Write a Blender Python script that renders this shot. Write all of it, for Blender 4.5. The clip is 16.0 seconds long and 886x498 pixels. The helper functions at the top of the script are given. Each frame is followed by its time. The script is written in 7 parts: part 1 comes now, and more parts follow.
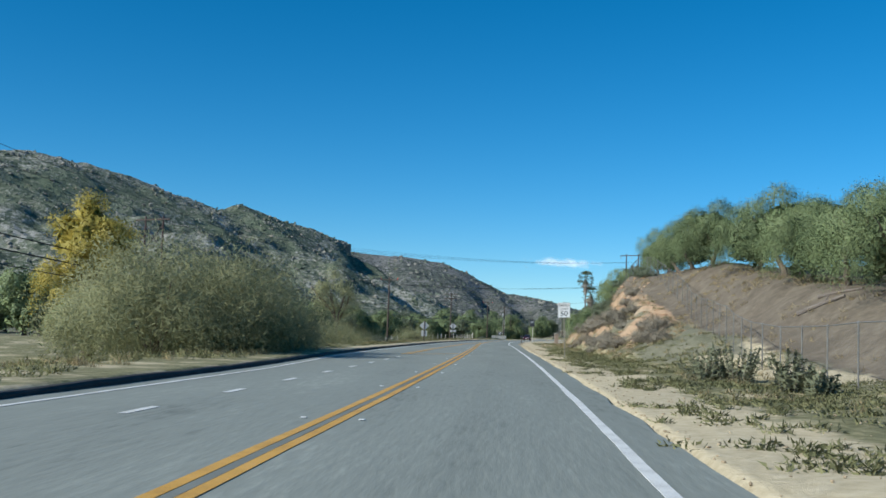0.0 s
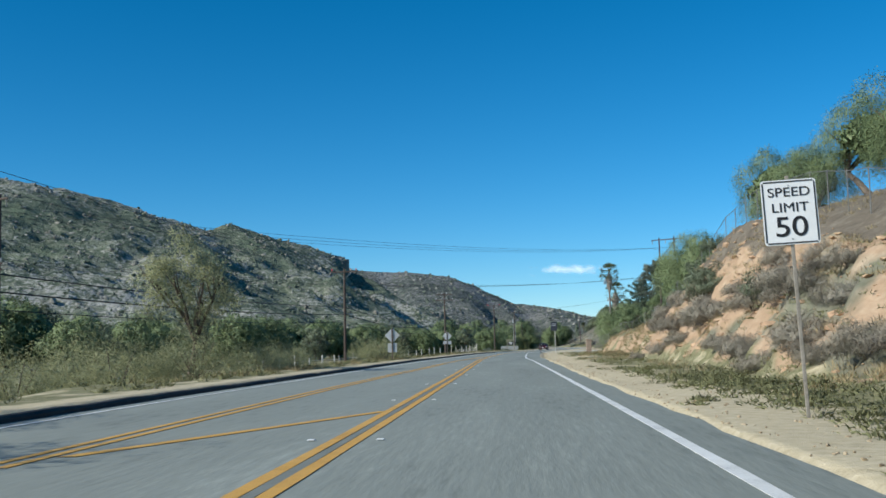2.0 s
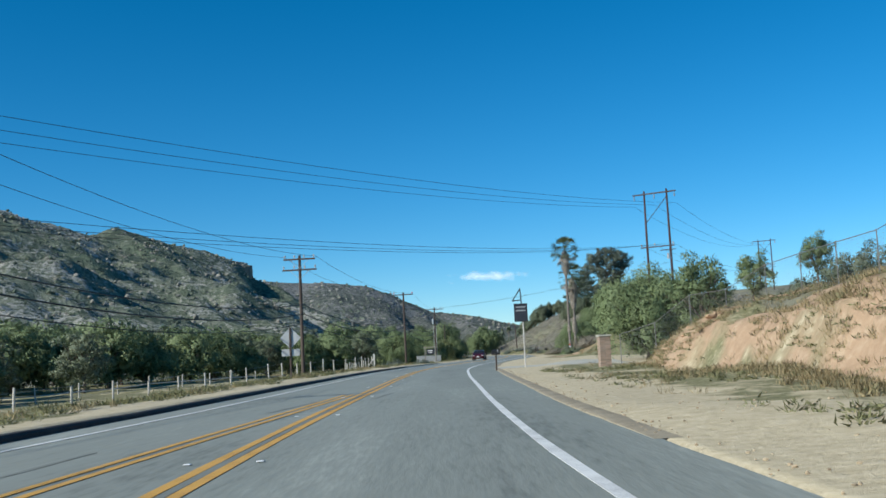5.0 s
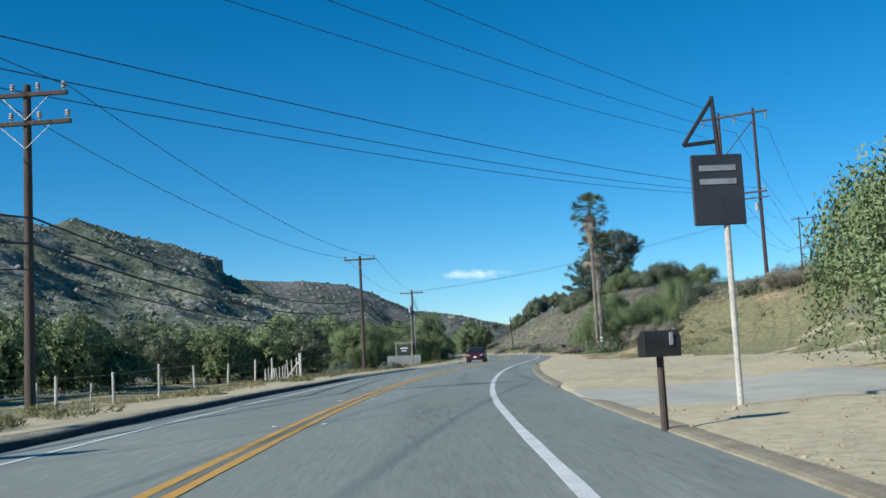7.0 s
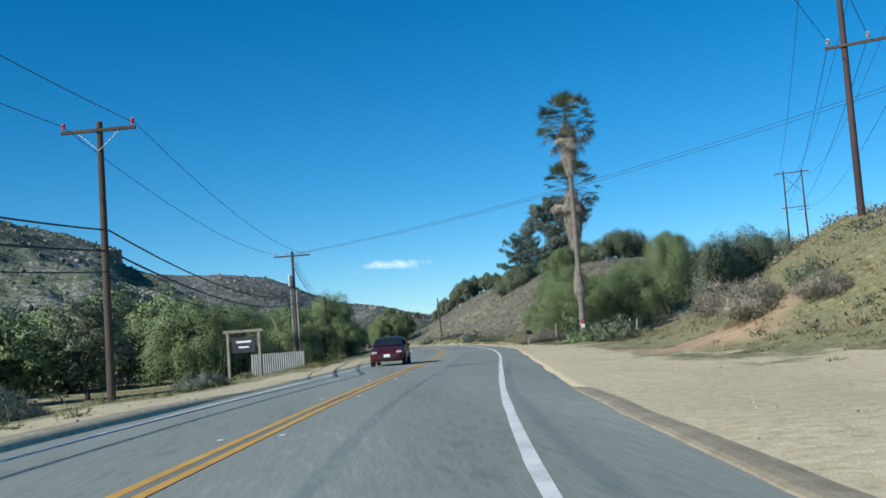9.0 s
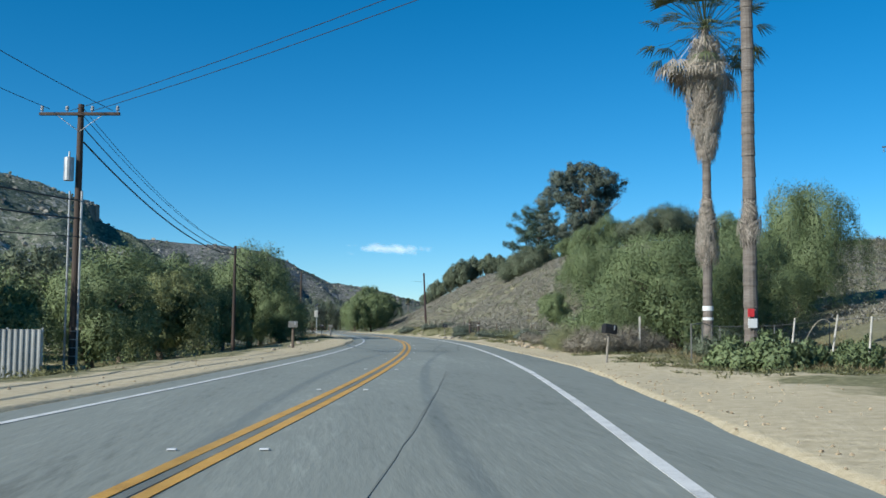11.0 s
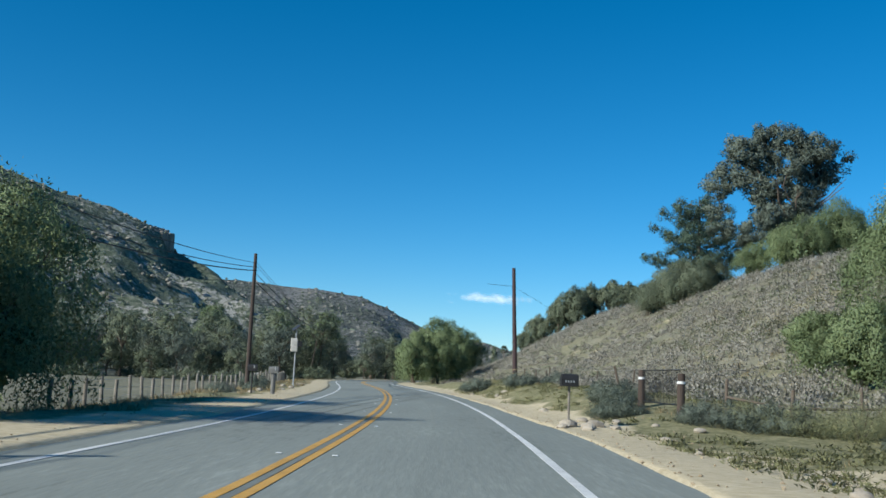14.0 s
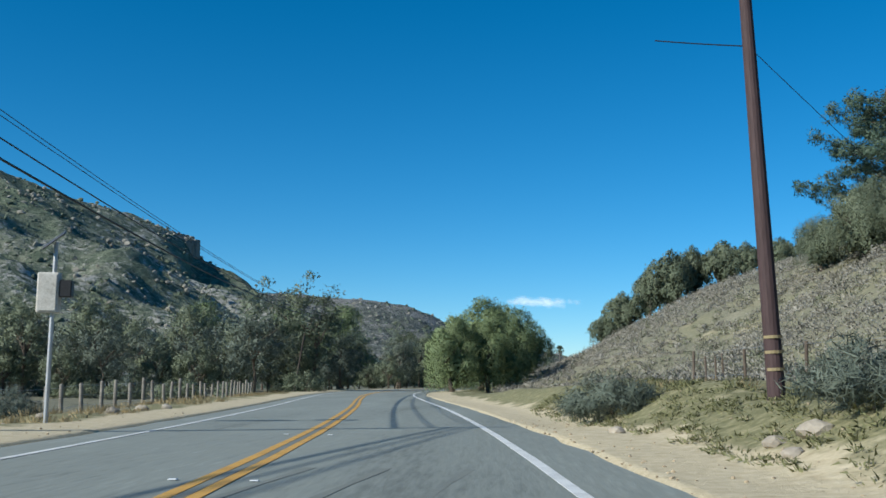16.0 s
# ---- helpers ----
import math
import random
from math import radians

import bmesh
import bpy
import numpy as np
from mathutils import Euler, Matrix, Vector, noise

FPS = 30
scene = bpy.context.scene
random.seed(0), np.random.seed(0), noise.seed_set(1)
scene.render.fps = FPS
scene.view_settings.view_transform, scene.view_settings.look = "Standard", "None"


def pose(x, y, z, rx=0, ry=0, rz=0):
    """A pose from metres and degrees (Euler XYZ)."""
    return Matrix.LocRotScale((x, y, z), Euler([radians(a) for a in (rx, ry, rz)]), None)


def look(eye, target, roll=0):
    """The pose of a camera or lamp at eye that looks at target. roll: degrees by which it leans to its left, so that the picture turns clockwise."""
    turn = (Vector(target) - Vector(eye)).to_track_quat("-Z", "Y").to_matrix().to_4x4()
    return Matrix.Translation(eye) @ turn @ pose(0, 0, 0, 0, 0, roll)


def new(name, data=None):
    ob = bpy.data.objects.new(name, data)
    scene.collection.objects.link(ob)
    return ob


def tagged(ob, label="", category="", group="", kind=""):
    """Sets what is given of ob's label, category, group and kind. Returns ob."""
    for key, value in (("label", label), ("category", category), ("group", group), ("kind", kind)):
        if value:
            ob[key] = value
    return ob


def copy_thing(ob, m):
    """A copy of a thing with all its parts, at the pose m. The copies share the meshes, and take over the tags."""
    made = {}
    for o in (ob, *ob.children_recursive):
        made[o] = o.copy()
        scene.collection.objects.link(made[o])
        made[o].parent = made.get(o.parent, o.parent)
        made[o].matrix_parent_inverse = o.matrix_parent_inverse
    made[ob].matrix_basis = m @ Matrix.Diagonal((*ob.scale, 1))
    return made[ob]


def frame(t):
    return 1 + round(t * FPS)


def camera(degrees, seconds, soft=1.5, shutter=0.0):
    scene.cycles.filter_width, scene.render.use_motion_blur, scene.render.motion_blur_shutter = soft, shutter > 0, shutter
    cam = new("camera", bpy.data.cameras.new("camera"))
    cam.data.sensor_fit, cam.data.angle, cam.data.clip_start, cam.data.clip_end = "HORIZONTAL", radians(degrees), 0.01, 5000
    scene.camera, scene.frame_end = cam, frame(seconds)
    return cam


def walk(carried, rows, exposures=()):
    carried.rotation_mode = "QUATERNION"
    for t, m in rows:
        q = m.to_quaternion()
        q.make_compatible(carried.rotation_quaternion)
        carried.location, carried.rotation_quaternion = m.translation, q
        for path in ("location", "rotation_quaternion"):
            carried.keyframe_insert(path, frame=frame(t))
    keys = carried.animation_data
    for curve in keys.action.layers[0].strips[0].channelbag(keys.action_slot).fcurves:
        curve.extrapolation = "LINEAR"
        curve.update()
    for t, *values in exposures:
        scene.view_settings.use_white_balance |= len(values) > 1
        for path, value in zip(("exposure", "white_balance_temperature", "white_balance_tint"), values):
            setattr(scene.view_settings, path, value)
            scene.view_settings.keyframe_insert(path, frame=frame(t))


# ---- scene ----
# camera: seconds, x, y, z, yaw, pitch, roll
cam = camera(46.46, 16.0, soft=1.6)
PATH = [
    (0, 0.02, 3.14, 1.285, 4.04, 4.63, 2.00),
    (0.5, -0.19, 15.12, 1.313, 4.36, 4.88, 1.12),
    (1, -0.46, 27.10, 1.256, 4.55, 5.25, 0.23),
    (1.5, -0.67, 39.07, 1.158, 4.56, 5.34, -0.75),
    (2, -0.77, 51.05, 1.097, 4.31, 5.42, -1.22),
    (2.5, -0.99, 63.20, 1.209, 3.52, 5.49, -2.08),
    (3, -1.04, 75.55, 1.237, 2.40, 5.67, -2.65),
    (3.5, -1.20, 88.01, 1.194, 1.26, 5.68, -2.86),
    (4, -1.30, 100.29, 1.164, 0.66, 5.49, -2.70),
    (4.5, -1.55, 112.33, 1.203, 0.08, 5.44, -2.68),
    (5, -1.68, 124.50, 1.129, -0.30, 5.81, -2.77),
    (5.2, -1.68, 129.41, 1.115, -0.42, 5.90, -2.95),
    (5.8, -1.73, 144.22, 1.116, -0.71, 5.85, -2.96),
    (6.6, -1.59, 163.80, 1.119, -1.12, 5.76, -2.97),
    (7.3, -1.32, 180.73, 1.121, -1.47, 5.69, -2.94),
    (7.5, -1.18, 185.60, 1.132, -1.75, 5.67, -3.22),
    (8, -0.63, 197.81, 1.152, -2.83, 5.41, -4.06),
    (8.5, 0.30, 209.99, 1.170, -4.73, 5.05, -4.56),
    (8.7, 0.76, 214.90, 1.179, -5.09, 5.04, -4.52),
    (9.3, 2.16, 229.88, 1.168, -6.29, 4.75, -3.70),
    (10.1, 4.50, 249.99, 1.153, -6.56, 4.45, -1.65),
    (10.8, 6.76, 267.70, 1.140, -6.14, 4.30, -0.21),
    (11, 7.38, 272.73, 1.147, -5.67, 4.35, 0.48),
    (11.5, 8.94, 285.35, 1.171, -4.62, 4.76, 1.74),
    (12, 10.55, 298.14, 1.189, -3.50, 7.66, 1.74),
    (12.5, 11.91, 310.86, 1.160, -2.98, 7.83, 1.97),
    (13, 13.05, 323.49, 1.166, -1.74, 7.67, 2.37),
    (13.5, 13.89, 336.26, 1.198, -0.79, 7.30, 2.64),
    (14, 14.43, 348.95, 1.260, 0.10, 7.03, 2.75),
    (14.5, 14.75, 361.55, 1.265, 0.81, 7.16, 1.94),
    (15, 14.80, 374.15, 1.144, 1.34, 7.31, 1.03),
    (15.5, 14.69, 386.83, 1.057, 1.91, 7.33, 0.62),
    (16, 14.25, 399.63, 1.032, 2.56, 7.35, 0.77),
]
walk(cam, [(t, pose(x, y, z, 90 + pitch, 0, yaw) @ pose(0, 0, 0, 0, 0, roll)) for t, x, y, z, yaw, pitch, roll in PATH], [(0.0, 0.45, 6200, 4), (16.0, 0.45, 6200, 4)])

# ---- light: low winter sun from behind on the left, clear sky ----
SUN_ELEVATION, SUN_TO = radians(30), Vector((-0.85, -0.52, 0)).normalized()
world = bpy.data.worlds.new("sky")
world.use_nodes = True
scene.world = world
wn, wl = world.node_tree.nodes, world.node_tree.links
sky = wn.new("ShaderNodeTexSky")
sky.sky_type, sky.sun_disc = "NISHITA", False
sky.sun_elevation, sky.sun_rotation = SUN_ELEVATION, math.atan2(SUN_TO.x, SUN_TO.y)
sky.altitude, sky.air_density, sky.dust_density, sky.ozone_density = 400, 0.8, 0.0, 5.5
tint = wn.new("ShaderNodeHueSaturation")
tint.inputs["Hue"].default_value, tint.inputs["Saturation"].default_value = 0.491, 1.27
wl.new(sky.outputs[0], tint.inputs["Color"])
wl.new(tint.outputs[0], wn["Background"].inputs[0])
wn["Background"].inputs[1].default_value = 0.09
sun = new("sun", bpy.data.lights.new("sun", "SUN"))
sun.data.energy, sun.data.angle, sun.data.color = 4.4, radians(0.53), (1.0, 0.93, 0.83)
sun_dir = Vector((SUN_TO.x * math.cos(SUN_ELEVATION), SUN_TO.y * math.cos(SUN_ELEVATION), math.sin(SUN_ELEVATION)))
sun.matrix_basis = look((0, 0, 300), Vector((0, 0, 300)) - sun_dir)


# ---- materials ----
def material(name, colors, scale=2.0, rough=0.85, metal=0.0, bump=0.3, fine=30.0, island=0.0, objects=0.0, transmit=0.0, spec=0.3, stretch=None):
    """Two scales of noise through a ramp of colours, with relief; island, objects: how much single pieces differ."""
    m = bpy.data.materials.new(name)
    m.use_nodes = True
    n, l = m.node_tree.nodes, m.node_tree.links
    b = n["Principled BSDF"]
    geo = n.new("ShaderNodeNewGeometry")
    place = geo.outputs["Position"]
    if stretch:
        mp = n.new("ShaderNodeMapping")
        mp.inputs["Scale"].default_value = stretch
        l.new(place, mp.inputs[0])
        place = mp.outputs[0]
    big, small = n.new("ShaderNodeTexNoise"), n.new("ShaderNodeTexNoise")
    for t, s, d in ((big, scale, 5), (small, fine, 4)):
        t.inputs["Scale"].default_value, t.inputs["Detail"].default_value, t.inputs["Roughness"].default_value = s, d, 0.62
        l.new(place, t.inputs["Vector"])
    mix = n.new("ShaderNodeMath")
    mix.operation = "MULTIPLY_ADD"
    mix.inputs[1].default_value = 0.42
    half = n.new("ShaderNodeMath")
    half.operation = "MULTIPLY"
    half.inputs[1].default_value = 0.58
    l.new(big.outputs["Fac"], half.inputs[0])
    l.new(small.outputs["Fac"], mix.inputs[0])
    l.new(half.outputs[0], mix.inputs[2])
    ramp = n.new("ShaderNodeValToRGB")
    while len(ramp.color_ramp.elements) < len(colors):
        ramp.color_ramp.elements.new(0.5)
    for k, (e, c) in enumerate(zip(ramp.color_ramp.elements, colors)):
        e.position = 0.34 + 0.32 * k / max(1, len(colors) - 1)
        e.color = (*c, 1)
    l.new(mix.outputs[0], ramp.inputs[0])
    out = ramp.outputs[0]
    for amount, source in ((island, geo.outputs["Random Per Island"] if island else None), (objects, n.new("ShaderNodeObjectInfo").outputs["Random"] if objects else None)):
        if amount:
            hsv, rng, hue = n.new("ShaderNodeHueSaturation"), n.new("ShaderNodeMapRange"), n.new("ShaderNodeMapRange")
            rng.inputs[3].default_value, rng.inputs[4].default_value = 1 - amount, 1 + amount
            hue.inputs[3].default_value, hue.inputs[4].default_value = 0.5 + 0.03 * amount, 0.5 - 0.05 * amount
            l.new(source, rng.inputs[0])
            l.new(source, hue.inputs[0])
            l.new(rng.outputs[0], hsv.inputs["Value"])
            l.new(hue.outputs[0], hsv.inputs["Hue"])
            l.new(out, hsv.inputs["Color"])
            out = hsv.outputs[0]
    l.new(out, b.inputs["Base Color"])
    b.inputs["Roughness"].default_value, b.inputs["Metallic"].default_value = rough, metal
    b.inputs["Specular IOR Level"].default_value = spec
    if bump:
        bp = n.new("ShaderNodeBump")
        bp.inputs["Strength"].default_value, bp.inputs["Distance"].default_value = bump, 0.6 / fine
        l.new(mix.outputs[0], bp.inputs["Height"])
        l.new(bp.outputs[0], b.inputs["Normal"])
    if transmit:
        tr, ms = n.new("ShaderNodeBsdfTranslucent"), n.new("ShaderNodeMixShader")
        ms.inputs[0].default_value = transmit
        l.new(out, tr.inputs[0])
        l.new(b.outputs[0], ms.inputs[1])
        l.new(tr.outputs[0], ms.inputs[2])
        l.new(ms.outputs[0], n["Material Output"].inputs[0])
    return m


M = {
    "asphalt": material("asphalt", [(0.15, 0.162, 0.146), (0.218, 0.236, 0.213), (0.238, 0.257, 0.232), (0.302, 0.323, 0.292)], 0.5, 0.8, bump=0.35, fine=9, stretch=(1, 0.12, 1)),
    "asphalt_dark": material("asphalt_second_lift", [(0.143, 0.155, 0.14), (0.205, 0.222, 0.2), (0.226, 0.244, 0.22), (0.284, 0.304, 0.274)], 0.5, 0.8, bump=0.35, fine=9, stretch=(1, 0.12, 1)),
    "berm": material("asphalt_berm", [(0.02, 0.02, 0.02), (0.05, 0.05, 0.05)], 1.5, 0.85, bump=0.5, fine=30),
    "white": material("road_paint_white", [(0.42, 0.42, 0.41), (0.66, 0.66, 0.64), (0.75, 0.75, 0.73)], 1.5, 0.6, bump=0.2, fine=40),
    "yellow": material("road_paint_yellow", [(0.4, 0.22, 0.05), (0.57, 0.32, 0.065), (0.64, 0.37, 0.09)], 1.5, 0.6, bump=0.2, fine=40),
    "skid": material("tyre_mark", [(0.15, 0.16, 0.146), (0.208, 0.222, 0.2)], 1.0, 0.8, fine=25),
    "dirt": material("dirt", [(0.2, 0.155, 0.1), (0.36, 0.29, 0.2), (0.45, 0.37, 0.26)], 0.5, 0.95, bump=0.5, fine=9),
    "leaf_pepper": material("leaf_pepper", [(0.1, 0.14, 0.066), (0.165, 0.218, 0.104), (0.235, 0.296, 0.152)], 0.6, 0.6, bump=0, fine=3, island=0.14, objects=0.12, transmit=0.18),
    "leaf_yellow": material("leaf_yellow", [(0.24, 0.21, 0.05), (0.37, 0.32, 0.075), (0.46, 0.39, 0.11)], 0.6, 0.6, bump=0, fine=3, island=0.14, transmit=0.35),
    "leaf_dark": material("leaf_dark", [(0.092, 0.118, 0.077), (0.15, 0.182, 0.12), (0.21, 0.245, 0.165)], 0.6, 0.6, bump=0, fine=3, island=0.14, objects=0.15, transmit=0.22),
    "leaf_brown": material("leaf_grey_brown", [(0.088, 0.112, 0.09), (0.142, 0.174, 0.142), (0.2, 0.234, 0.194)], 0.6, 0.7, bump=0, fine=3, island=0.14, transmit=0.25),
    "leaf_feather": material("leaf_feather", [(0.15, 0.172, 0.078), (0.245, 0.275, 0.13), (0.33, 0.36, 0.185)], 0.6, 0.7, bump=0, fine=3, island=0.14, transmit=0.35),
    "leaf_olive": material("leaf_olive", [(0.19, 0.2, 0.105), (0.3, 0.315, 0.175), (0.4, 0.41, 0.245)], 0.6, 0.7, bump=0, fine=3, island=0.14, transmit=0.45),
    "leaf_pine": material("needle", [(0.05, 0.085, 0.06), (0.085, 0.13, 0.092), (0.12, 0.17, 0.12)], 0.6, 0.6, bump=0, fine=3, island=0.14, transmit=0.2),
    "scrub": material("dry_scrub", [(0.24, 0.23, 0.195), (0.35, 0.335, 0.29), (0.45, 0.43, 0.38)], 0.3, 0.9, bump=0, fine=3, island=0.14, transmit=0.35),
    "scrub_green": material("olive_scrub", [(0.125, 0.14, 0.088), (0.195, 0.212, 0.138), (0.265, 0.285, 0.195)], 0.3, 0.9, bump=0, fine=3, island=0.14, transmit=0.3),
    "weed": material("green_weed", [(0.135, 0.148, 0.068), (0.205, 0.21, 0.105), (0.285, 0.28, 0.155)], 0.5, 0.8, bump=0, fine=3, island=0.14, transmit=0.3),
    "twig": material("dry_twig", [(0.165, 0.15, 0.12), (0.25, 0.228, 0.185), (0.34, 0.315, 0.26)], 0.5, 0.9, bump=0, fine=3, island=0.14, transmit=0.1),
    "clay": material("clay", [(0.3, 0.19, 0.11), (0.42, 0.29, 0.185), (0.5, 0.37, 0.25)], 0.7, 0.95, bump=0.5, fine=7, island=0.12),
    "straw": material("dry_grass", [(0.24, 0.19, 0.1), (0.34, 0.28, 0.16), (0.42, 0.35, 0.2)], 0.5, 0.9, bump=0, fine=3, island=0.14, transmit=0.3),
    "bark": material("bark", [(0.06, 0.045, 0.035), (0.12, 0.095, 0.075), (0.17, 0.14, 0.11)], 1.5, 0.95, bump=0.8, fine=14, stretch=(1, 1, 0.3)),
    "palm_bark": material("palm_bark", [(0.11, 0.092, 0.08), (0.17, 0.148, 0.132), (0.23, 0.205, 0.185)], 1.5, 0.95, bump=0.9, fine=9, stretch=(0.4, 0.4, 3)),
    "palm_leaf": material("palm_leaf", [(0.065, 0.085, 0.045), (0.105, 0.13, 0.065), (0.15, 0.175, 0.095)], 0.6, 0.5, bump=0, fine=3, island=0.3, transmit=0.25),
    "palm_dead": material("palm_dead_frond", [(0.2, 0.175, 0.145), (0.33, 0.295, 0.25), (0.44, 0.405, 0.355)], 0.8, 0.9, bump=0, fine=4, island=0.35, transmit=0.15),
    "pole": material("pole_wood", [(0.038, 0.029, 0.025), (0.07, 0.053, 0.045), (0.1, 0.077, 0.064)], 1.2, 0.85, bump=0.6, fine=22, stretch=(1, 1, 0.12)),
    "pole_red": material("pole_new_wood", [(0.034, 0.022, 0.023), (0.06, 0.038, 0.039), (0.087, 0.056, 0.056)], 1.2, 0.75, bump=0.6, fine=22, stretch=(1, 1, 0.12)),
    "wire": material("cable", [(0.02, 0.02, 0.022), (0.035, 0.035, 0.038)], 2, 0.6, bump=0),
    "steel": material("galvanised_steel", [(0.3, 0.31, 0.32), (0.42, 0.43, 0.44), (0.5, 0.51, 0.52)], 3, 0.5, 0.6, bump=0.15, fine=40),
    "dark_steel": material("dark_steel", [(0.025, 0.025, 0.027), (0.05, 0.05, 0.052)], 3, 0.5, 0.4, bump=0.15, fine=40),
    "sign_white": material("sign_white", [(0.62, 0.63, 0.64), (0.72, 0.73, 0.74)], 1.5, 0.45, bump=0.05, fine=30),
    "sign_black": material("sign_black", [(0.012, 0.012, 0.014), (0.025, 0.025, 0.028)], 2, 0.5, bump=0),
    "board": material("sign_board_dark", [(0.02, 0.025, 0.035), (0.045, 0.05, 0.065)], 2, 0.5, bump=0.1),
    "post_white": material("weathered_white_paint", [(0.28, 0.265, 0.235), (0.47, 0.45, 0.41), (0.6, 0.58, 0.54)], 3, 0.8, bump=0.4, fine=25),
    "post_grey": material("weathered_grey_wood", [(0.14, 0.125, 0.105), (0.23, 0.21, 0.18), (0.31, 0.285, 0.25)], 3, 0.9, bump=0.5, fine=25),
    "dull_steel": material("dull_galvanised_steel", [(0.12, 0.12, 0.115), (0.18, 0.18, 0.175), (0.24, 0.24, 0.23)], 3, 0.65, 0.3, bump=0.15, fine=40),
    "concrete": material("concrete", [(0.34, 0.33, 0.28), (0.42, 0.405, 0.35), (0.48, 0.465, 0.405)], 0.8, 0.85, bump=0.3, fine=25),
    "brick": material("buff_brick", [(0.27, 0.2, 0.15), (0.36, 0.28, 0.22)], 3, 0.9, bump=0.4, fine=30, objects=0.18),
    "mortar": material("mortar", [(0.3, 0.28, 0.25), (0.38, 0.36, 0.33)], 3, 0.95, bump=0.3),
    "rock": material("granite_rock", [(0.19, 0.17, 0.135), (0.29, 0.26, 0.21), (0.37, 0.34, 0.28)], 0.6, 0.9, bump=0.6, fine=6, island=0.2),
    "far_rock": material("far_granite", [(0.16, 0.153, 0.132), (0.24, 0.23, 0.2), (0.33, 0.315, 0.28)], 0.1, 0.95, bump=0.4, fine=1.2, island=0.25),
    "far_bush": material("far_chaparral", [(0.07, 0.09, 0.064), (0.105, 0.128, 0.094), (0.138, 0.158, 0.116)], 0.05, 0.95, bump=0.3, fine=1.5, island=0.35),
    "red_paint": material("car_paint_maroon", [(0.06, 0.01, 0.014), (0.075, 0.013, 0.018)], 1, 0.25, 0.3, bump=0, spec=0.6),
    "tyre": material("rubber", [(0.015, 0.015, 0.015), (0.03, 0.03, 0.03)], 4, 0.85),
    "ceramic": material("insulator_ceramic", [(0.3, 0.3, 0.31), (0.45, 0.45, 0.46)], 4, 0.25, bump=0),
    "red_cap": material("red_plastic", [(0.5, 0.03, 0.04), (0.6, 0.05, 0.06)], 3, 0.5, bump=0),
}


# ---- building helpers ----
def smooth(a, b, v):
    t = np.clip((v - a) / (b - a), 0, 1)
    return t * t * (3 - 2 * t)


def vnoise(x, y, seed=0):
    """Value noise of arrays, about -1 to 1."""
    xi, yi = np.floor(x).astype(np.int64), np.floor(y).astype(np.int64)
    fx, fy = x - xi, y - yi
    fx, fy = fx * fx * (3 - 2 * fx), fy * fy * (3 - 2 * fy)

    def h(a, b):
        k = (a * 374761393 + b * 668265263 + seed * 974711) & 0xFFFFFFFF
        k = ((k ^ (k >> 13)) * 1274126177) & 0xFFFFFFFF
        return ((k ^ (k >> 16)) & 0xFFFF) / 32767.5 - 1

    a, b, c, d = h(xi, yi), h(xi + 1, yi), h(xi, yi + 1), h(xi + 1, yi + 1)
    return (a * (1 - fx) + b * fx) * (1 - fy) + (c * (1 - fx) + d * fx) * fy


def fbm(x, y, octaves=4, seed=0):
    v, a = 0, 1
    for k in range(octaves):
        v, a = v + a * vnoise(x * 2**k, y * 2**k, seed + k), a * 0.5
    return v


def mesh_np(name, verts, faces, mat, shade=False):
    """A mesh from arrays: verts (n, 3), faces (m, 3 or 4)."""
    me = bpy.data.meshes.new(name)
    verts, faces = np.asarray(verts, dtype=np.float32), np.asarray(faces, dtype=np.int32)
    k = faces.shape[1]
    me.vertices.add(len(verts))
    me.vertices.foreach_set("co", verts.ravel())
    me.loops.add(faces.size)
    me.loops.foreach_set("vertex_index", faces.ravel())
    me.polygons.add(len(faces))
    me.polygons.foreach_set("loop_start", np.arange(0, faces.size, k, dtype=np.int32))
    me.polygons.foreach_set("use_smooth", np.full(len(faces), bool(shade)))
    me.materials.append(mat)
    me.update(calc_edges=True)
    return me


def part(name, bm, mat, parent, label=""):
    """Links a bmesh or a mesh as one object under a thing or a part."""
    if isinstance(bm, bmesh.types.BMesh):
        me = bpy.data.meshes.new(name)
        bm.to_mesh(me)
        bm.free()
        me.materials.append(mat)
    else:
        me = bm
    ob = new(name, me)
    ob.parent = parent
    return tagged(ob, label) if label else ob


def thing(name, label, category, at=(0, 0, 0), rz=0, group="", kind=""):
    ob = new(name)
    ob.matrix_basis = pose(*at, 0, 0, rz)
    return tagged(ob, label, category, group, kind)


def box(bm, c, size, bevel=0.0, rot=None):
    r = bmesh.ops.create_cube(bm, size=1)
    m = Matrix.Translation(c) @ (rot or Matrix()) @ Matrix.Diagonal((*size, 1))
    bmesh.ops.transform(bm, matrix=m, verts=r["verts"])
    if bevel:
        es = {e for v in r["verts"] for e in v.link_edges}
        bmesh.ops.bevel(bm, geom=list(es), offset=bevel, segments=1, affect="EDGES")
    return bm


def rod(bm, a, b, r1, r2=None, seg=8):
    a, b = Vector(a), Vector(b)
    d = b - a
    m = Matrix.Translation((a + b) / 2) @ d.to_track_quat("Z", "Y").to_matrix().to_4x4()
    bmesh.ops.create_cone(bm, cap_ends=True, segments=seg, radius1=r1, radius2=r1 if r2 is None else r2, depth=d.length, matrix=m)
    return bm


def boxed(*args, **kw):
    return box(bmesh.new(), *args, **kw)


def rodded(*args, **kw):
    return rod(bmesh.new(), *args, **kw)


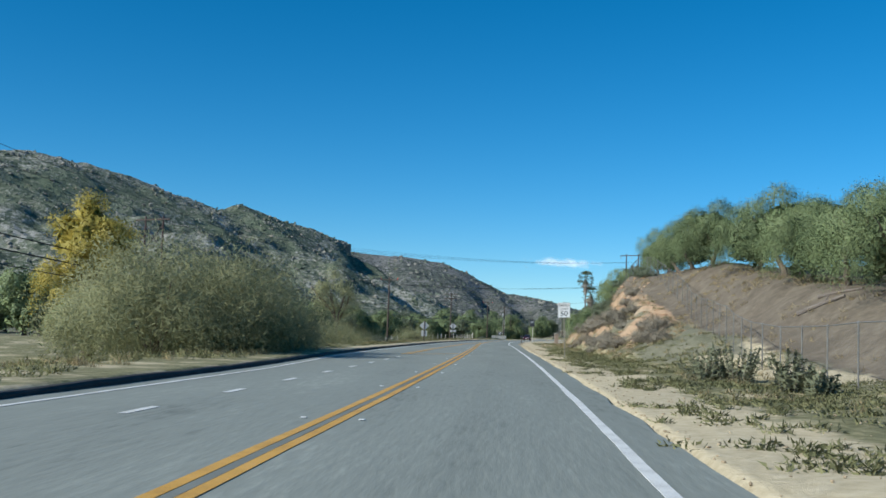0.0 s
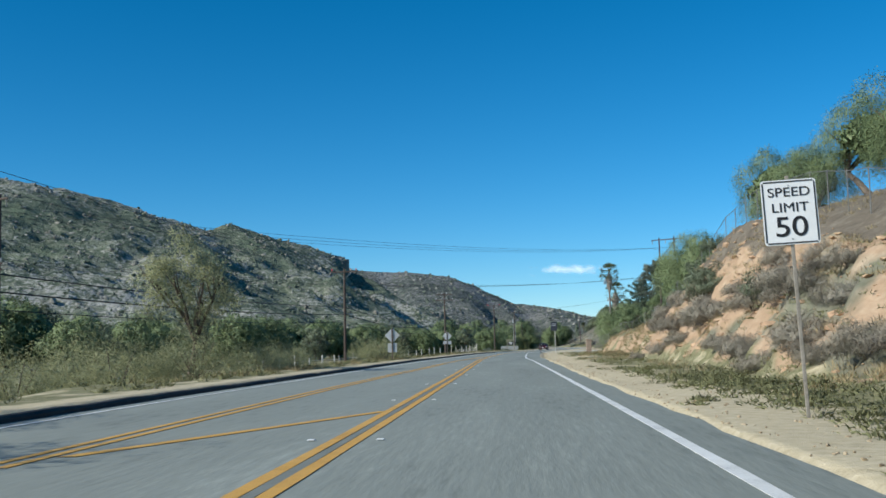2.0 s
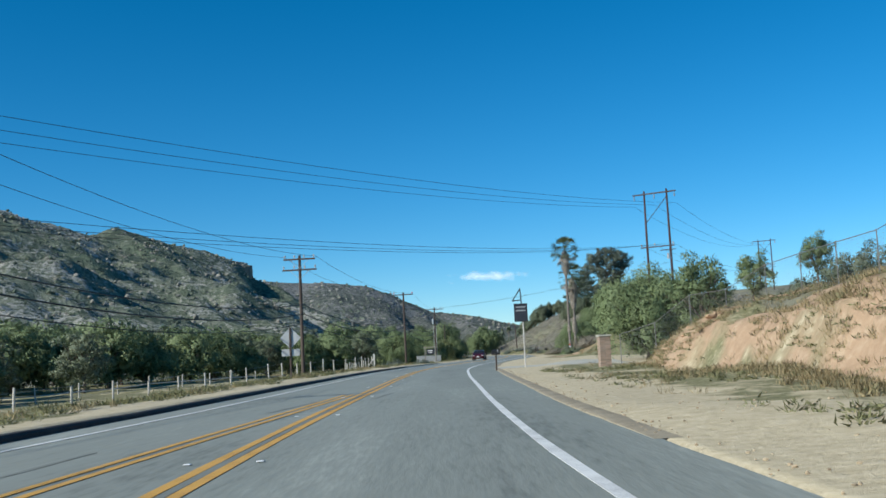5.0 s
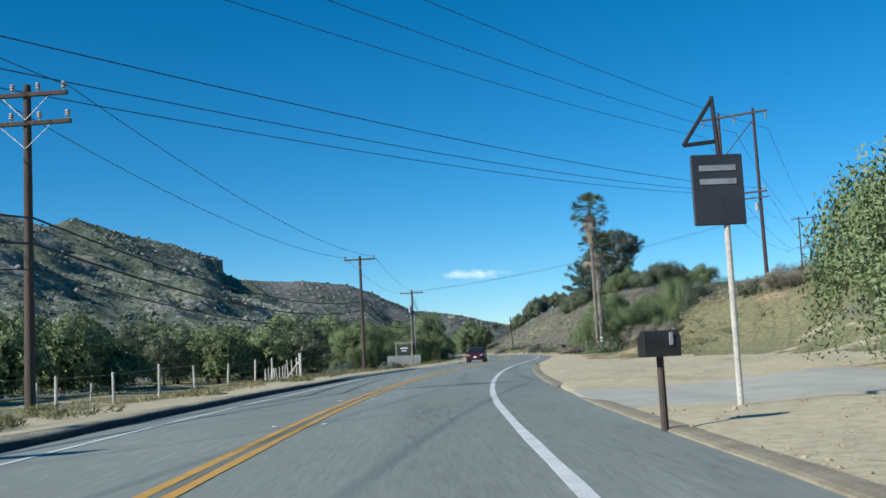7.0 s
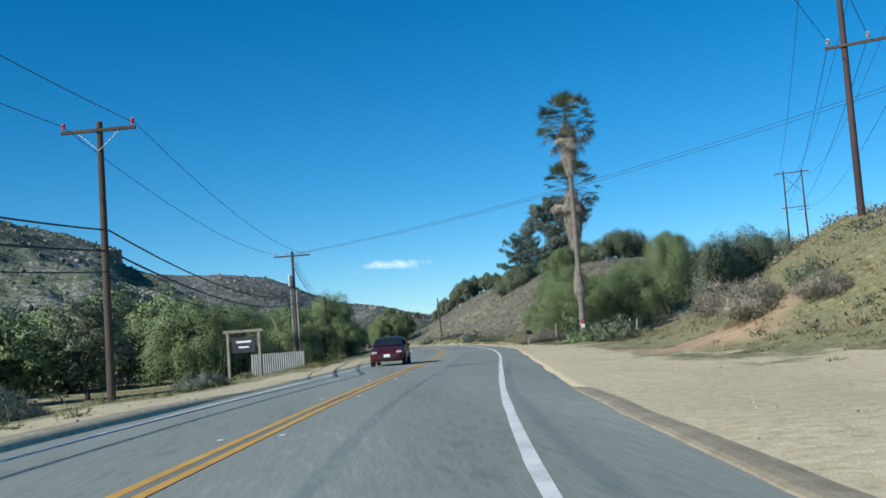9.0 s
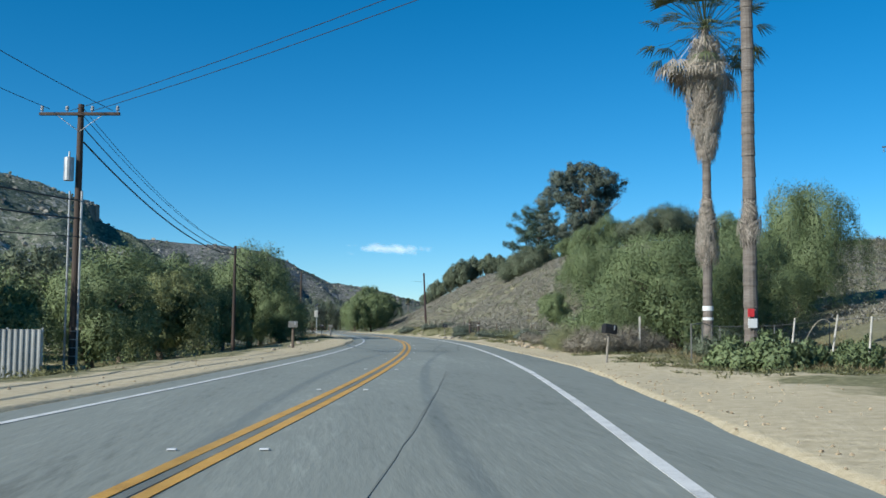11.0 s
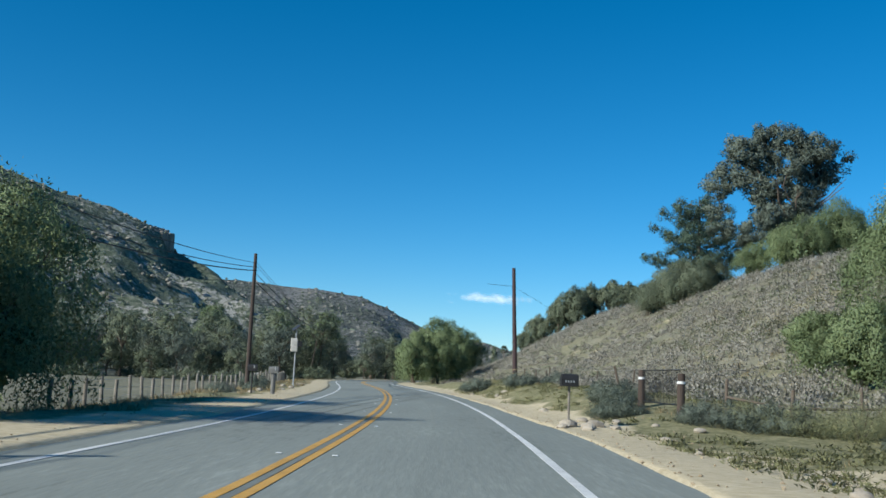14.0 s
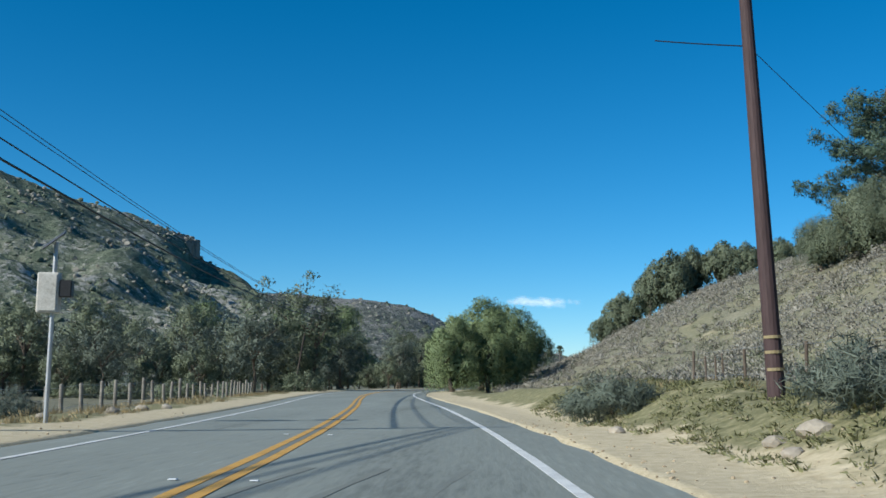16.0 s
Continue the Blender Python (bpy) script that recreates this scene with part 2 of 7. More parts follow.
# ---- the line of the road: x of the double yellow line by y ----
ROAD_Y = np.array([-400, -200, -60, -20, 0, 20, 40, 60, 80, 100, 120, 140, 160, 180, 200, 220, 240, 260, 280, 300, 320, 340, 360, 380, 400, 420, 440, 460, 480, 500, 520, 545, 580, 640, 740, 1000, 3000.0])
ROAD_X = np.array([-6, -3.6, -2.7, -2.57, -2.5, -2.52, -2.65, -2.88, -3.19, -3.55, -3.95, -4.27, -4.15, -3.9, -3.3, -1.79, 0.45, 3.17, 5.96, 8.43, 10.37, 11.71, 12.44, 12.55, 12.0, 10.81, 9.01, 6.8, 4.9, 4.0, 4.4, 7, 14, 32, 70, 190, 1100.0])
_SL = np.gradient(ROAD_X, ROAD_Y)


def cx(y):
    """x of the yellow line, on a smooth curve."""
    y = np.asarray(y, dtype=float)
    i = np.clip(np.searchsorted(ROAD_Y, y, side="right") - 1, 0, len(ROAD_Y) - 2)
    h = ROAD_Y[i + 1] - ROAD_Y[i]
    t = (y - ROAD_Y[i]) / h
    return (2 * t**3 - 3 * t**2 + 1) * ROAD_X[i] + (t**3 - 2 * t**2 + t) * h * _SL[i] + (-2 * t**3 + 3 * t**2) * ROAD_X[i + 1] + (t**3 - t**2) * h * _SL[i + 1]


def table(y, rows, k):
    rows = np.asarray(rows, dtype=float)
    return np.interp(y, rows[:, 0], rows[:, k])


RIGHT_LINE = [(-60, 3.87), (87, 3.87), (124, 3.93), (136, 3.76), (150, 3.68), (196, 3.52), (235, 3.58), (281, 3.94), (300, 3.98), (323, 3.82), (350, 3.78), (375, 3.67), (411, 3.62), (3000, 3.6)]
# left white line and left asphalt edge, right asphalt edge: offsets from the yellow line
EDGES = [(-60, -4.8, -5.5, 4.65), (15, -4.85, -5.5, 4.6), (35, -4.9, -5.6, 4.6), (55, -5.8, -6.3, 4.6), (75, -5.8, -6.4, 4.6), (95, -5.45, -6.0, 4.65), (130, -4.5, -5.3, 5.1), (150, -3.5, -4.6, 5.1), (175, -3.1, -4.1, 5.3), (200, -2.95, -3.9, 5.4), (230, -3.1, -3.9, 5.2), (245, -3.2, -3.7, 5.1), (285, -3.1, -3.8, 5.3), (300, -3.1, -3.9, 5.7), (325, -3.1, -3.8, 5.1), (350, -3.0, -3.8, 5.3), (372, -3.0, -3.8, 5.2), (390, -3.15, -4.0, 4.7), (460, -3.2, -4.0, 4.6), (3000, -3.2, -4.0, 4.6)]
# right-hand ground: y, start of the rise, its crest, the crest's height, steepness (0 rounded, 1 a cut face)
RIGHT = [(-400, 14, 40, 1.3, 0), (-40, 10, 32, 1.3, 0), (30, 10, 24, 1.3, 0), (58, 9.5, 14.6, 1.4, 0.3), (74, 9, 14, 2.8, 0.8), (87, 9.5, 14.3, 4.4, 1), (95, 9.8, 15.3, 5.8, 1), (100, 10, 16.3, 7.0, 1), (112, 10.6, 16.8, 8.1, 1), (121, 11, 17, 7.6, 1), (135, 12.5, 18, 5.0, 0.8), (150, 13.5, 20, 4.0, 0.6), (163, 13, 20.5, 3.6, 0.75), (171, 12.2, 19, 3.0, 0.9), (178, 12.5, 18.5, 2.3, 0.9), (186, 14, 24, 1.5, 0.3), (200, 22, 40, 1.5, 0), (230, 22, 38, 3.5, 0), (247, 14, 30, 5.7, 0.2), (262, 11, 26, 6.5, 0.2), (276, 11, 26, 6.2, 0.1), (290, 12, 26, 4, 0), (303, 14, 30, 1.2, 0), (330, 15, 36, 2, 0), (350, 17, 40, 4.5, 0), (380, 17, 44, 9, 0), (400, 14, 45, 11.5, 0), (420, 15, 45, 13.2, 0), (440, 15, 46, 14.2, 0), (460, 14, 48, 15, 0), (480, 14, 54, 15.5, 0), (500, 9, 51, 15.8, 0), (540, 5.5, 47, 16, 0), (620, 10, 60, 17, 0), (900, 20, 120, 15, 0), (3000, 40, 300, 15, 0)]


# bare slope between the crest fence and the pepper trees: y, added height
SLOPE_Y, SLOPE_Z = (-60, 30, 58, 74, 87, 95, 104), (1.2, 1.3, 2.5, 3.1, 2.9, 1.6, 0)


def ground_z(x, y):
    """Height of the ground."""
    x, y = np.asarray(x, dtype=float), np.asarray(y, dtype=float)
    u = x - cx(y)
    le, re = table(y, EDGES, 2), table(y, EDGES, 3)
    foot, crest, top, cut = (table(y, RIGHT, k) for k in (1, 2, 3, 4))
    t = np.clip((u - foot) / (crest - foot), 0, 1)
    rise = top * (cut * (0.15 * t + 0.85 * np.clip(t * 1.12, 0, 1) ** 0.9) + (1 - cut) * smooth(0, 1, t))
    shelf = smooth(136, 146, y) * (1 - smooth(178, 184, y))
    rise = rise * (1 - shelf) + shelf * top * (0.42 * smooth(0, 0.2, t) + 0.58 * t)
    rise = rise + np.interp(y, SLOPE_Y, SLOPE_Z) * smooth(14.2, 19.5, u)
    rise = rise + np.clip(u - crest, 0, 60) * 0.05
    away = np.clip((u - re) / 3, 0, 1)
    rough = 0.16 * fbm(x * 0.25, y * 0.25, 4, 3) * away + 0.5 * fbm(x * 0.07, y * 0.07, 3, 9) * np.clip((u - foot) / 12, 0, 1)
    gully = cut * np.clip(t * (1 - t) * 4, 0, 1) * (0.8 * np.abs(fbm(x * 0.16, y * 0.45, 4, 21)) - 0.35 + 0.42 * fbm(x * 0.7, y * 0.62, 3, 5))
    terrace = 0.95 * smooth(1.5, 4.4, u - re) * smooth(370, 402, y) * (1 - smooth(445, 480, y)) * (1 - smooth(0, 0.4, t))
    right = terrace + rise + rough + gully + 0.03 * np.clip((u - re) / 1, 0, 1)
    d = le - u
    left = 0.14 * smooth(0, 0.3, d) - 1.0 * smooth(2.5, 11, d) + 0.12 * fbm(x * 0.25, y * 0.25, 4, 4) * np.clip((d - 1.0) / 3, 0, 1) + 0.4 * fbm(x * 0.03, y * 0.03, 3, 14) * np.clip((d - 10) / 30, 0, 1)
    left = np.where(y > 245, left - 0.11 * smooth(245, 255, y) * smooth(0, 0.3, d), left)
    z = np.where(u > re, right, np.where(u < le, left, -0.12))
    return z


def gz(x, y):
    return float(ground_z(x, y))


# ---- ground: one sheet from the road to the horizon ----
def spread(*runs):
    return np.unique(np.round(np.concatenate([np.arange(a, b, s) for a, b, s in runs]), 3))


def make_ground():
    ys = spread((-400, -60, 20), (-60, 200, 0.9), (200, 480, 1.1), (480, 700, 4), (700, 1200, 20), (1200, 4601, 170))
    # fractions of the way out from each asphalt edge
    outs = np.concatenate([[0.0, 0.12, 0.3, 0.6], np.arange(1.0, 12, 0.55), np.arange(12, 30, 0.9), np.arange(30, 80, 4), np.geomspace(80, 4600, 16)])
    le, re, c = table(ys, EDGES, 2), table(ys, EDGES, 3), cx(ys)
    cols = [c + le - o for o in outs[::-1]] + [c + le + 0.05, c, c + re - 0.05] + [c + re + o for o in outs]
    X = np.stack(cols, 1)
    Y = np.repeat(ys[:, None], X.shape[1], 1)
    Z = ground_z(X, Y)
    nl = len(outs)
    Z[:, nl - 1], Z[:, nl + 3] = -0.12, -0.12
    far = np.clip((np.abs(X - c[:, None]) - 150) / 800, 0, 1)
    Z = Z * (1 - far) - 0.5 * far
    n, k = X.shape
    idx = np.arange(n * k).reshape(n, k)
    F = np.stack([idx[:-1, :-1], idx[:-1, 1:], idx[1:, 1:], idx[1:, :-1]], -1).reshape(-1, 4)
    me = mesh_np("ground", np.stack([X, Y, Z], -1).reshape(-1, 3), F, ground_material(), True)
    return tagged(new("ground", me), "pale sandy roadside ground with weeds and bare orange cut banks", "ground", kind="structure")


def ground_material():
    """Sand by the road, weeds and straw further out, orange earth where the ground is steep."""
    m = bpy.data.materials.new("earth")
    m.use_nodes = True
    n, l = m.node_tree.nodes, m.node_tree.links
    b, geo = n["Principled BSDF"], n.new("ShaderNodeNewGeometry")
    b.inputs["Roughness"].default_value, b.inputs["Specular IOR Level"].default_value = 0.95, 0.15

    def noise_tex(scale, detail=6, rough=0.6):
        t = n.new("ShaderNodeTexNoise")
        t.inputs["Scale"].default_value, t.inputs["Detail"].default_value, t.inputs["Roughness"].default_value = scale, detail, rough
        l.new(geo.outputs["Position"], t.inputs["Vector"])
        return t.outputs["Fac"]

    def ramp(fac, stops):
        r = n.new("ShaderNodeValToRGB")
        while len(r.color_ramp.elements) < len(stops):
            r.color_ramp.elements.new(0.5)
        for e, (p, c) in zip(r.color_ramp.elements, stops):
            e.position, e.color = p, (*c, 1)
        l.new(fac, r.inputs[0])
        return r.outputs[0]

    def mix(fac, a, c):
        x = n.new("ShaderNodeMix")
        x.data_type = "RGBA"
        l.new(fac, x.inputs[0])
        l.new(a, x.inputs[6])
        l.new(c, x.inputs[7])
        return x.outputs[2]

    small, mid, big = noise_tex(4, 8, 0.66), noise_tex(0.45), noise_tex(0.06)
    sand = ramp(small, [(0.28, (0.38, 0.315, 0.205)), (0.5, (0.5, 0.43, 0.295)), (0.72, (0.59, 0.515, 0.37))])
    both = n.new("ShaderNodeMix")
    both.inputs[0].default_value = 0.55
    l.new(mid, both.inputs[2])
    l.new(noise_tex(2.2, 8, 0.72), both.inputs[3])
    orange = ramp(both.outputs[0], [(0.3, (0.26, 0.175, 0.11)), (0.5, (0.39, 0.272, 0.178)), (0.68, (0.5, 0.385, 0.27))])
    grassy = ramp(small, [(0.3, (0.108, 0.112, 0.056)), (0.5, (0.192, 0.185, 0.102)), (0.7, (0.33, 0.295, 0.175))])
    brown = ramp(both.outputs[0], [(0.34, (0.105, 0.11, 0.072)), (0.48, (0.175, 0.172, 0.122)), (0.56, (0.21, 0.2, 0.148)), (0.68, (0.3, 0.285, 0.22))])
    at = n.new("ShaderNodeAttribute")
    at.attribute_name = "cover"
    sep = n.new("ShaderNodeSeparateColor")
    l.new(at.outputs["Color"], sep.inputs[0])

    def breakup(v, amount, noise):
        a = n.new("ShaderNodeMath")
        a.operation = "MULTIPLY_ADD"
        a.inputs[1].default_value = amount
        l.new(noise, a.inputs[0])
        s = n.new("ShaderNodeMath")
        s.operation = "SUBTRACT"
        l.new(v, s.inputs[0])
        s.inputs[1].default_value = amount / 2
        l.new(s.outputs[0], a.inputs[2])
        r = n.new("ShaderNodeMapRange")
        r.inputs[1].default_value, r.inputs[2].default_value = 0.4, 0.6
        l.new(a.outputs[0], r.inputs[0])
        return r.outputs[0]

    col = mix(breakup(sep.outputs[1], 1.4, mid), sand, grassy)
    col = mix(breakup(sep.outputs[2], 1.0, big), col, brown)
    col = mix(breakup(sep.outputs[0], 0.7, mid), col, orange)
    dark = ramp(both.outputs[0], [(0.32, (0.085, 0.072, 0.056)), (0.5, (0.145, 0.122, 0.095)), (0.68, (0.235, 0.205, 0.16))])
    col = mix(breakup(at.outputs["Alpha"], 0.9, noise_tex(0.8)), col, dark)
    l.new(col, b.inputs["Base Color"])
    bp = n.new("ShaderNodeBump")
    bp.inputs["Strength"].default_value, bp.inputs["Distance"].default_value = 0.6, 0.07
    l.new(small, bp.inputs["Height"])
    l.new(bp.outputs[0], b.inputs["Normal"])
    return m


def paint_cover(ob):
    """What covers the ground where: bare orange earth, weeds, dry brown soil."""
    me = ob.data
    co = np.empty(len(me.vertices) * 3, dtype=np.float32)
    me.vertices.foreach_get("co", co)
    co = co.reshape(-1, 3).astype(float)
    x, y = co[:, 0], co[:, 1]
    u = x - cx(y)
    foot, crest, top, cut = (table(y, RIGHT, k) for k in (1, 2, 3, 4))
    le, re = table(y, EDGES, 2), table(y, EDGES, 3)
    t = np.clip((u - foot) / (crest - foot), -1, 2)
    bare = cut * smooth(-0.08, 0.16, t) * (1 - smooth(0.95, 1.25, t))
    bare = bare * np.where(y < 108, np.clip(0.88 + 0.9 * fbm(x * 0.35, y * 0.3, 4, 63), 0.4, 1), np.where(y > 134, np.clip(0.48 + 0.45 * smooth(164, 173, y) + 0.9 * fbm(x * 0.3, y * 0.3, 3, 84), 0.1, 1), 1))
    shelf = smooth(132, 140, y) * (1 - smooth(178, 184, y))
    bare = np.maximum(bare, shelf * smooth(-0.2, 0.0, t) * (1 - smooth(0.9, 1.2, t)) * (0.6 - 0.3 * smooth(0.3, 0.6, t) + 0.5 * fbm(x * 0.3, y * 0.3, 3, 83)))
    bare = np.maximum(bare, 0.8 * np.exp(-(((x - 16) / 5) ** 2 + ((y - 264) / 7) ** 2)))
    bare = np.maximum(bare, 0.5 * np.exp(-(((x - 25) / 3) ** 2 + ((y - 250) / 10) ** 2)))
    lot = smooth(186, 196, y) * (1 - smooth(244, 252, y))
    weeds = np.where(u > 0, smooth(re + np.where(y > 372, 1.5, np.where(y < 130, 0.9, 2.0)), re + np.where(y > 372, 2.7, np.where(y < 130, 2.8, 4.5)), u) * (1 - 0.9 * lot * (u < foot)), smooth(np.where(y < 60, -0.6, np.where(y < 150, 0.3, 1.2)), np.where(y < 60, 0.5, np.where(y < 150, 1.7, 3.0)), le - u))
    hill = smooth(0.2, 0.6, t) * (1 - cut) + smooth(1.0, 1.3, t) * cut
    hill = np.maximum(hill, 0.8 * smooth(132, 140, y) * (1 - smooth(165, 175, y)) * smooth(0.3, 0.5, t))
    hill = hill * np.where((u > 0) & (y < 130), np.clip(1.0 + 0.9 * fbm(x * 0.4, y * 0.35, 4, 71), 0.45, 1.2), 1)
    hill = np.where((u > 0) & (y < 130), np.maximum(hill, smooth(0.02, 0.25, t) * smooth(40, 66, y)), hill)
    hill = np.where((u > 0) & (y < 130), np.maximum(hill, 0.95 * smooth(13.5, 15.5, u)), hill)
    hill = np.where(u < 0, np.maximum(smooth(35, 70, le - u) * 0.7, 0.85 * smooth(370, 400, y) * smooth(2.5, 6, le - u)), hill)
    green = smooth(340, 365, y) * (1 - smooth(10, 14, u - re))
    hill = np.where((u > 0) & (y > 345), np.maximum(hill * 0.62, 0.62 * smooth(0.02, 0.2, t)), hill)
    hill = np.where((u > 0) & (y > 240) & (y < 345), hill * 0.5, hill)
    weeds = np.where((u > 0) & (y < 130), weeds * (1 - 0.75 * smooth(0.1, 0.4, t)), weeds)
    weeds = np.where((u > foot) & (y > 240) & (y < 345), 1.45, weeds)
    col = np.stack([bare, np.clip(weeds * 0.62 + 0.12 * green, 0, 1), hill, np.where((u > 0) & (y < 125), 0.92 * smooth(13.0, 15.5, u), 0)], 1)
    a = me.attributes.new("cover", "FLOAT_COLOR", "POINT")
    a.data.foreach_set("color", col.astype(np.float32).ravel())


ground = make_ground()
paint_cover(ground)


def ribbon(name, y0, y1, off_a, off_b, z, mat, step=2.0, parent=None, wobble=0.0, seed=1):
    """A strip along the road between two offsets (numbers or functions of y), 12 cm thick road beds aside, laid flat."""
    ys = np.arange(y0, y1 + step * 0.5, step)
    a = off_a(ys) if callable(off_a) else np.full(len(ys), float(off_a))
    b = off_b(ys) if callable(off_b) else np.full(len(ys), float(off_b))
    if wobble:
        a = a + wobble * fbm(ys * 0.7, ys * 0, 3, seed)
        b = b + wobble * fbm(ys * 0.7, ys * 0 + 9, 3, seed + 7)
    c, s = cx(ys), (cx(ys + 0.5) - cx(ys - 0.5))
    nrm = np.sqrt(1 + s * s)

    def pts(o, h):
        return np.stack([c + o / nrm, ys - o * s / nrm, np.full(len(ys), h)], 1)

    th = 0.004
    V = np.concatenate([pts(a, z), pts(b, z), pts(a, z - th), pts(b, z - th)])
    k = len(ys)
    i = np.arange(k - 1)
    F = np.concatenate([np.stack([i, k + i, k + i + 1, i + 1], 1), np.stack([2 * k + i + 1, 3 * k + i + 1, 3 * k + i, 2 * k + i], 1), np.stack([i + 1, 2 * k + i + 1, 2 * k + i, i], 1), np.stack([k + i, 3 * k + i, 3 * k + i + 1, k + i + 1], 1)])
    ob = new(name, mesh_np(name, V, F, mat))
    ob.parent = parent
    return ob


def make_road():
    ys = spread((-400, -60, 10), (-60, 700, 2.0), (700, 1201, 20))
    c, s = cx(ys), (cx(ys + 0.5) - cx(ys - 0.5))
    le = table(ys, EDGES, 2) + 0.06 * fbm(ys * 0.8, ys * 0, 3, 2)
    re = table(ys, EDGES, 3) + 0.07 * fbm(ys * 0.8, ys * 0 + 5, 3, 2)
    fr = np.linspace(0, 1, 9)
    X = np.stack([c + (le * (1 - q) + re * q) for q in fr], 1)
    Y = np.repeat(ys[:, None], 9, 1)
    Z = np.zeros_like(X)
    X = np.concatenate([X[:, :1] - 0.02, X, X[:, -1:] + 0.02], 1)
    Y = np.concatenate([Y[:, :1], Y, Y[:, -1:]], 1)
    Z = np.concatenate([Z[:, :1] - 0.15, Z, Z[:, -1:] - 0.15], 1)
    n, k = X.shape
    idx = np.arange(n * k).reshape(n, k)
    F = np.stack([idx[:-1, :-1], idx[:-1, 1:], idx[1:, 1:], idx[1:, :-1]], -1).reshape(-1, 4)
    road = new("road", mesh_np("road", np.stack([X, Y, Z], -1).reshape(-1, 3), F, M["asphalt"]))
    tagged(road, "grey worn asphalt two-lane road with painted lines", "road", kind="structure")
    return road


road = make_road()
for o in (-0.135, 0.135):
    ribbon("yellow_line", -60, 640, o - 0.068, o + 0.068, 0.008, M["yellow"], parent=road, wobble=0.008)
ribbon("tar_strip", -60, 640, -0.055, 0.055, 0.006, M["skid"], parent=road, wobble=0.01)
ribbon("edge_line", -60, 640, lambda y: table(y, RIGHT_LINE, 1) - 0.072, lambda y: table(y, RIGHT_LINE, 1) + 0.072, 0.008, M["white"], parent=road, wobble=0.01)
lw = lambda d: (lambda y: table(y, EDGES, 1) + d)
ribbon("edge_line", -60, 640, lw(-0.06), lw(0.06), 0.008, M["white"], parent=road, wobble=0.01, seed=4)
# the second yellow pair that tapers into the centre
TAPER = [(61, -3.15), (80, -3.0), (94, -2.7), (105, -2.35), (122, -2.0), (133, -1.6), (145, -0.95), (158, -0.45)]
for o in (-0.13, 0.13):
    ribbon("yellow_line", 61, 157, lambda y, o=o: table(y, TAPER, 1) + o - 0.06, lambda y, o=o: table(y, TAPER, 1) + o + 0.06, 0.009, M["yellow"], parent=road)
ribbon("yellow_line", 62, 69, lambda y: -2.9 + (y - 62) * 0.37, lambda y: -2.7 + (y - 62) * 0.37, 0.009, M["yellow"], parent=road, step=1)
for k in range(18):
    y0 = -35.4 + k * 5.28
    if y0 < 58:
        ribbon("lane_dash", y0, y0 + 1.4, -2.97, -2.83, 0.008, M["white"], parent=road, step=0.7)


def make_mountain(mat, name, label, A, d, unit, crest, L, ms, depth, seed, rock_amp, notch=None):
    """A ridge: heights along its crest, falling off to both sides with spurs and gullies."""
    A, d = np.array(A, dtype=float), np.array(d, dtype=float)
    d /= np.linalg.norm(d)
    nrm = np.array([d[1], -d[0]])
    m = np.linspace(*ms)
    q = np.concatenate([-np.linspace(depth * 0.6, 0, 26)[:-1] , np.linspace(0, depth, 110)])
    Mm, Q = np.meshgrid(m, q, indexing="ij")
    X = A[0] + d[0] * Mm * unit + nrm[0] * Q
    Y = A[1] + d[1] * Mm * unit + nrm[1] * Q
    hc = np.interp(Mm, [c[0] for c in crest], [c[1] for c in crest])
    L = np.interp(Mm, [c[0] for c in L], [c[1] for c in L])
    spur = np.clip(1 + 0.3 * fbm(Mm * unit / 140, Q * 0, 3, seed), 0.7, 1.12)
    t = np.clip(np.abs(Q) / (L * spur), 0, 1.4)
    Z = hc * (1 - np.clip(t, 0, 1)) ** 1.12 - 12 * np.clip(t - 0.97, 0, 1)
    body = np.clip(hc / 90, 0, 1) * np.clip(t * 3.0, 0, 1) * (1 - np.clip(t - 0.6, 0, 0.4) * 1.5)
    Z = Z + body * (9 * fbm(X / 70, Y / 70, 5, seed + 3) - 5 * np.abs(fbm(X / 38, Y / 38, 3, seed + 8)))
    Z = Z + rock_amp * fbm(X / 9, Y / 9, 4, seed + 5) * np.clip(hc / 60, 0, 1)
    if notch:
        # a gully drops away beside the cliff
        e, a = (X - notch[0]) * 0.96 + (Y - notch[1]) * 0.28, (Y - notch[1]) * 0.96 - (X - notch[0]) * 0.28
        Z = Z - 8 * smooth(0, 3, e) * (1 - smooth(4, 36, e)) * smooth(-110, -60, a)
    n, k = X.shape
    idx = np.arange(n * k).reshape(n, k)
    F = np.stack([idx[:-1, :-1], idx[:-1, 1:], idx[1:, 1:], idx[1:, :-1]], -1).reshape(-1, 4)
    ob = new(name, mesh_np(name, np.stack([X, Y, Z - 1.5], -1).reshape(-1, 3), F, mat, True))
    tagged(ob, label, "mountain", kind="structure")
    return X, Y, Z - 1.5


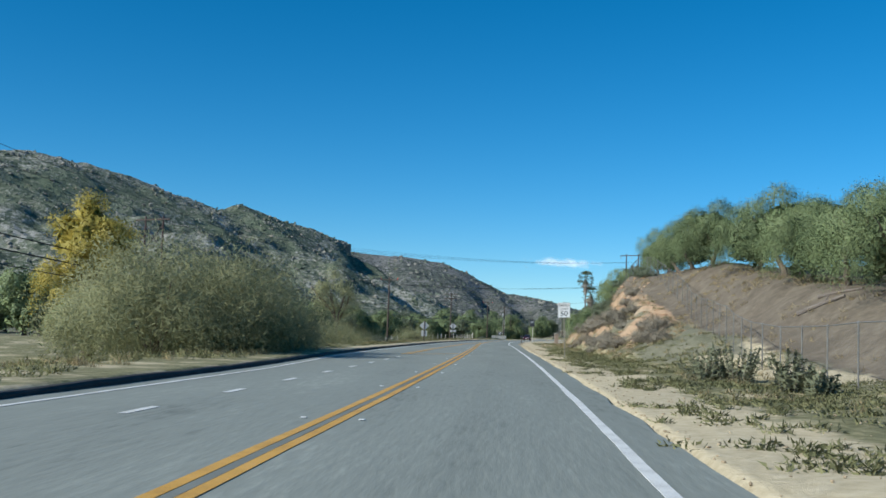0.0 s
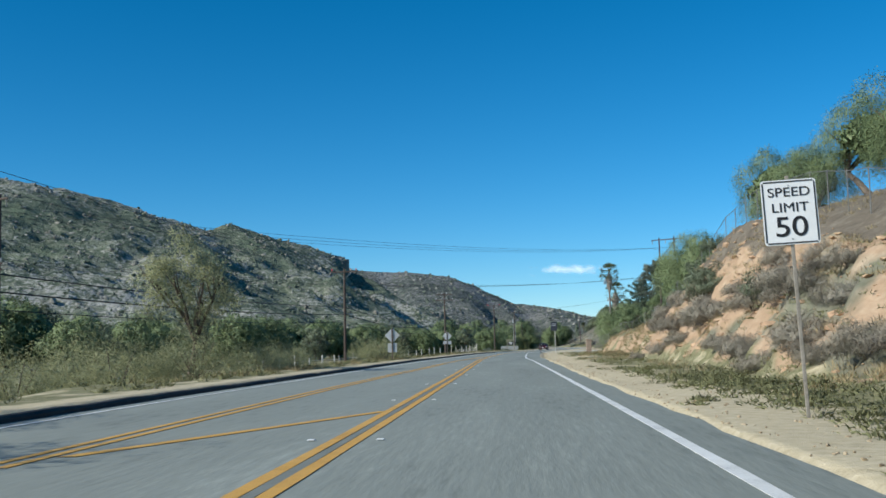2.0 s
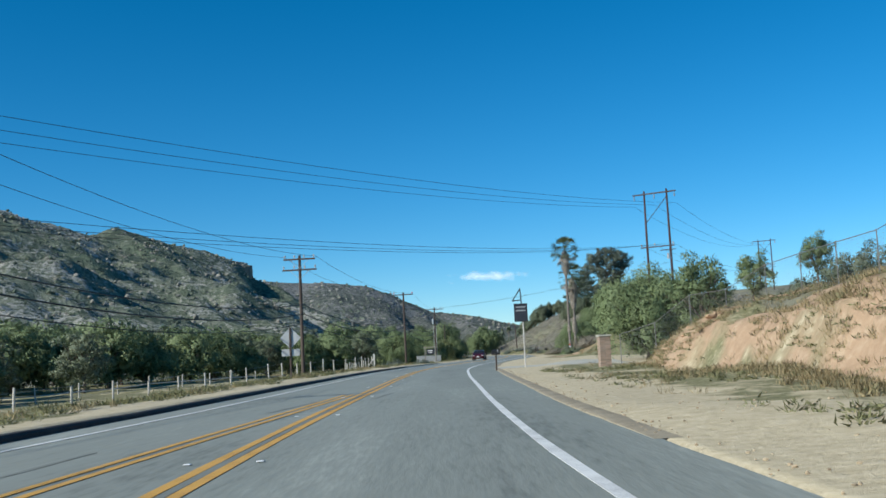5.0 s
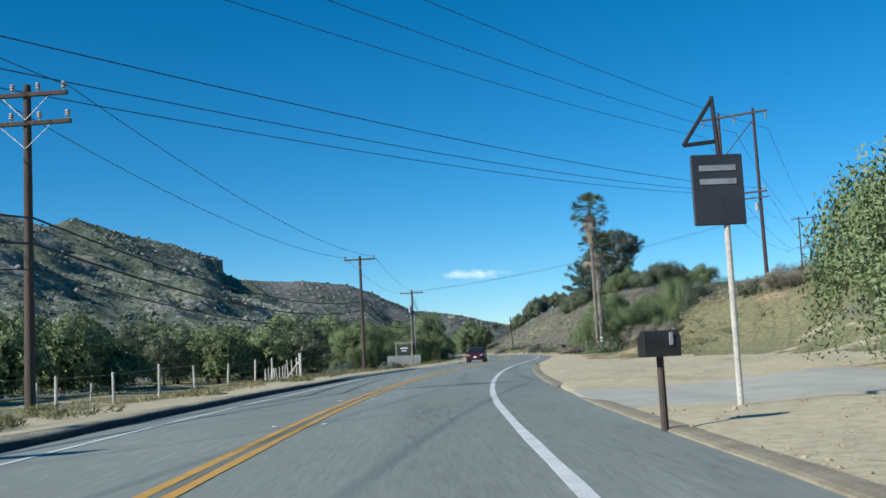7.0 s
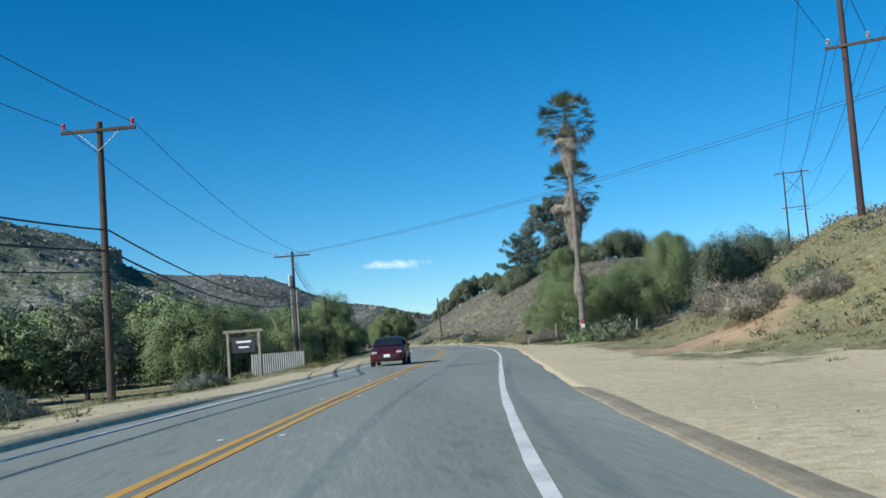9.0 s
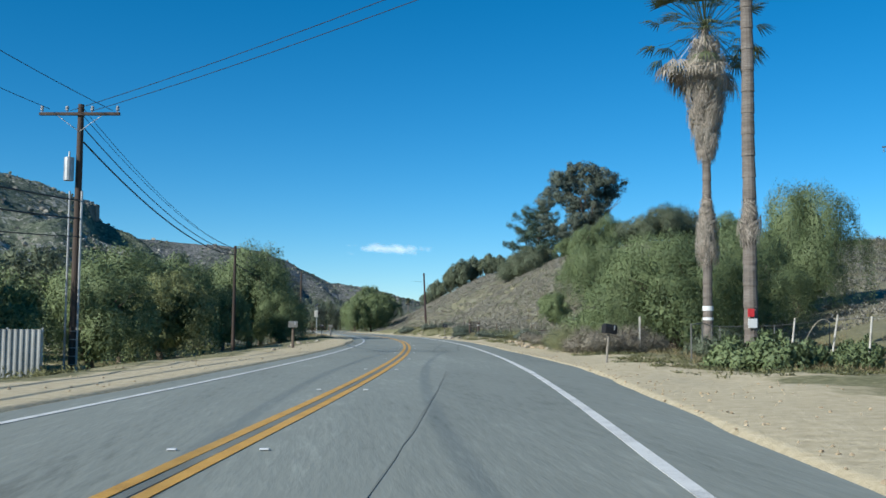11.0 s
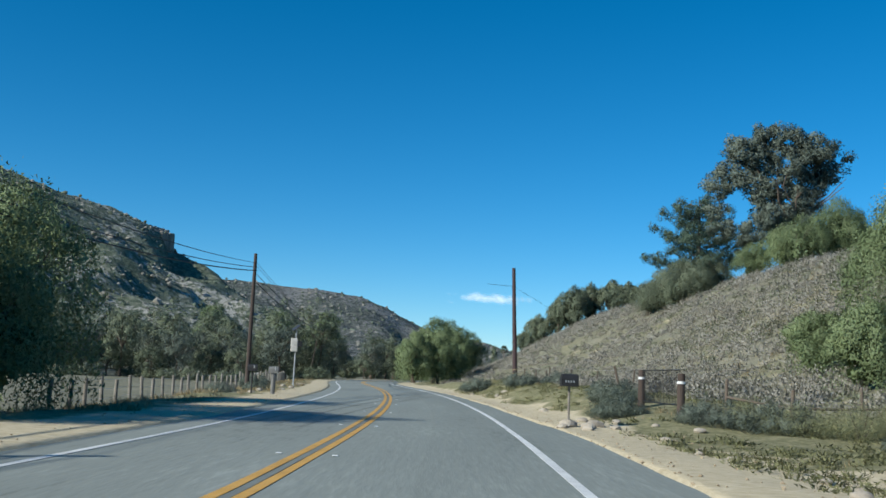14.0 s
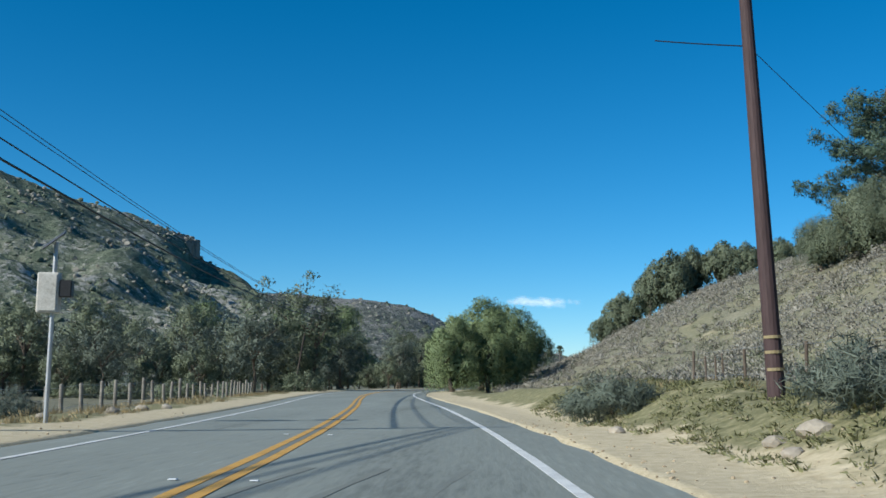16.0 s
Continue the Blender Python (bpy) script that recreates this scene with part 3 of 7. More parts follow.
def slope_material(name, scale, soils, bush, stone, stony):
    """A dry slope seen from afar: soils in broad patches, with dark brush and pale stone in specks and drifts."""
    m = bpy.data.materials.new(name)
    m.use_nodes = True
    n, l = m.node_tree.nodes, m.node_tree.links
    b, geo = n["Principled BSDF"], n.new("ShaderNodeNewGeometry")
    b.inputs["Roughness"].default_value, b.inputs["Specular IOR Level"].default_value = 0.95, 0.1

    def noise_tex(f, detail, rough):
        t = n.new("ShaderNodeTexNoise")
        t.inputs["Scale"].default_value, t.inputs["Detail"].default_value, t.inputs["Roughness"].default_value = f * scale, detail, rough
        l.new(geo.outputs["Position"], t.inputs["Vector"])
        return t.outputs["Fac"]

    def band(fac, lo, hi):
        r = n.new("ShaderNodeMapRange")
        r.inputs[1].default_value, r.inputs[2].default_value = lo, hi
        l.new(fac, r.inputs[0])
        return r.outputs[0]

    def calc(op, a, c):
        x = n.new("ShaderNodeMath")
        x.operation = op
        for k, v in enumerate((a, c)):
            if isinstance(v, float):
                x.inputs[k].default_value = v
            else:
                l.new(v, x.inputs[k])
        return x.outputs[0]

    def mix(fac, a, c):
        x = n.new("ShaderNodeMix")
        x.data_type = "RGBA"
        l.new(fac, x.inputs[0])
        for k, v in ((6, a), (7, c)):
            if isinstance(v, tuple):
                x.inputs[k].default_value = (*v, 1)
            else:
                l.new(v, x.inputs[k])
        return x.outputs[2]

    broad, drift, speck, grit = noise_tex(0.011, 4, 0.6), noise_tex(0.035, 5, 0.65), noise_tex(0.3, 6, 0.7), noise_tex(0.17, 5, 0.7)
    col = mix(band(broad, 0.38, 0.62), soils[0], soils[1])
    col = mix(band(drift, 0.45, 0.68), col, soils[2])
    col = mix(band(calc("ADD", grit, calc("MULTIPLY", drift, -0.45)), 0.22, 0.34), bush, col)
    col = mix(band(calc("ADD", speck, calc("MULTIPLY", broad, stony)), 0.5 + 0.56 * stony, 0.57 + 0.56 * stony), col, stone)
    l.new(col, b.inputs["Base Color"])
    bp = n.new("ShaderNodeBump")
    bp.inputs["Strength"].default_value, bp.inputs["Distance"].default_value = 1.0, 2.2 / scale
    l.new(calc("ADD", grit, speck), bp.inputs["Height"])
    l.new(bp.outputs[0], b.inputs["Normal"])
    return m


HILL = slope_material("hillside", 1.0, ((0.155, 0.188, 0.128), (0.205, 0.218, 0.172), (0.245, 0.24, 0.2)), (0.088, 0.112, 0.082), (0.37, 0.365, 0.335), 0.75)
# the far slope's colours are greyed and blued to carry the haze of distance
FAR_HILL = slope_material("hazy_far_hillside", 0.24, ((0.108, 0.124, 0.108), (0.138, 0.143, 0.132), (0.165, 0.162, 0.152)), (0.06, 0.073, 0.067), (0.22, 0.222, 0.22), 0.75)
NEAR = make_mountain(HILL, "mountain", "rocky chaparral mountain slope in low sun", (-247, 937), (72, 98), 121.6,
    [(-9, 64), (-6, 101), (-4, 117), (-3, 123), (-2, 127), (-1.75, 131), (-1.1, 125), (-0.7, 115), (-0.3, 106), (-0.22, 107), (-0.09, 114), (0.3, 104), (0.7, 99), (0.97, 90.5), (1.06, 88.5), (1.085, 72), (1.2, 58), (1.4, 46), (1.7, 34), (2.1, 22), (2.6, 12), (3.2, 4), (5, 0)],
    [(-9, 320), (-0.6, 320), (0.4, 270), (0.95, 215), (1.1, 200), (1.5, 200), (2.5, 200), (5, 200)], (-9, 5, 520), 380, 31, 1.1, (-178.0, 1040))
FAR = make_mountain(FAR_HILL, "mountain", "distant rocky ridge with blue-grey haze in its colours", (-765, 4782), (100, 15), 250,
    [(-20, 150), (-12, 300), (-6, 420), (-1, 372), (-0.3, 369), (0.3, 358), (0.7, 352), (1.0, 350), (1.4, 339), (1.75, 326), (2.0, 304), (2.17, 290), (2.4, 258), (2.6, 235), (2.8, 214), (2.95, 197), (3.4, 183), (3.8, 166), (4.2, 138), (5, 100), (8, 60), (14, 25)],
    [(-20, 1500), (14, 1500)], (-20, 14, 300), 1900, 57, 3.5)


# ---- asphalt berms beside the road ----
def berm(name, y0, y1, side, label):
    """A low rounded asphalt kerb along one edge of the road."""
    ys = np.arange(y0, y1 + 0.5, 1.0)
    k = 2 if side < 0 else 3
    e = table(ys, EDGES, k)
    tall = 0.65 if side < 0 else 0.22
    prof = [(-0.1, -0.1), (-0.06, 0.1), (0.0, 0.17), (0.14, 0.18), (0.3, 0.12), (0.42, -0.06)]
    c = cx(ys)
    wob = 0.025 * fbm(ys * 0.9, ys * 0, 3, 12)
    end = np.minimum(1, np.minimum((ys - y0 + 0.2) / 3, (y1 - ys + 0.2) / 3))
    X = np.stack([c + e + side * p[0] + wob for p in prof], 1)
    Z = np.stack([np.where(p[1] > 0, p[1] * tall * end * (1 + 0.15 * fbm(ys * 0.6, ys * 0 + 3, 3, 8)), p[1]) for p in prof], 1)
    Y = np.repeat(ys[:, None], len(prof), 1)
    n, w = X.shape
    idx = np.arange(n * w).reshape(n, w)
    F = np.stack([idx[:-1, :-1], idx[:-1, 1:], idx[1:, 1:], idx[1:, :-1]], -1).reshape(-1, 4)
    ob = new(name, mesh_np(name, np.stack([X, Y, Z], -1).reshape(-1, 3), F, M["berm"] if side < 0 else M["concrete_dirty"]))
    tagged(ob, label, "kerb", kind="structure")


M["concrete_dirty"] = material("dusty_asphalt_berm", [(0.19, 0.16, 0.115), (0.29, 0.25, 0.18), (0.38, 0.33, 0.24)], 1.2, 0.9, bump=0.5, fine=20)
berm("kerb", -60, 226, -1, "dark asphalt berm along the road edge")
berm("kerb", 137, 196, 1, "dusty asphalt berm along the dirt shoulder")
berm("kerb", 203, 243, 1, "dusty asphalt berm along the dirt lot")


def sheet(name, pts_fn, nu, nv, mat, label, category, thick=0.03, parent=None):
    """A thin slab over a patch of ground: pts_fn(a, b) gives the place for a, b in 0..1."""
    A, B = np.meshgrid(np.linspace(0, 1, nu), np.linspace(0, 1, nv), indexing="ij")
    X, Y, Z = pts_fn(A, B)
    n, w = X.shape
    top = np.stack([X, Y, Z], -1).reshape(-1, 3)
    idx = np.arange(n * w).reshape(n, w)
    F = np.stack([idx[:-1, :-1], idx[1:, :-1], idx[1:, 1:], idx[:-1, 1:]], -1).reshape(-1, 4)
    rim = np.concatenate([idx[:, 0], idx[-1, 1:], idx[-2::-1, -1], idx[0, -2:0:-1]])
    m = len(top)
    low = top[rim] - np.array([0, 0, thick])
    i = np.arange(len(rim))
    side = np.stack([rim, np.roll(rim, -1), m + np.roll(i, -1), m + i], 1)
    ob = new(name, mesh_np(name, np.concatenate([top, low]), np.concatenate([F, side]), mat))
    ob.parent = parent
    return tagged(ob, label, category, kind="structure")


def apron(a, b):
    y = 191.4 + 7.5 * b
    x = cx(y) + 5.35 + a * (9 - 1.5 * b) + 0.1
    return x, y + 0.5 * a, ground_z(x, y + 0.5 * a) + 0.02 + 0.12 * a


sheet("driveway", apron, 8, 8, M["concrete"], "pale concrete driveway apron on the dirt shoulder", "driveway", 0.2)


# sealed cracks and tyre marks on the road
def streak(y0, y1, o0, o1, w, mat, name, bend=0.0):
    ribbon(name, y0, y1, lambda y: o0 + (o1 - o0) * (y - y0) / (y1 - y0) + bend * ((y - y0) / (y1 - y0)) ** 2 - w / 2, lambda y: o0 + (o1 - o0) * (y - y0) / (y1 - y0) + bend * ((y - y0) / (y1 - y0)) ** 2 + w / 2, 0.005, mat, step=1.0, parent=road, wobble=0.02, seed=int(y0) % 50)


ribbon("paving_lift", -60, 640, 1.75, lambda y: table(y, EDGES, 3) - 0.12, 0.0035, M["asphalt_dark"], parent=road, wobble=0.02)
streak(124, 139, -2.9, -2.3, 0.1, M["skid"], "tyre_mark")
streak(148, 153, -1.4, -0.9, 0.12, M["skid"], "tyre_mark")
streak(153, 157, 0.6, 0.9, 0.12, M["skid"], "tyre_mark")
for o, b in ((-2.2, 2.6), (-1.6, 2.9), (-0.9, 3.2)):
    streak(372, 412, o - 0.3, o + 0.4, 0.11, M["skid"], "tyre_mark", b)
streak(322, 346, 1.3, 2.0, 0.13, M["skid"], "tyre_mark", 0.7)
streak(324, 345, 2.6, 3.2, 0.13, M["skid"], "tyre_mark", 0.6)
streak(262, 300, 1.55, 1.75, 0.03, M["skid"], "sealed_crack")


def marker_mesh():
    bm = bmesh.new()
    box(bm, (0, 0, 0.008), (0.09, 0.08, 0.014), 0.006)
    me = bpy.data.meshes.new("raised_marker")
    bm.to_mesh(me)
    bm.free()
    me.materials.append(M["sign_white"])
    return me


rm = marker_mesh()
for k in range(48):
    y = -9.5 + 7.3 * k * 1.25
    for o in (-0.42, 0.42):
        ob = new("raised_marker", rm)
        ob.parent = road
        ob.location = (cx(y) + o, y, 0.005)


# ---- leaves ----
def leaf_quads(C, D, length, width, rng):
    """Leaf blades at C along D."""
    n = len(C)
    D = D / np.maximum(np.linalg.norm(D, axis=1, keepdims=True), 1e-6)
    R = rng.normal(size=(n, 3))
    S = np.cross(D, R)
    S /= np.maximum(np.linalg.norm(S, axis=1, keepdims=True), 1e-6)
    L = (length * rng.uniform(0.7, 1.3, n))[:, None]
    Wd = (width * rng.uniform(0.7, 1.3, n))[:, None]
    V = np.stack([C - D * L / 2 - S * Wd / 2, C - D * L * 0.3 + S * Wd / 2, C + D * L / 2], 1).reshape(-1, 3)
    return V, np.arange(3 * n).reshape(n, 3)


def unit(a):
    return a / np.maximum(np.linalg.norm(a, axis=-1, keepdims=True), 1e-6)


def crown_mesh(V, F, O, mat, soft=0.8, name="crown"):
    """Leaf blades that face along O, the swell of the bough they hang on."""
    Q = V.reshape(-1, 3, 3)
    G = unit(np.cross(Q[:, 1] - Q[:, 0], Q[:, 2] - Q[:, 0]))
    back = (G * O).sum(1) < 0
    F = np.where(back[:, None], F[:, ::-1], F)
    G[back] *= -1
    N = unit(soft * O + (1 - soft) * G)
    me = mesh_np(name, V, F, mat, True)
    me.normals_split_custom_set_from_vertices(np.repeat(N, 3, axis=0).tolist())
    return me


def joined(chunks):
    """Chunks of vertices, faces and, for leaves, facings, as one."""
    out, o = [[] for _ in chunks[0]], 0
    for v, f, *rest in chunks:
        for k, a in enumerate((v, f + o, *rest)):
            out[k].append(a)
        o += len(v)
    return tuple(np.concatenate(a) for a in out)


def weeping(rng, R, H, strands, leaf=(0.34, 0.1), low=0.12, step=0.2, lobes=24, hang=0.12):
    """Foliage of a pepper tree: a crown of rounded billows, each with a fringe of hanging strands. Base at 0, height H."""
    k = np.arange(lobes) + 0.5
    dz = np.clip(1.0 - 1.25 * k / lobes + rng.normal(size=lobes) * 0.1, -0.28, 1)
    az = k * 2.39996 + rng.normal(size=lobes) * 0.4
    dh = np.sqrt(1 - np.clip(dz, 0, 1) ** 2)
    reach = rng.uniform(0.5, 0.86, lobes)
    LR = R * rng.uniform(0.18, 0.38, lobes)
    LC = np.stack([np.cos(az) * dh * R * reach, np.sin(az) * dh * R * reach, H * (0.4 + 0.42 * dz * rng.uniform(0.78, 1.1, lobes))], 1)
    share = LR**2 / (LR**2).sum()
    P, D, O = [], [], []
    for q in rng.choice(lobes, int(strands * 0.7), p=share):
        e = rng.normal(size=3)
        e[:2] += 0.8 * LC[q, :2] / (np.hypot(*LC[q, :2]) + 0.3 * R)
        e[2] = abs(e[2]) * 0.8 - 0.35
        e = unit(e)
        base = LC[q] + e * LR[q] * (0.6 + 0.35 * rng.random()) * np.array([1, 1, 0.85])
        room = max(0.35, base[2] - low * H * rng.uniform(0.4, 1.6))
        drop = rng.uniform(0.7 if low < 0.05 else 0.5, 1.0) * room if dz[q] < hang and rng.random() < 0.6 else rng.uniform(0.3, 1.0) * min(room, LR[q] * 1.1)
        n = max(4, int(drop / step))
        t = np.linspace(0, 1, n)[:, None]
        out = np.array([e[0], e[1], 0.0])
        P.append(base + out * LR[q] * 0.3 * np.sqrt(t) - np.array([0, 0, 1.0]) * drop * t**1.25 + rng.normal(size=(n, 3)) * 0.13)
        D.append(np.array([0, 0, -0.6]) + rng.normal(size=(n, 3)) * 0.75 + out * 0.5 * (1 - t))
        O.append(unit(e * (1 - 0.75 * t) + out * 0.8 * t + np.array([0, 0, -0.25]) * t))
    # leaves over the domes of the billows, in sprays
    m = strands * (3 if step < 0.2 else 2)
    q = rng.choice(lobes, m, p=share)
    e = rng.normal(size=(m, 3))
    e[:, 2] = np.abs(e[:, 2]) - 0.3
    e = unit(e)
    spray = LC[q] + e * (LR[q] * rng.uniform(0.65, 1.0, m))[:, None] * np.array([1, 1, 0.85])
    P.append(np.repeat(spray, 5, 0) + rng.normal(size=(m * 5, 3)) * np.repeat(0.1 * LR[q] + 0.06, 5)[:, None])
    D.append(np.repeat(e, 5, 0) * 0.5 + rng.normal(size=(m * 5, 3)) * 0.8 - np.array([0, 0, 0.5]))
    O.append(np.repeat(e, 5, 0))
    P, D, O = np.concatenate(P), np.concatenate(D), np.concatenate(O)
    axis = unit((P - np.array([0, 0, 0.4 * H])) / np.array([R, R, 0.6 * H]))
    return *leaf_quads(P, D, *leaf, rng), unit(0.8 * O + 0.2 * axis)


def clumps(rng, centres, radii, per, leaf=(0.3, 0.16), flat=0.8, whole=0.4):
    """Leaves on the outside of many small clumps; whole: how far they face along the crown instead of the clump."""
    n = len(centres)
    d = unit(rng.normal(size=(n, per, 3)))
    r = rng.uniform(0.45, 1.05, size=(n, per, 1))
    P = centres[:, None, :] + d * r * radii[:, None, None] * np.array([1, 1, flat])
    D = d + rng.normal(size=d.shape) * 0.8
    lo, hi = centres.min(0), centres.max(0)
    mid = (lo + hi) / 2 - np.array([0, 0, 0.15]) * (hi - lo)
    O = unit((1 - whole) * d + whole * unit((P - mid) / np.maximum(hi - lo, 0.1)))
    return *leaf_quads(P.reshape(-1, 3), D.reshape(-1, 3), *leaf, rng), O.reshape(-1, 3)


def limbs(rng, H, R, trunk_r, forks, lean=0.1, start=0.25):
    """Trunk and limbs as one bark mesh."""
    bm = bmesh.new()

    def bough(a, b, r0, r1, sag):
        pts = [a.lerp(b, t) + Vector((rng.normal() * 0.05, rng.normal() * 0.05, 0)) * (b - a).length * 0.4 + Vector((0, 0, sag * math.sin(t * math.pi))) for t in np.linspace(0, 1, 5)]
        pts[0], pts[-1] = a, b
        for i in range(4):
            rod(bm, pts[i], pts[i + 1], r0 + (r1 - r0) * i / 4, r0 + (r1 - r0) * (i + 1) / 4, 7)

    top = Vector((rng.normal() * lean * H * 0.4, rng.normal() * lean * H * 0.4, H * start))
    bough(Vector((0, 0, -0.4)), top, trunk_r * 1.25, trunk_r * 0.8, 0)
    for i in range(forks):
        a = i * 2 * math.pi / forks + rng.uniform(-0.4, 0.4)
        e = Vector((math.cos(a) * R * rng.uniform(0.35, 0.7), math.sin(a) * R * rng.uniform(0.35, 0.7), H * rng.uniform(0.5, 0.7)))
        bough(top, e, trunk_r * 0.6, trunk_r * 0.2, H * 0.05)
        for j in range(2):
            e2 = e + Vector((rng.normal() * R * 0.2, rng.normal() * R * 0.2, H * rng.uniform(0.02, 0.1)))
            bough(top.lerp(e, 0.6), e2, trunk_r * 0.3, trunk_r * 0.08, 0)
    return bm


def tree(kind, seed, H, R, label, category="tree", leaf_mat="leaf_pepper", dense=1.0, group="", far=False, low=0.12, lobes=(), leaf=None, hang=0.12):
    rng = np.random.default_rng(seed)
    name = {"pepper": "pepper_tree", "broad": "broadleaf_tree", "pine": "pine_tree", "euc": "eucalyptus_tree", "bush": "bush", "cypress": "cypress_tree"}[kind]
    ob = thing(name, label, category, group=group)
    s = 2.3 if far else 1.0
    if kind == "pepper":
        part("trunk", limbs(rng, H * 0.92, R * 0.8, 0.032 * H, 5, 0.22), M["bark"], ob)
        W = weeping(rng, R, H, int((420 if far else 900) * dense), leaf or ((0.36, 0.17) if far else (0.16, 0.075)), low, 0.26 if far else 0.095, hang=hang)
        C = unit(rng.normal(size=(80, 3)))
        C = C * np.array([R * 0.46, R * 0.46, H * (0.3 if low < 0.05 else 0.2)]) * rng.uniform(0.2, 1, (80, 1)) + np.array([0, 0, H * (0.4 if low < 0.05 else 0.48 + low * 0.4)])
        V, F, O = joined([W, clumps(rng, C, np.full(80, R * 0.2), 34 if far else 46, (0.7, 0.4) if far else (0.5, 0.3))])
    elif kind in ("broad", "euc"):
        part("trunk", limbs(rng, H, R, (0.02 if kind == "broad" else 0.014) * H, 6, start=0.25 if kind == "broad" else 0.35), M["bark"], ob)
        nC = int((70 if far else 95) * dense)
        C = rng.normal(size=(nC, 3))
        C /= np.linalg.norm(C, axis=1, keepdims=True)
        lump = 0.74 + 0.26 * np.sin(C[:, 0] * 5 + seed) * np.cos(C[:, 1] * 4 + C[:, 2] * 5 + seed)
        zr = 0.5 if far else 0.42 if kind == "broad" else 0.45
        if lobes:
            L = np.array(lobes, dtype=float)
            q = rng.choice(len(L), nC, p=L[:, 3] ** 2 / (L[:, 3] ** 2).sum())
            C = L[q, :3] + C * (L[q, 3] * rng.uniform(0.5, 0.95, nC))[:, None] * np.array([1, 1, 0.8])
        else:
            C = C * np.array([R, R, H * zr]) * (lump * rng.uniform(0.55, 1, nC))[:, None] + np.array([0, 0, H * (1 - zr)])
        V, F, O = clumps(rng, C, rng.uniform(0.6, 1.15, nC) if lobes else rng.uniform(0.13, 0.26, nC) * (R + H * 0.3) * 0.7, 80 if far else 110, ((0.29, 0.14) if far else leaf or (0.22, 0.12)), 0.75)
    elif kind == "pine":
        bm = bmesh.new()
        rod(bm, (0, 0, -0.4), (0.2, 0.1, H * 0.5), 0.28, 0.2)
        rod(bm, (0.2, 0.1, H * 0.5), (0, 0, H * 0.97), 0.2, 0.04)
        C = []
        for i in range(52):
            z = H * (0.06 + 0.86 * i / 52) + rng.normal() * 0.3
            a = i * 2.4
            reach = R * (1.0 - i / 52) ** 0.55 * rng.uniform(0.45, 1.1) + 0.7
            e = Vector((math.cos(a) * reach, math.sin(a) * reach, z + reach * rng.uniform(0.2, 0.5)))
            rod(bm, (0, 0, z), e, 0.07, 0.02, 5)
            for q in np.linspace(0.35, 1, max(4, int(reach * 2.4))):
                side = 0.5 * (1.2 - q) * reach ** 0.5
                C.append([e.x * q + rng.normal() * side, e.y * q + rng.normal() * side, z + (e.z - z) * q + rng.normal() * 0.25])
        part("trunk", bm, M["bark"], ob)
        C = np.array(C)
        V, F, O = clumps(rng, C, rng.uniform(0.4, 1.0, len(C)), int(40 * dense), (0.3, 0.09), 0.8, 0.3)
    elif kind == "cypress":
        part("trunk", rodded((0, 0, -0.3), (0, 0, H * 0.5), 0.2, 0.1), M["bark"], ob)
        nC = 120
        z = rng.uniform(0.03, 1, nC)
        a = rng.uniform(0, 6.3, nC)
        r = R * np.sin(np.clip(z, 0, 1) ** 0.6 * math.pi) * 0.6 + 0.1
        C = np.stack([np.cos(a) * r, np.sin(a) * r, z * H], 1)
        V, F, O = clumps(rng, C, np.full(nC, R * 0.35), 30, (0.5, 0.2), 1.3)
    else:
        bm = bmesh.new()
        for i in range(9):
            a, q = rng.uniform(0, 6.3), rng.uniform(0.2, 0.6)
            rod(bm, (0, 0, -0.15), (math.cos(a) * R * q, math.sin(a) * R * q, H * rng.uniform(0.35, 0.65)), 0.012 * H, 0.004 * H, 5)
        part("woody_base", bm, M["bark"], ob)
        nC = int(46 * dense)
        a, q, z = rng.uniform(0, 6.3, nC), np.sqrt(rng.random(nC)), rng.random(nC)
        top = np.sqrt(np.clip(1 - (q * 0.95) ** 2, 0.03, 1)) * (0.8 + 0.25 * np.sin(a * 3 + seed))
        C = np.stack([np.cos(a) * q * R, np.sin(a) * q * R, (0.1 + 0.82 * z * top) * H], 1)
        V, F, O = clumps(rng, C, np.full(nC, 0.17 * (R + H * 0.5)), int(70 * max(1, H / 3.2) / (1.5 if far else 1)), leaf or (0.16 * s * max(1, H / 3.2), 0.05 * s * max(1, H / 3.2)), 0.9)
    part("crown" if kind != "bush" else "foliage", crown_mesh(V, F, O, M[leaf_mat]), None, ob)
    return ob


def put(ob, x, y, s=1.0, rz=None, sz=None, sink=0.05, z=None):
    rz = (x * 37.7 + y * 91.3) % 360 if rz is None else rz
    zz = (gz(x, y) if z is None else z) - sink
    return Matrix.Translation((x, y, zz)) @ Matrix.Rotation(radians(rz), 4, "Z") @ Matrix.Diagonal((s, s, sz or s, 1))


def grow(ob, spots, label=""):
    """The first tree goes to the first spot, copies to the others: (x, y, scale, vertical scale)."""
    first = True
    made = []
    for sp in spots:
        x, y, s = sp[:3]
        m = put(ob, x, y, s, sz=sp[3] if len(sp) > 3 else None)
        if first:
            made.append(ob)
        else:
            made.append(copy_thing(ob, m))
        first = False
    ob.matrix_basis = put(ob, *spots[0][:3], sz=spots[0][3] if len(spots[0]) > 3 else None)
    return made


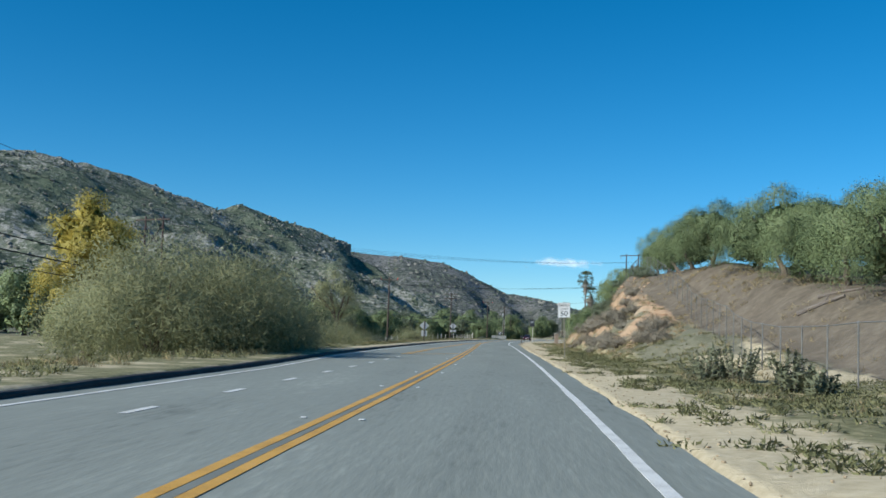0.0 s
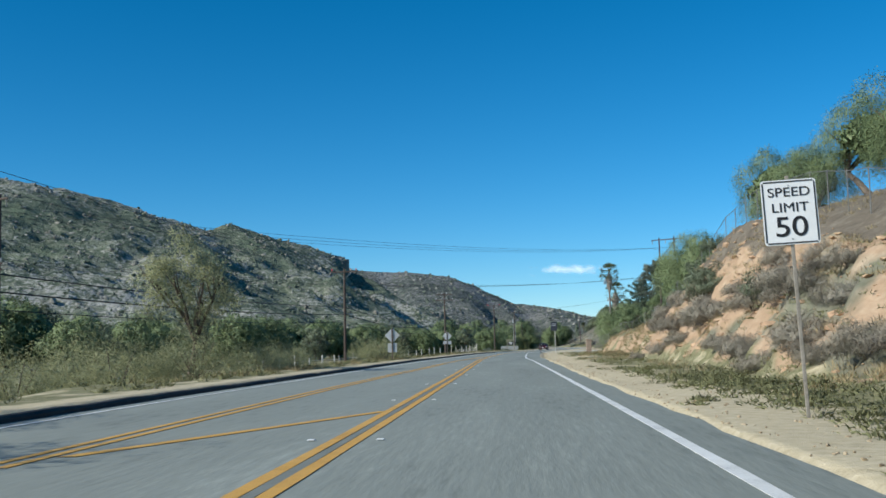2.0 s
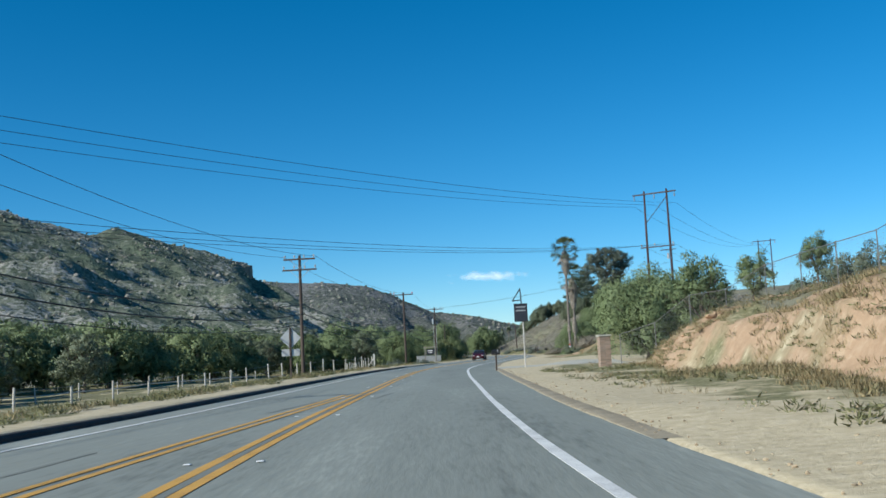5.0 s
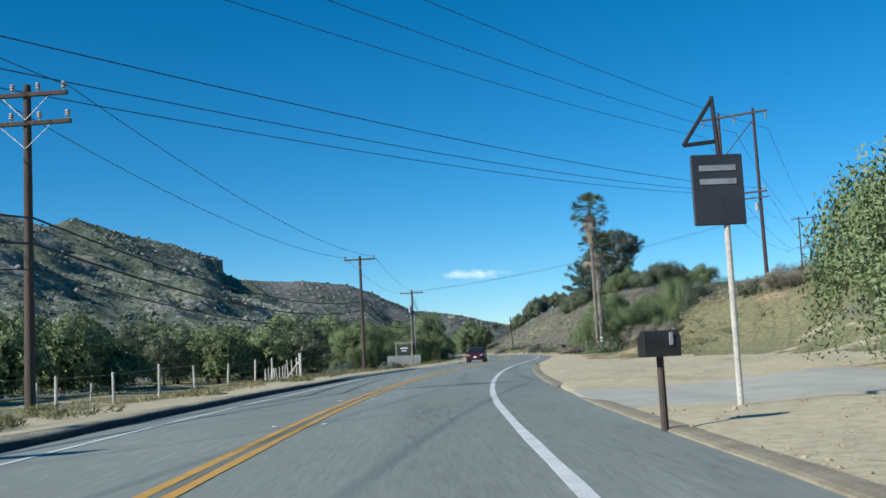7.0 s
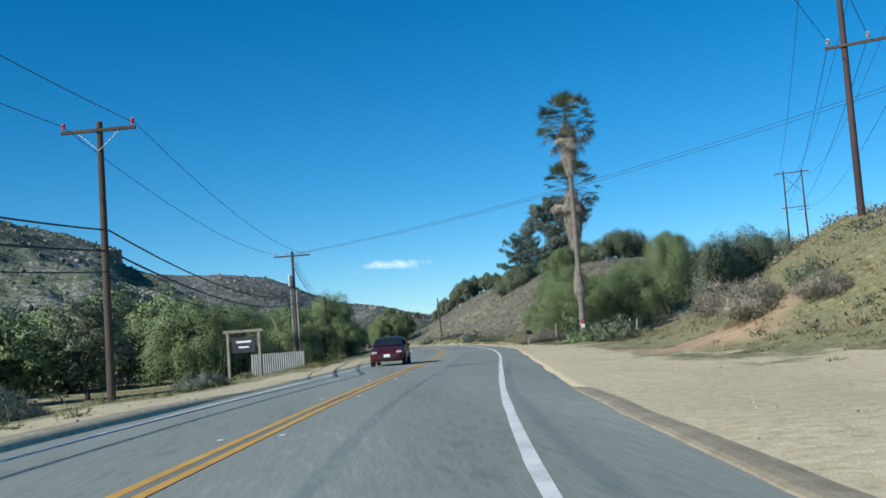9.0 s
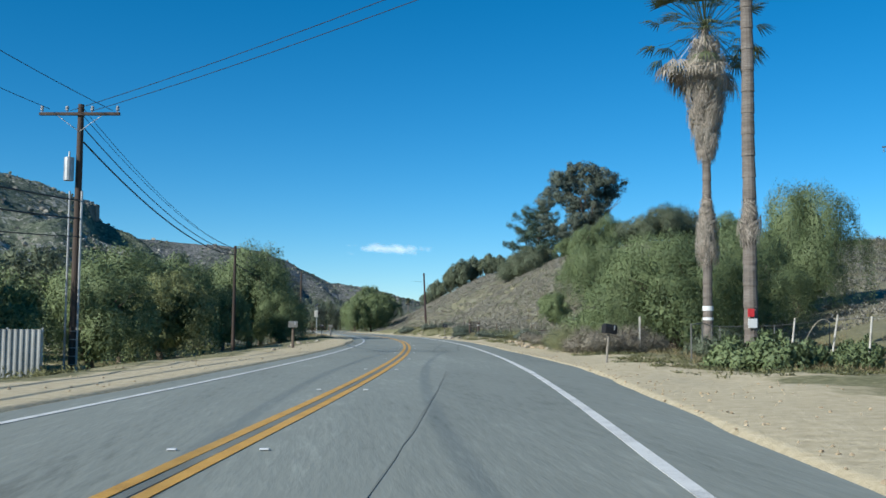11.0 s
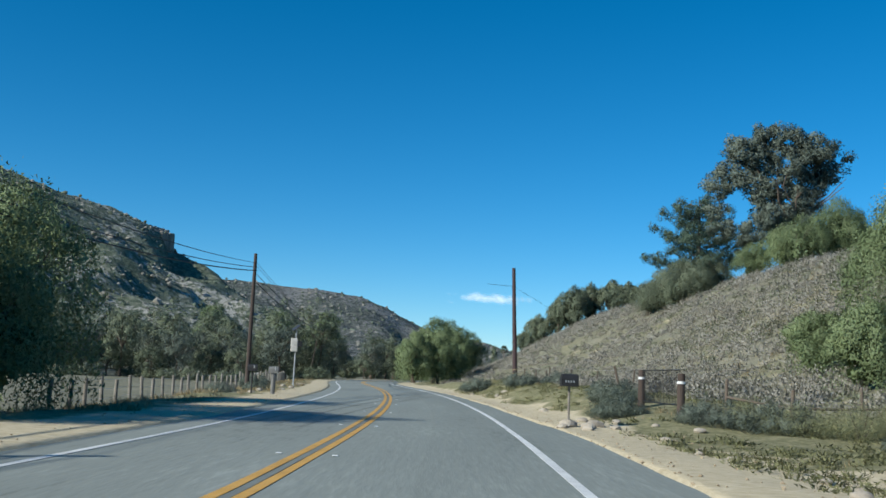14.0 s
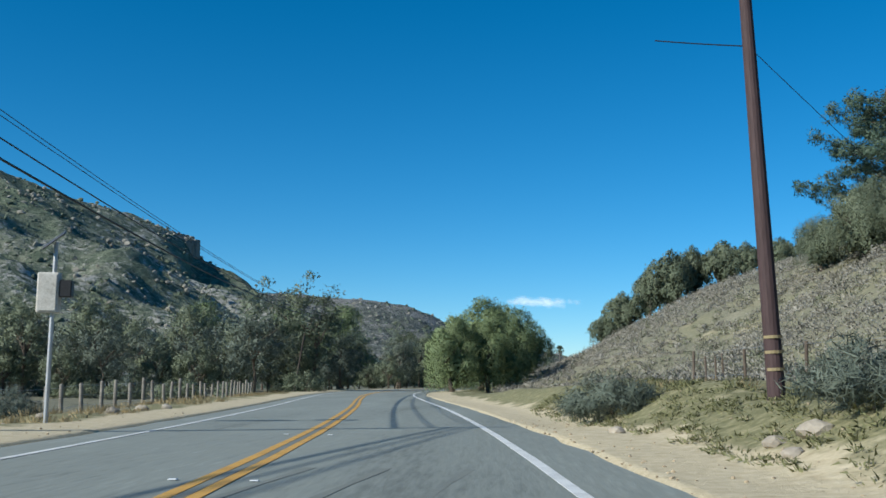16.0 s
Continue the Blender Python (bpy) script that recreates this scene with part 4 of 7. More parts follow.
# pepper trees along the crest above the cut bank
pep_a = tree("pepper", 3, 7.5, 4.2, "weeping green pepper tree on the bank crest", group="pepper trees on the crest", low=0.14, dense=1.9, hang=0.35, leaf=(0.14, 0.05))
grow(pep_a, [(15.1, 98.3, 0.62), (15.2, 84, 0.72), (17.2, 69.5, 0.8), (16.6, 55.5, 0.64, 0.68), (18.5, 41, 0.74, 0.7), (15.0, 151.5, 0.68, 0.86), (28, 47, 0.85), (16.4, 121, 0.72, 0.86)])
pep_b = tree("pepper", 8, 7.5, 4.6, "weeping green pepper tree with a broad crown", group="pepper trees on the crest", low=0.04, dense=1.9, hang=0.4, leaf=(0.14, 0.05))
grow(pep_b, [(15.3, 109, 0.58), (15.3, 91.7, 0.66), (16.8, 77, 0.72), (16.8, 62.5, 0.68), (16.6, 48.5, 0.76, 0.74), (22, 64, 0.8), (24, 55, 0.82), (15.3, 144.8, 0.92)])
# pepper trees behind the palms
pep_c = tree("pepper", 15, 9.5, 5.0, "large weeping pepper tree beside tall palms", group="pepper trees by the palms", low=0.02, dense=2.8, leaf=(0.17, 0.045), hang=0.55)
grow(pep_c, [(25.2, 327, 0.85, 0.78), (28.5, 330.5, 0.85, 0.82), (33, 338, 0.9, 0.9), (41, 345, 0.85, 1.2), (38, 349, 0.8, 1.0)])
pep_d = tree("pepper", 21, 6.5, 4.2, "rounded weeping pepper tree on the slope", group="pepper trees on the slope", low=0.03, dense=1.1)
grow(pep_d, [(13.6, 201.8, 1.1, 1.15), (16, 206, 0.95, 1.1), (71, 436, 1.0), (56.5, 458, 0.8, 1.15), (52.2, 457, 0.7, 0.85), (61, 459, 0.85, 0.75), (55, 470, 0.8, 0.9), (59.5, 469, 0.75, 0.95), (51.5, 472, 0.6, 0.7), (51.8, 460, 0.6, 0.6)])
pep_h = tree("pepper", 22, 6.5, 4.2, "dark green pepper tree on the hill crest", group="pepper trees on the slope", low=0.03, dense=1.3, leaf_mat="leaf_dark")
grow(pep_h, [(43.4, 481, 0.82, 0.95), (46.6, 484, 0.85, 0.95), (49.8, 486, 0.75, 0.85), (41.9, 486, 0.6, 0.75), (46.3, 478, 0.7, 0.68), (63.9, 441, 1.15, 1.2), (54.5, 432, 0.85, 0.8), (58.5, 431.5, 1.05, 1.05), (37.5, 318, 0.8, 1.3), (42, 322, 0.85, 1.25), (46, 325.5, 0.85, 1.2), (50, 326, 0.75, 1.0)])
big_pepper = tree("pepper", 23, 8.8, 5.2, "large weeping pepper tree at the foot of the hill", low=0.0, dense=3.0, leaf=(0.18, 0.05), hang=0.45)
grow(big_pepper, [(39.0, 399, 1.0)])
low_pepper = tree("pepper", 24, 5.4, 2.7, "bushy young pepper tree at the foot of the hill", low=0.0, dense=1.1)
grow(low_pepper, [(32.8, 393.5, 0.72, 0.82), (34.5, 404, 0.7)])
# row of trees beyond the left shoulder
pep_e = tree("pepper", 33, 8.0, 4.4, "shaded weeping pepper tree beside the shoulder", group="trees along the left shoulder", dense=1.3, low=0.0)
grow(pep_e, [(-8, 311, 0.9), (-4.5, 331, 0.9), (-3.9, 344, 0.75), (-1.0, 371, 1.1, 1.36), (-1.0, 383.5, 0.95, 1.16), (-11, 366, 1.1), (2.0, 367.5, 0.55, 0.7), (-2.6, 363.5, 0.6, 0.8), (1.6, 377, 0.6, 0.75)])
pep_f = tree("pepper", 40, 7.5, 4.2, "dense weeping pepper tree beside the shoulder", group="trees along the left shoulder", dense=1.4, low=0.0)
grow(pep_f, [(-3.6, 321, 0.72), (-4.6, 338, 0.95), (-6.2, 361, 0.85, 1.2), (-4.5, 377, 0.95, 1.2), (-9.5, 299, 0.9), (-10, 354, 0.95), (-9, 385, 0.85)])

# belts of trees across the valley
rs = np.random.default_rng(5)
belt = []
for i in range(54):
    y = 128 + i * 4.0 + rs.uniform(-3, 3)
    u = -50 + (i / 54) * 25 + rs.uniform(-9, 7)
    belt.append((float(cx(y)) + u, y, rs.uniform(0.75, 1.1)))
    belt.append((float(cx(y)) + u - rs.uniform(8, 22), y + 6, rs.uniform(0.95, 1.35)))
belt += [(-14, 318, 1.15), (-13, 345, 1.15), (-20, 305, 1.1), (-16, 331, 1.1), (-14, 286, 0.95), (-19, 350, 1.1)]
pep_far = tree("pepper", 51, 7.5, 4.2, "green valley tree in a dense belt", group="valley trees", far=True, low=0.0)
grow(pep_far, belt[0::3])
broad_far = tree("broad", 52, 7.5, 3.8, "dark green valley tree in a dense belt", group="valley trees", far=True, leaf_mat="leaf_dark")
grow(broad_far, belt[1::3])
broad_far2 = tree("pepper", 53, 6.5, 4.4, "olive green valley tree in a dense belt", group="valley trees", far=True, low=0.0)
grow(broad_far2, belt[2::3])
far_spots = []
for i in range(36):
    y = 250 + i * 12 + rs.uniform(-6, 6)
    far_spots.append((float(cx(min(y, 520))) - rs.uniform(45, 120), y, rs.uniform(0.7, 1.15)))
euc = tree("euc", 60, 11, 3.6, "tall grey-green eucalyptus in a dark grove", group="grove trees", far=True, leaf_mat="leaf_dark")
grow(euc, [s for s in far_spots[0::3]])
euc2 = tree("euc", 61, 10, 4.2, "dark eucalyptus in a grove", group="grove trees", far=True, leaf_mat="leaf_brown")
grow(euc2, far_spots[1::6])
broad_far3 = tree("broad", 62, 8, 4.2, "dark broadleaf tree in a grove", group="grove trees", far=True, leaf_mat="leaf_dark")
grow(broad_far3, far_spots[2::3] + far_spots[4::6])
grove = []
for i in range(80):
    y = 515 + rs.uniform(0, 95)
    x = -8 - rs.uniform(0, 1) ** 0.8 * 90 - (y - 515) * 0.05
    grove.append((x, y, rs.uniform(0.9, 1.35)))
for i in range(44):
    grove.append((-3 - i * 2.3 + rs.uniform(-1, 1), 508 - 0.35 * i + rs.uniform(-5, 12), rs.uniform(0.8, 1.1)))
for i in range(16):
    grove.append((-34 + i * 2.9 + rs.uniform(-1, 1), 604 + rs.uniform(-10, 24), rs.uniform(0.75, 1.1)))
for i in range(18):
    y = 548 + rs.uniform(0, 45)
    grove.append((float(cx(y)) - 6.5 - rs.uniform(0, 18), y, rs.uniform(0.7, 0.95)))
for k, t_ in enumerate((euc, broad_far3, euc2)):
    for x, y, s in grove[k::3]:
        copy_thing(t_, put(t_, x, y, s))
grove_shrub = tree("bush", 97, 2.4, 2.0, "dark dense shrub under grove trees", "bush", far=True, leaf_mat="leaf_dark", dense=1.2, group="grove shrubs", leaf=(0.22, 0.1))
grow(grove_shrub, [(-3 - i * 2.9 + rs.uniform(-1, 1), 498 + rs.uniform(-8, 10), rs.uniform(0.6, 1.15)) for i in range(32)])
# green trees round the far bend
bend = tree("pepper", 54, 9.6, 4.0, "bright green weeping tree round the far bend", group="bend trees", far=True, low=0.0, dense=2.2, hang=0.5, leaf=(0.25, 0.11))
grow(bend, [(3, 640, 1.2)])
for x, y, s in ((14.5, 503, 0.8), (11, 500, 0.72), (10.5, 512, 0.8), (16.5, 508, 0.6), (17, 514, 0.85), (13.5, 520, 1.05), (16, 540, 1.1), (20, 545, 0.8), (-12, 585, 1.5), (-24, 600, 1.6), (-38, 590, 1.6)):
    copy_thing(bend, put(bend, x, y, s * 0.84, sz=s * 0.95))
# trees on the far right ridge
ridge_tree = tree("pepper", 55, 7.0, 3.8, "dark rounded tree on the hill ridge", group="ridge trees", far=True, low=0.02, leaf_mat="leaf_dark", dense=1.5)
grow(ridge_tree, [(46, 540, 0.82, 0.9), (38.6, 538, 0.95, 1.12), (42, 541, 0.8, 1.0), (36, 541, 0.75, 0.95), (32.8, 543, 0.75, 0.85), (30.4, 544, 0.6, 0.62), (48.5, 538, 0.6, 0.72), (52.5, 536, 0.7, 0.68), (56, 534, 0.7, 0.7), (67, 500, 0.8), (75, 470, 0.9)])
pine = tree("pine", 70, 13.8, 8.2, "blue-green pine on the hill crest", leaf_mat="leaf_pine", dense=2.4)
grow(pine, [(49.6, 491, 1.0)])
# billows of its crown: place over the foot, radius
TALL = ((-2.4, 0, 17.2, 2.4), (-5.6, 0, 15.3, 2.6), (0.6, 0, 16.8, 2.6), (3.4, -1, 15.8, 2.6), (5.8, 0, 14.6, 2.2), (5.2, 1, 12.8, 1.7), (-3.0, 1, 14.4, 2.6), (0.2, -1, 14.0, 2.8), (2.6, 1, 13.4, 2.4), (-7.4, 1, 12.6, 2.1), (-8.8, 0, 10.4, 1.8), (-9.0, 0, 7.8, 1.5), (-1.6, 0, 11.2, 2.4), (0.2, 0, 9.2, 2.7), (-2.0, 0, 7.4, 2.5), (1.2, 0, 6.6, 2.4), (-1.0, 0, 4.4, 2.6), (0.6, -1, 2.9, 2.4), (-8.4, 0, 5.4, 1.7), (-4.6, 0, 4.6, 2.0), (-4.2, 0, 11.8, 1.9), (-3.4, 0, 9.6, 1.6), (-3.6, 0, 6.2, 1.9), (2.6, 0, 10.8, 1.8), (2.4, 0, 8.6, 2.0), (-6.4, 0, 11.4, 1.5))
tall = tree("broad", 71, 19.0, 8.0, "tall grey-green tree with an open crown on the hill", leaf_mat="leaf_brown", dense=8, leaf=(0.3, 0.17), lobes=TALL)
tall.matrix_basis = put(tall, 57, 476, rz=0)
tall2 = tree("broad", 72, 13, 5.0, "dark tree on the far ridge", leaf_mat="leaf_dark", far=True)
grow(tall2, [(28.7, 850, 1.3), (20, 846, 1.1), (34, 852, 1.0), (5, 800, 1.3), (-10, 790, 1.3), (45, 830, 1.0), (60, 820, 1.1)])
cyp = tree("cypress", 73, 14, 2.2, "slim dark cypress on the skyline", leaf_mat="leaf_dark")
grow(cyp, [(40.5, 845, 1.2), (52, 835, 0.9), (56, 838, 0.8)])

# bushes on the left verge near the start
bigb = tree("bush", 80, 6.2, 4.2, "large grey-green shrub with feathery foliage beside the road", "bush", dense=4.2, leaf_mat="leaf_olive", leaf=(0.3, 0.045))
grow(bigb, [(-15.2, 46.5, 0.95), (-17.3, 53, 1.12), (-14.2, 57, 0.92), (-13.6, 50.5, 0.9)])
yel = tree("pepper", 81, 10.2, 3.2, "tree with yellow autumn leaves behind a shrub", leaf_mat="leaf_yellow", dense=0.8, low=0.3)
grow(yel, [(-22.8, 57, 1.0)])
gbush = tree("bush", 82, 2.6, 2.2, "olive feathery bush beside the kerb", "bush", leaf_mat="leaf_olive", dense=3.0, leaf=(0.13, 0.026))
grow(gbush, [(-12.6, 66, 1.15), (-15.5, 72, 0.9), (-13, 63, 0.8), (-15.5, 97, 1.1), (-18.5, 95, 1.25), (-14.0, 103, 0.8), (-19.5, 88, 1.1), (-22, 99, 1.3), (-20, 106, 1.1), (-12.4, 138, 0.95), (-13.6, 140.5, 1.0), (-27, 168, 1.2), (-31, 176, 1.4), (18.9, 324.2, 0.55), (19.6, 327.4, 0.6), (20.6, 330.4, 0.65), (21.8, 333.4, 0.75), (22.6, 328, 0.8), (18.3, 321.6, 0.42), (24.4, 377.5, 0.48), (25.6, 376.4, 0.52), (23.4, 378.8, 0.42), (26.8, 377.2, 0.5)])
ltree = tree("broad", 83, 8.0, 3.0, "thin grey-green tree by the pasture fence", leaf_mat="leaf_olive", dense=0.8, leaf=(0.16, 0.06))
grow(ltree, [(-17, 100, 1.04)])
bright = tree("pepper", 84, 5.2, 2.5, "bright yellow-green young tree beside the shoulder", leaf_mat="leaf_feather", low=0.0)
grow(bright, [(-1.6, 327.5, 1.0)])


# ---- palms ----
def fan_frond(rng, droop, length=1.0, blades=15):
    """One fan leaf along +x: quads."""
    V, F = [], []
    o = 0
    tip = np.array([length, 0, -droop * length * 0.4])
    st = np.array([[0, -0.02, 0], [0, 0.02, 0], [tip[0], 0.02, tip[2]], [tip[0], -0.02, tip[2]]])
    V.append(st)
    F.append(np.array([[0, 1, 2, 3]]))
    o = 4
    for i in range(blades):
        a = (i / (blades - 1) - 0.5) * 2.6
        L = rng.uniform(0.75, 1.0)
        d = np.array([math.cos(a), math.sin(a), 0])
        s = np.array([-d[1], d[0], 0]) * 0.035
        p0, p1, p2 = tip, tip + d * L * 0.55 + np.array([0, 0, -droop * 0.12]), tip + d * L + np.array([0, 0, -droop * 0.5])
        V.append(np.array([p0, p1 - s, p2, p1 + s]))
        F.append(np.array([[o, o + 1, o + 2, o + 3]]))
        o += 4
    return np.concatenate(V), np.concatenate(F)


def palm(x, y, H, r, crown_r, skirts, seed, label, bands=()):
    rng = np.random.default_rng(seed)
    ob = thing("palm_tree", label, "palm", (x, y, gz(x, y) - 0.05), group="tall fan palms")
    bm = bmesh.new()
    for i in range(26):
        z0, z1 = H * i / 26 - 0.2, H * (i + 1) / 26 - 0.2
        rr = r * (1.25 if i < 1 else 1.0 - 0.25 * i / 26)
        rod(bm, (0.01 * math.sin(i), 0, z0), (0.01 * math.sin(i + 1), 0, z1), rr * 1.06, rr * 0.95, 12)
    part("trunk", bm, M["palm_bark"], ob)
    green, dead = [], []
    for i in range(100):
        el = math.radians(rng.uniform(-35, 80))
        az = rng.uniform(0, 360)
        v, f = fan_frond(rng, 0.9 - 0.6 * math.sin(el), crown_r * 0.55)
        m = np.array((Matrix.Translation((0, 0, H + rng.uniform(-0.5, 0.1))) @ Matrix.Rotation(radians(az), 4, "Z") @ Matrix.Rotation(-el, 4, "Y") @ Matrix.Diagonal((1, 1, 1, 1))).to_4x4())
        (green if el > -0.25 else dead).append((v @ m[:3, :3].T + m[:3, 3], f))
    for z0, z1, rad, count in skirts:
        for i in range(count):
            q = rng.random()
            z = z0 + (z1 - z0) * q
            v, f = fan_frond(rng, 1.0, 0.35, 7)
            el = math.radians(rng.uniform(-89, -76))
            k = rad * (0.3 + 0.7 * math.sin(math.pi * (0.12 + 0.8 * q) ** (0.62 if z1 < 8 else 1.5)))
            m = np.array((Matrix.Translation((0, 0, z)) @ Matrix.Rotation(rng.uniform(0, 6.3), 4, "Z") @ Matrix.Translation((k * rng.uniform(0.55, 1.0), 0, 0)) @ Matrix.Rotation(-el, 4, "Y") @ Matrix.Diagonal((0.9, 0.3, 0.3, 1))).to_4x4())
            dead.append((v @ m[:3, :3].T + m[:3, 3], f))
    part("crown", mesh_np("crown", *joined(green), M["palm_leaf"]), None, ob, "green fan fronds")
    part("skirt", mesh_np("skirt", *joined(dead), M["palm_dead"]), None, ob, "hanging dead grey-brown fronds")
    for z, h, mat, lab in bands:
        bm = bmesh.new()
        rod(bm, (0, 0, z), (0, 0, z + h), r * 1.08, r * 1.08, 14)
        part("band", bm, M[mat], ob, lab)
    return ob


palm(22.9, 315.2, 14.4, 0.21, 3.7, [(4.7, 7.2, 0.55, 240), (9.2, 14.2, 1.0, 760)], 5, "fan palm with two skirts of dead fronds", [(2.0, 0.2, "sign_white", "white band painted round the trunk"), (1.6, 0.12, "sign_white", "white notice on the trunk")])
slim = palm(20.6, 305.0, 18.4, 0.23, 3.3, [(4.7, 6.0, 0.42, 60), (14.6, 18.4, 1.0, 380)], 6, "very tall slim fan palm with a ragged crown")
part("notice", boxed((-0.05, -0.27, 1.42), (0.3, 0.02, 0.3), 0.004), M["sign_white"], slim, "white notice on the trunk")
part("notice", boxed((-0.1, -0.27, 1.76), (0.22, 0.02, 0.26), 0.004), M["red_cap"], slim, "red notice on the trunk")
palm(-45, 465, 9, 0.3, 2.0, [(6, 8.8, 0.7, 100)], 7, "fan palm among dark grove trees")
palm(46, 860, 17, 0.35, 2.2, [(15, 16.8, 0.8, 60)], 8, "distant fan palm on the skyline")


# ---- poles and wires ----
def wire(a, b, sag, r=0.016, label="black overhead power cable between poles"):
    a, b = Vector(a), Vector(b)
    cu = bpy.data.curves.new("cable", "CURVE")
    cu.dimensions, cu.bevel_depth, cu.bevel_resolution = "3D", r, 1
    sp = cu.splines.new("POLY")
    n = 24
    sp.points.add(n)
    for i in range(n + 1):
        t = i / n
        p = a.lerp(b, t)
        sp.points[i].co = (p.x, p.y, p.z - sag * 4 * t * (1 - t), 1)
    cu.materials.append(M["wire"])
    return tagged(new("cable", cu), label, "cable", group="overhead cables")


def insulator(parent, at, mat="ceramic", s=1.0):
    bm = bmesh.new()
    rod(bm, at, (at[0], at[1], at[2] + 0.1 * s), 0.02 * s, 0.02 * s, 8)
    for k in range(3):
        z = at[2] + (0.08 + 0.06 * k) * s
        rod(bm, (at[0], at[1], z), (at[0], at[1], z + 0.05 * s), 0.075 * s, 0.05 * s, 10)
    part("insulator", bm, M[mat], parent)


def utility_pole(x, y, top, label, arms=(), r=0.15, base=None, turn=0, mat="pole", caps="ceramic", lean=(0, 0)):
    b = gz(x, y) if base is None else base
    ob = thing("utility_pole", label, "utility pole", (x, y, b), turn, group="utility poles")
    h = top - b
    part("pole", rodded((0, 0, -0.3), (lean[0], lean[1], h), r, r * 0.68, 14), M[mat], ob)
    for z, L, n in arms:
        zz = z - b
        arm = part("crossarm", boxed((0, -r * 0.8, zz), (L, 0.1, 0.12), 0.012), M["pole"], ob)
        for s in (-1, 1):
            part("brace", rodded((s * L * 0.28, -r * 0.8, zz - 0.05), (0, -r * 0.8, zz - 0.7), 0.015, seg=6), M["steel"], ob)
        for k in range(n):
            q = -0.5 + (k + (0 if n > 1 else 0.5)) / max(1, n - 1)
            insulator(ob, (q * (L - 0.2), -r * 0.8, zz + 0.06), caps)
    return ob


utility_pole(-17.9, 150.1, 8.9, "weathered wooden utility pole with one crossarm beside the pasture", [(8.55, 2.6, 2)], caps="red_cap", turn=-4)
p2 = utility_pole(-12.05, 201.5, 9.0, "dark wooden utility pole with two crossarms and hardware", [(8.7, 2.4, 4), (7.9, 2.6, 4)], turn=-6)
utility_pole(-6.4, 257.7, 9.3, "wooden utility pole with one crossarm beside the road", [(9.0, 2.6, 2)], caps="red_cap", turn=-10)
q4 = utility_pole(-2.84, 313.9, 9.75, "wooden utility pole with crossarm, transformer and conduits", [(9.35, 3.2, 4)], turn=-8, r=0.17)
zb = gz(-2.84, 313.9)
tf = bmesh.new()
rod(tf, (-0.3, -0.25, 7.6), (-0.3, -0.25, 8.5), 0.19, 0.19, 14)
rod(tf, (-0.3, -0.25, 8.5), (-0.3, -0.25, 8.75), 0.05, 0.03, 8)
part("transformer", tf, M["steel"], q4, "grey transformer can")
for dx in (-0.28, 0.2):
    part("conduit", rodded((dx, -0.12, 0), (dx, -0.12, 7.2), 0.045, seg=8), M["steel"], q4, "grey conduit up the pole")
for k in range(5):
    part("step", rodded((-0.05, -0.2, 0.5 + 0.32 * k), (0.22, -0.2, 0.5 + 0.32 * k), 0.015, seg=6), M["steel"], q4)
utility_pole(-1.0, 356.1, 7.5, "dark wooden utility pole among shoulder trees", [], turn=-4)
utility_pole(2.0, 416.6, 8.7, "dark wooden utility pole by the post fence", [], r=0.16)
utility_pole(-4.2, 498, 5.5, "leaning thin wooden pole by the road", [], r=0.09, mat="pole", lean=(0.9, 0))
fp = utility_pole(19.62, 419.2, 8.85, "new reddish brown wooden pole with pale bands", [], r=0.17, mat="pole_red", lean=(-0.4, 0.1))
for z in (0.52, 0.84, 1.12):
    bm = bmesh.new()
    rod(bm, (-0.05 * z, 0, z), (-0.05 * (z + 0.055), 0, z + 0.055), 0.176, 0.174, 14)
    part("band", bm, M["straw"], fp, "pale band round the pole")
for x, y, t_ in ((65.5, 435, 19.6),):
    utility_pole(x, y, t_, "distant utility pole among pepper trees", [(t_ - 0.3, 1.8, 2)], r=0.11)


def h_frame(x, y, top, turn, label, base, low=7.0, braces=2):
    ob = thing("transmission_frame", label, "power pole", (x, y, base), turn, group="transmission frames")
    h = top - base
    for s in (-1.6, 1.85):
        part("pole", rodded((s * 1.05, 0, -0.4), (s, 0, h + 0.5), 0.2, 0.13, 14), M["pole_red"], ob, "reddish brown wooden pole")
    part("crossarm", boxed((0, -0.2, h), (6.6, 0.14, 0.2), 0.015), M["pole"], ob)
    part("crossarm", boxed((0, -0.2, h - low), (5.2, 0.12, 0.16), 0.015), M["pole"], ob)
    part("crossarm", boxed((1.6, -0.35, h - low - 0.6), (2.4, 0.1, 0.12), 0.012), M["pole"], ob)
    for a, b in (((-1.6, 0.1, h - 4.2), (1.8, 0.1, h - 0.6)), ((1.8, -0.1, h - 4.2), (-1.6, -0.1, h - 0.6)))[:braces]:
        part("brace", rodded(a, b, 0.05, seg=8), M["pole"], ob)
    for s in (-3.1, 0, 3.1):
        bm = bmesh.new()
        for k in range(5):
            rod(bm, (s, -0.2, h - 0.2 - 0.13 * k), (s, -0.2, h - 0.27 - 0.13 * k), 0.12, 0.07, 10)
        part("insulator", bm, M["ceramic"], ob, "hanging grey insulator string")
    for s in (-2.4, -0.4, 2.4):
        insulator(ob, (s, -0.2, h - low + 0.1), s=1.6)
    bm = bmesh.new()
    rod(bm, (1.6, -0.3, h - low - 1.9), (1.6, -0.3, h - low - 1.1), 0.17, 0.17, 12)
    part("transformer", bm, M["ceramic"], ob, "pale grey canister on the pole")
    return ob


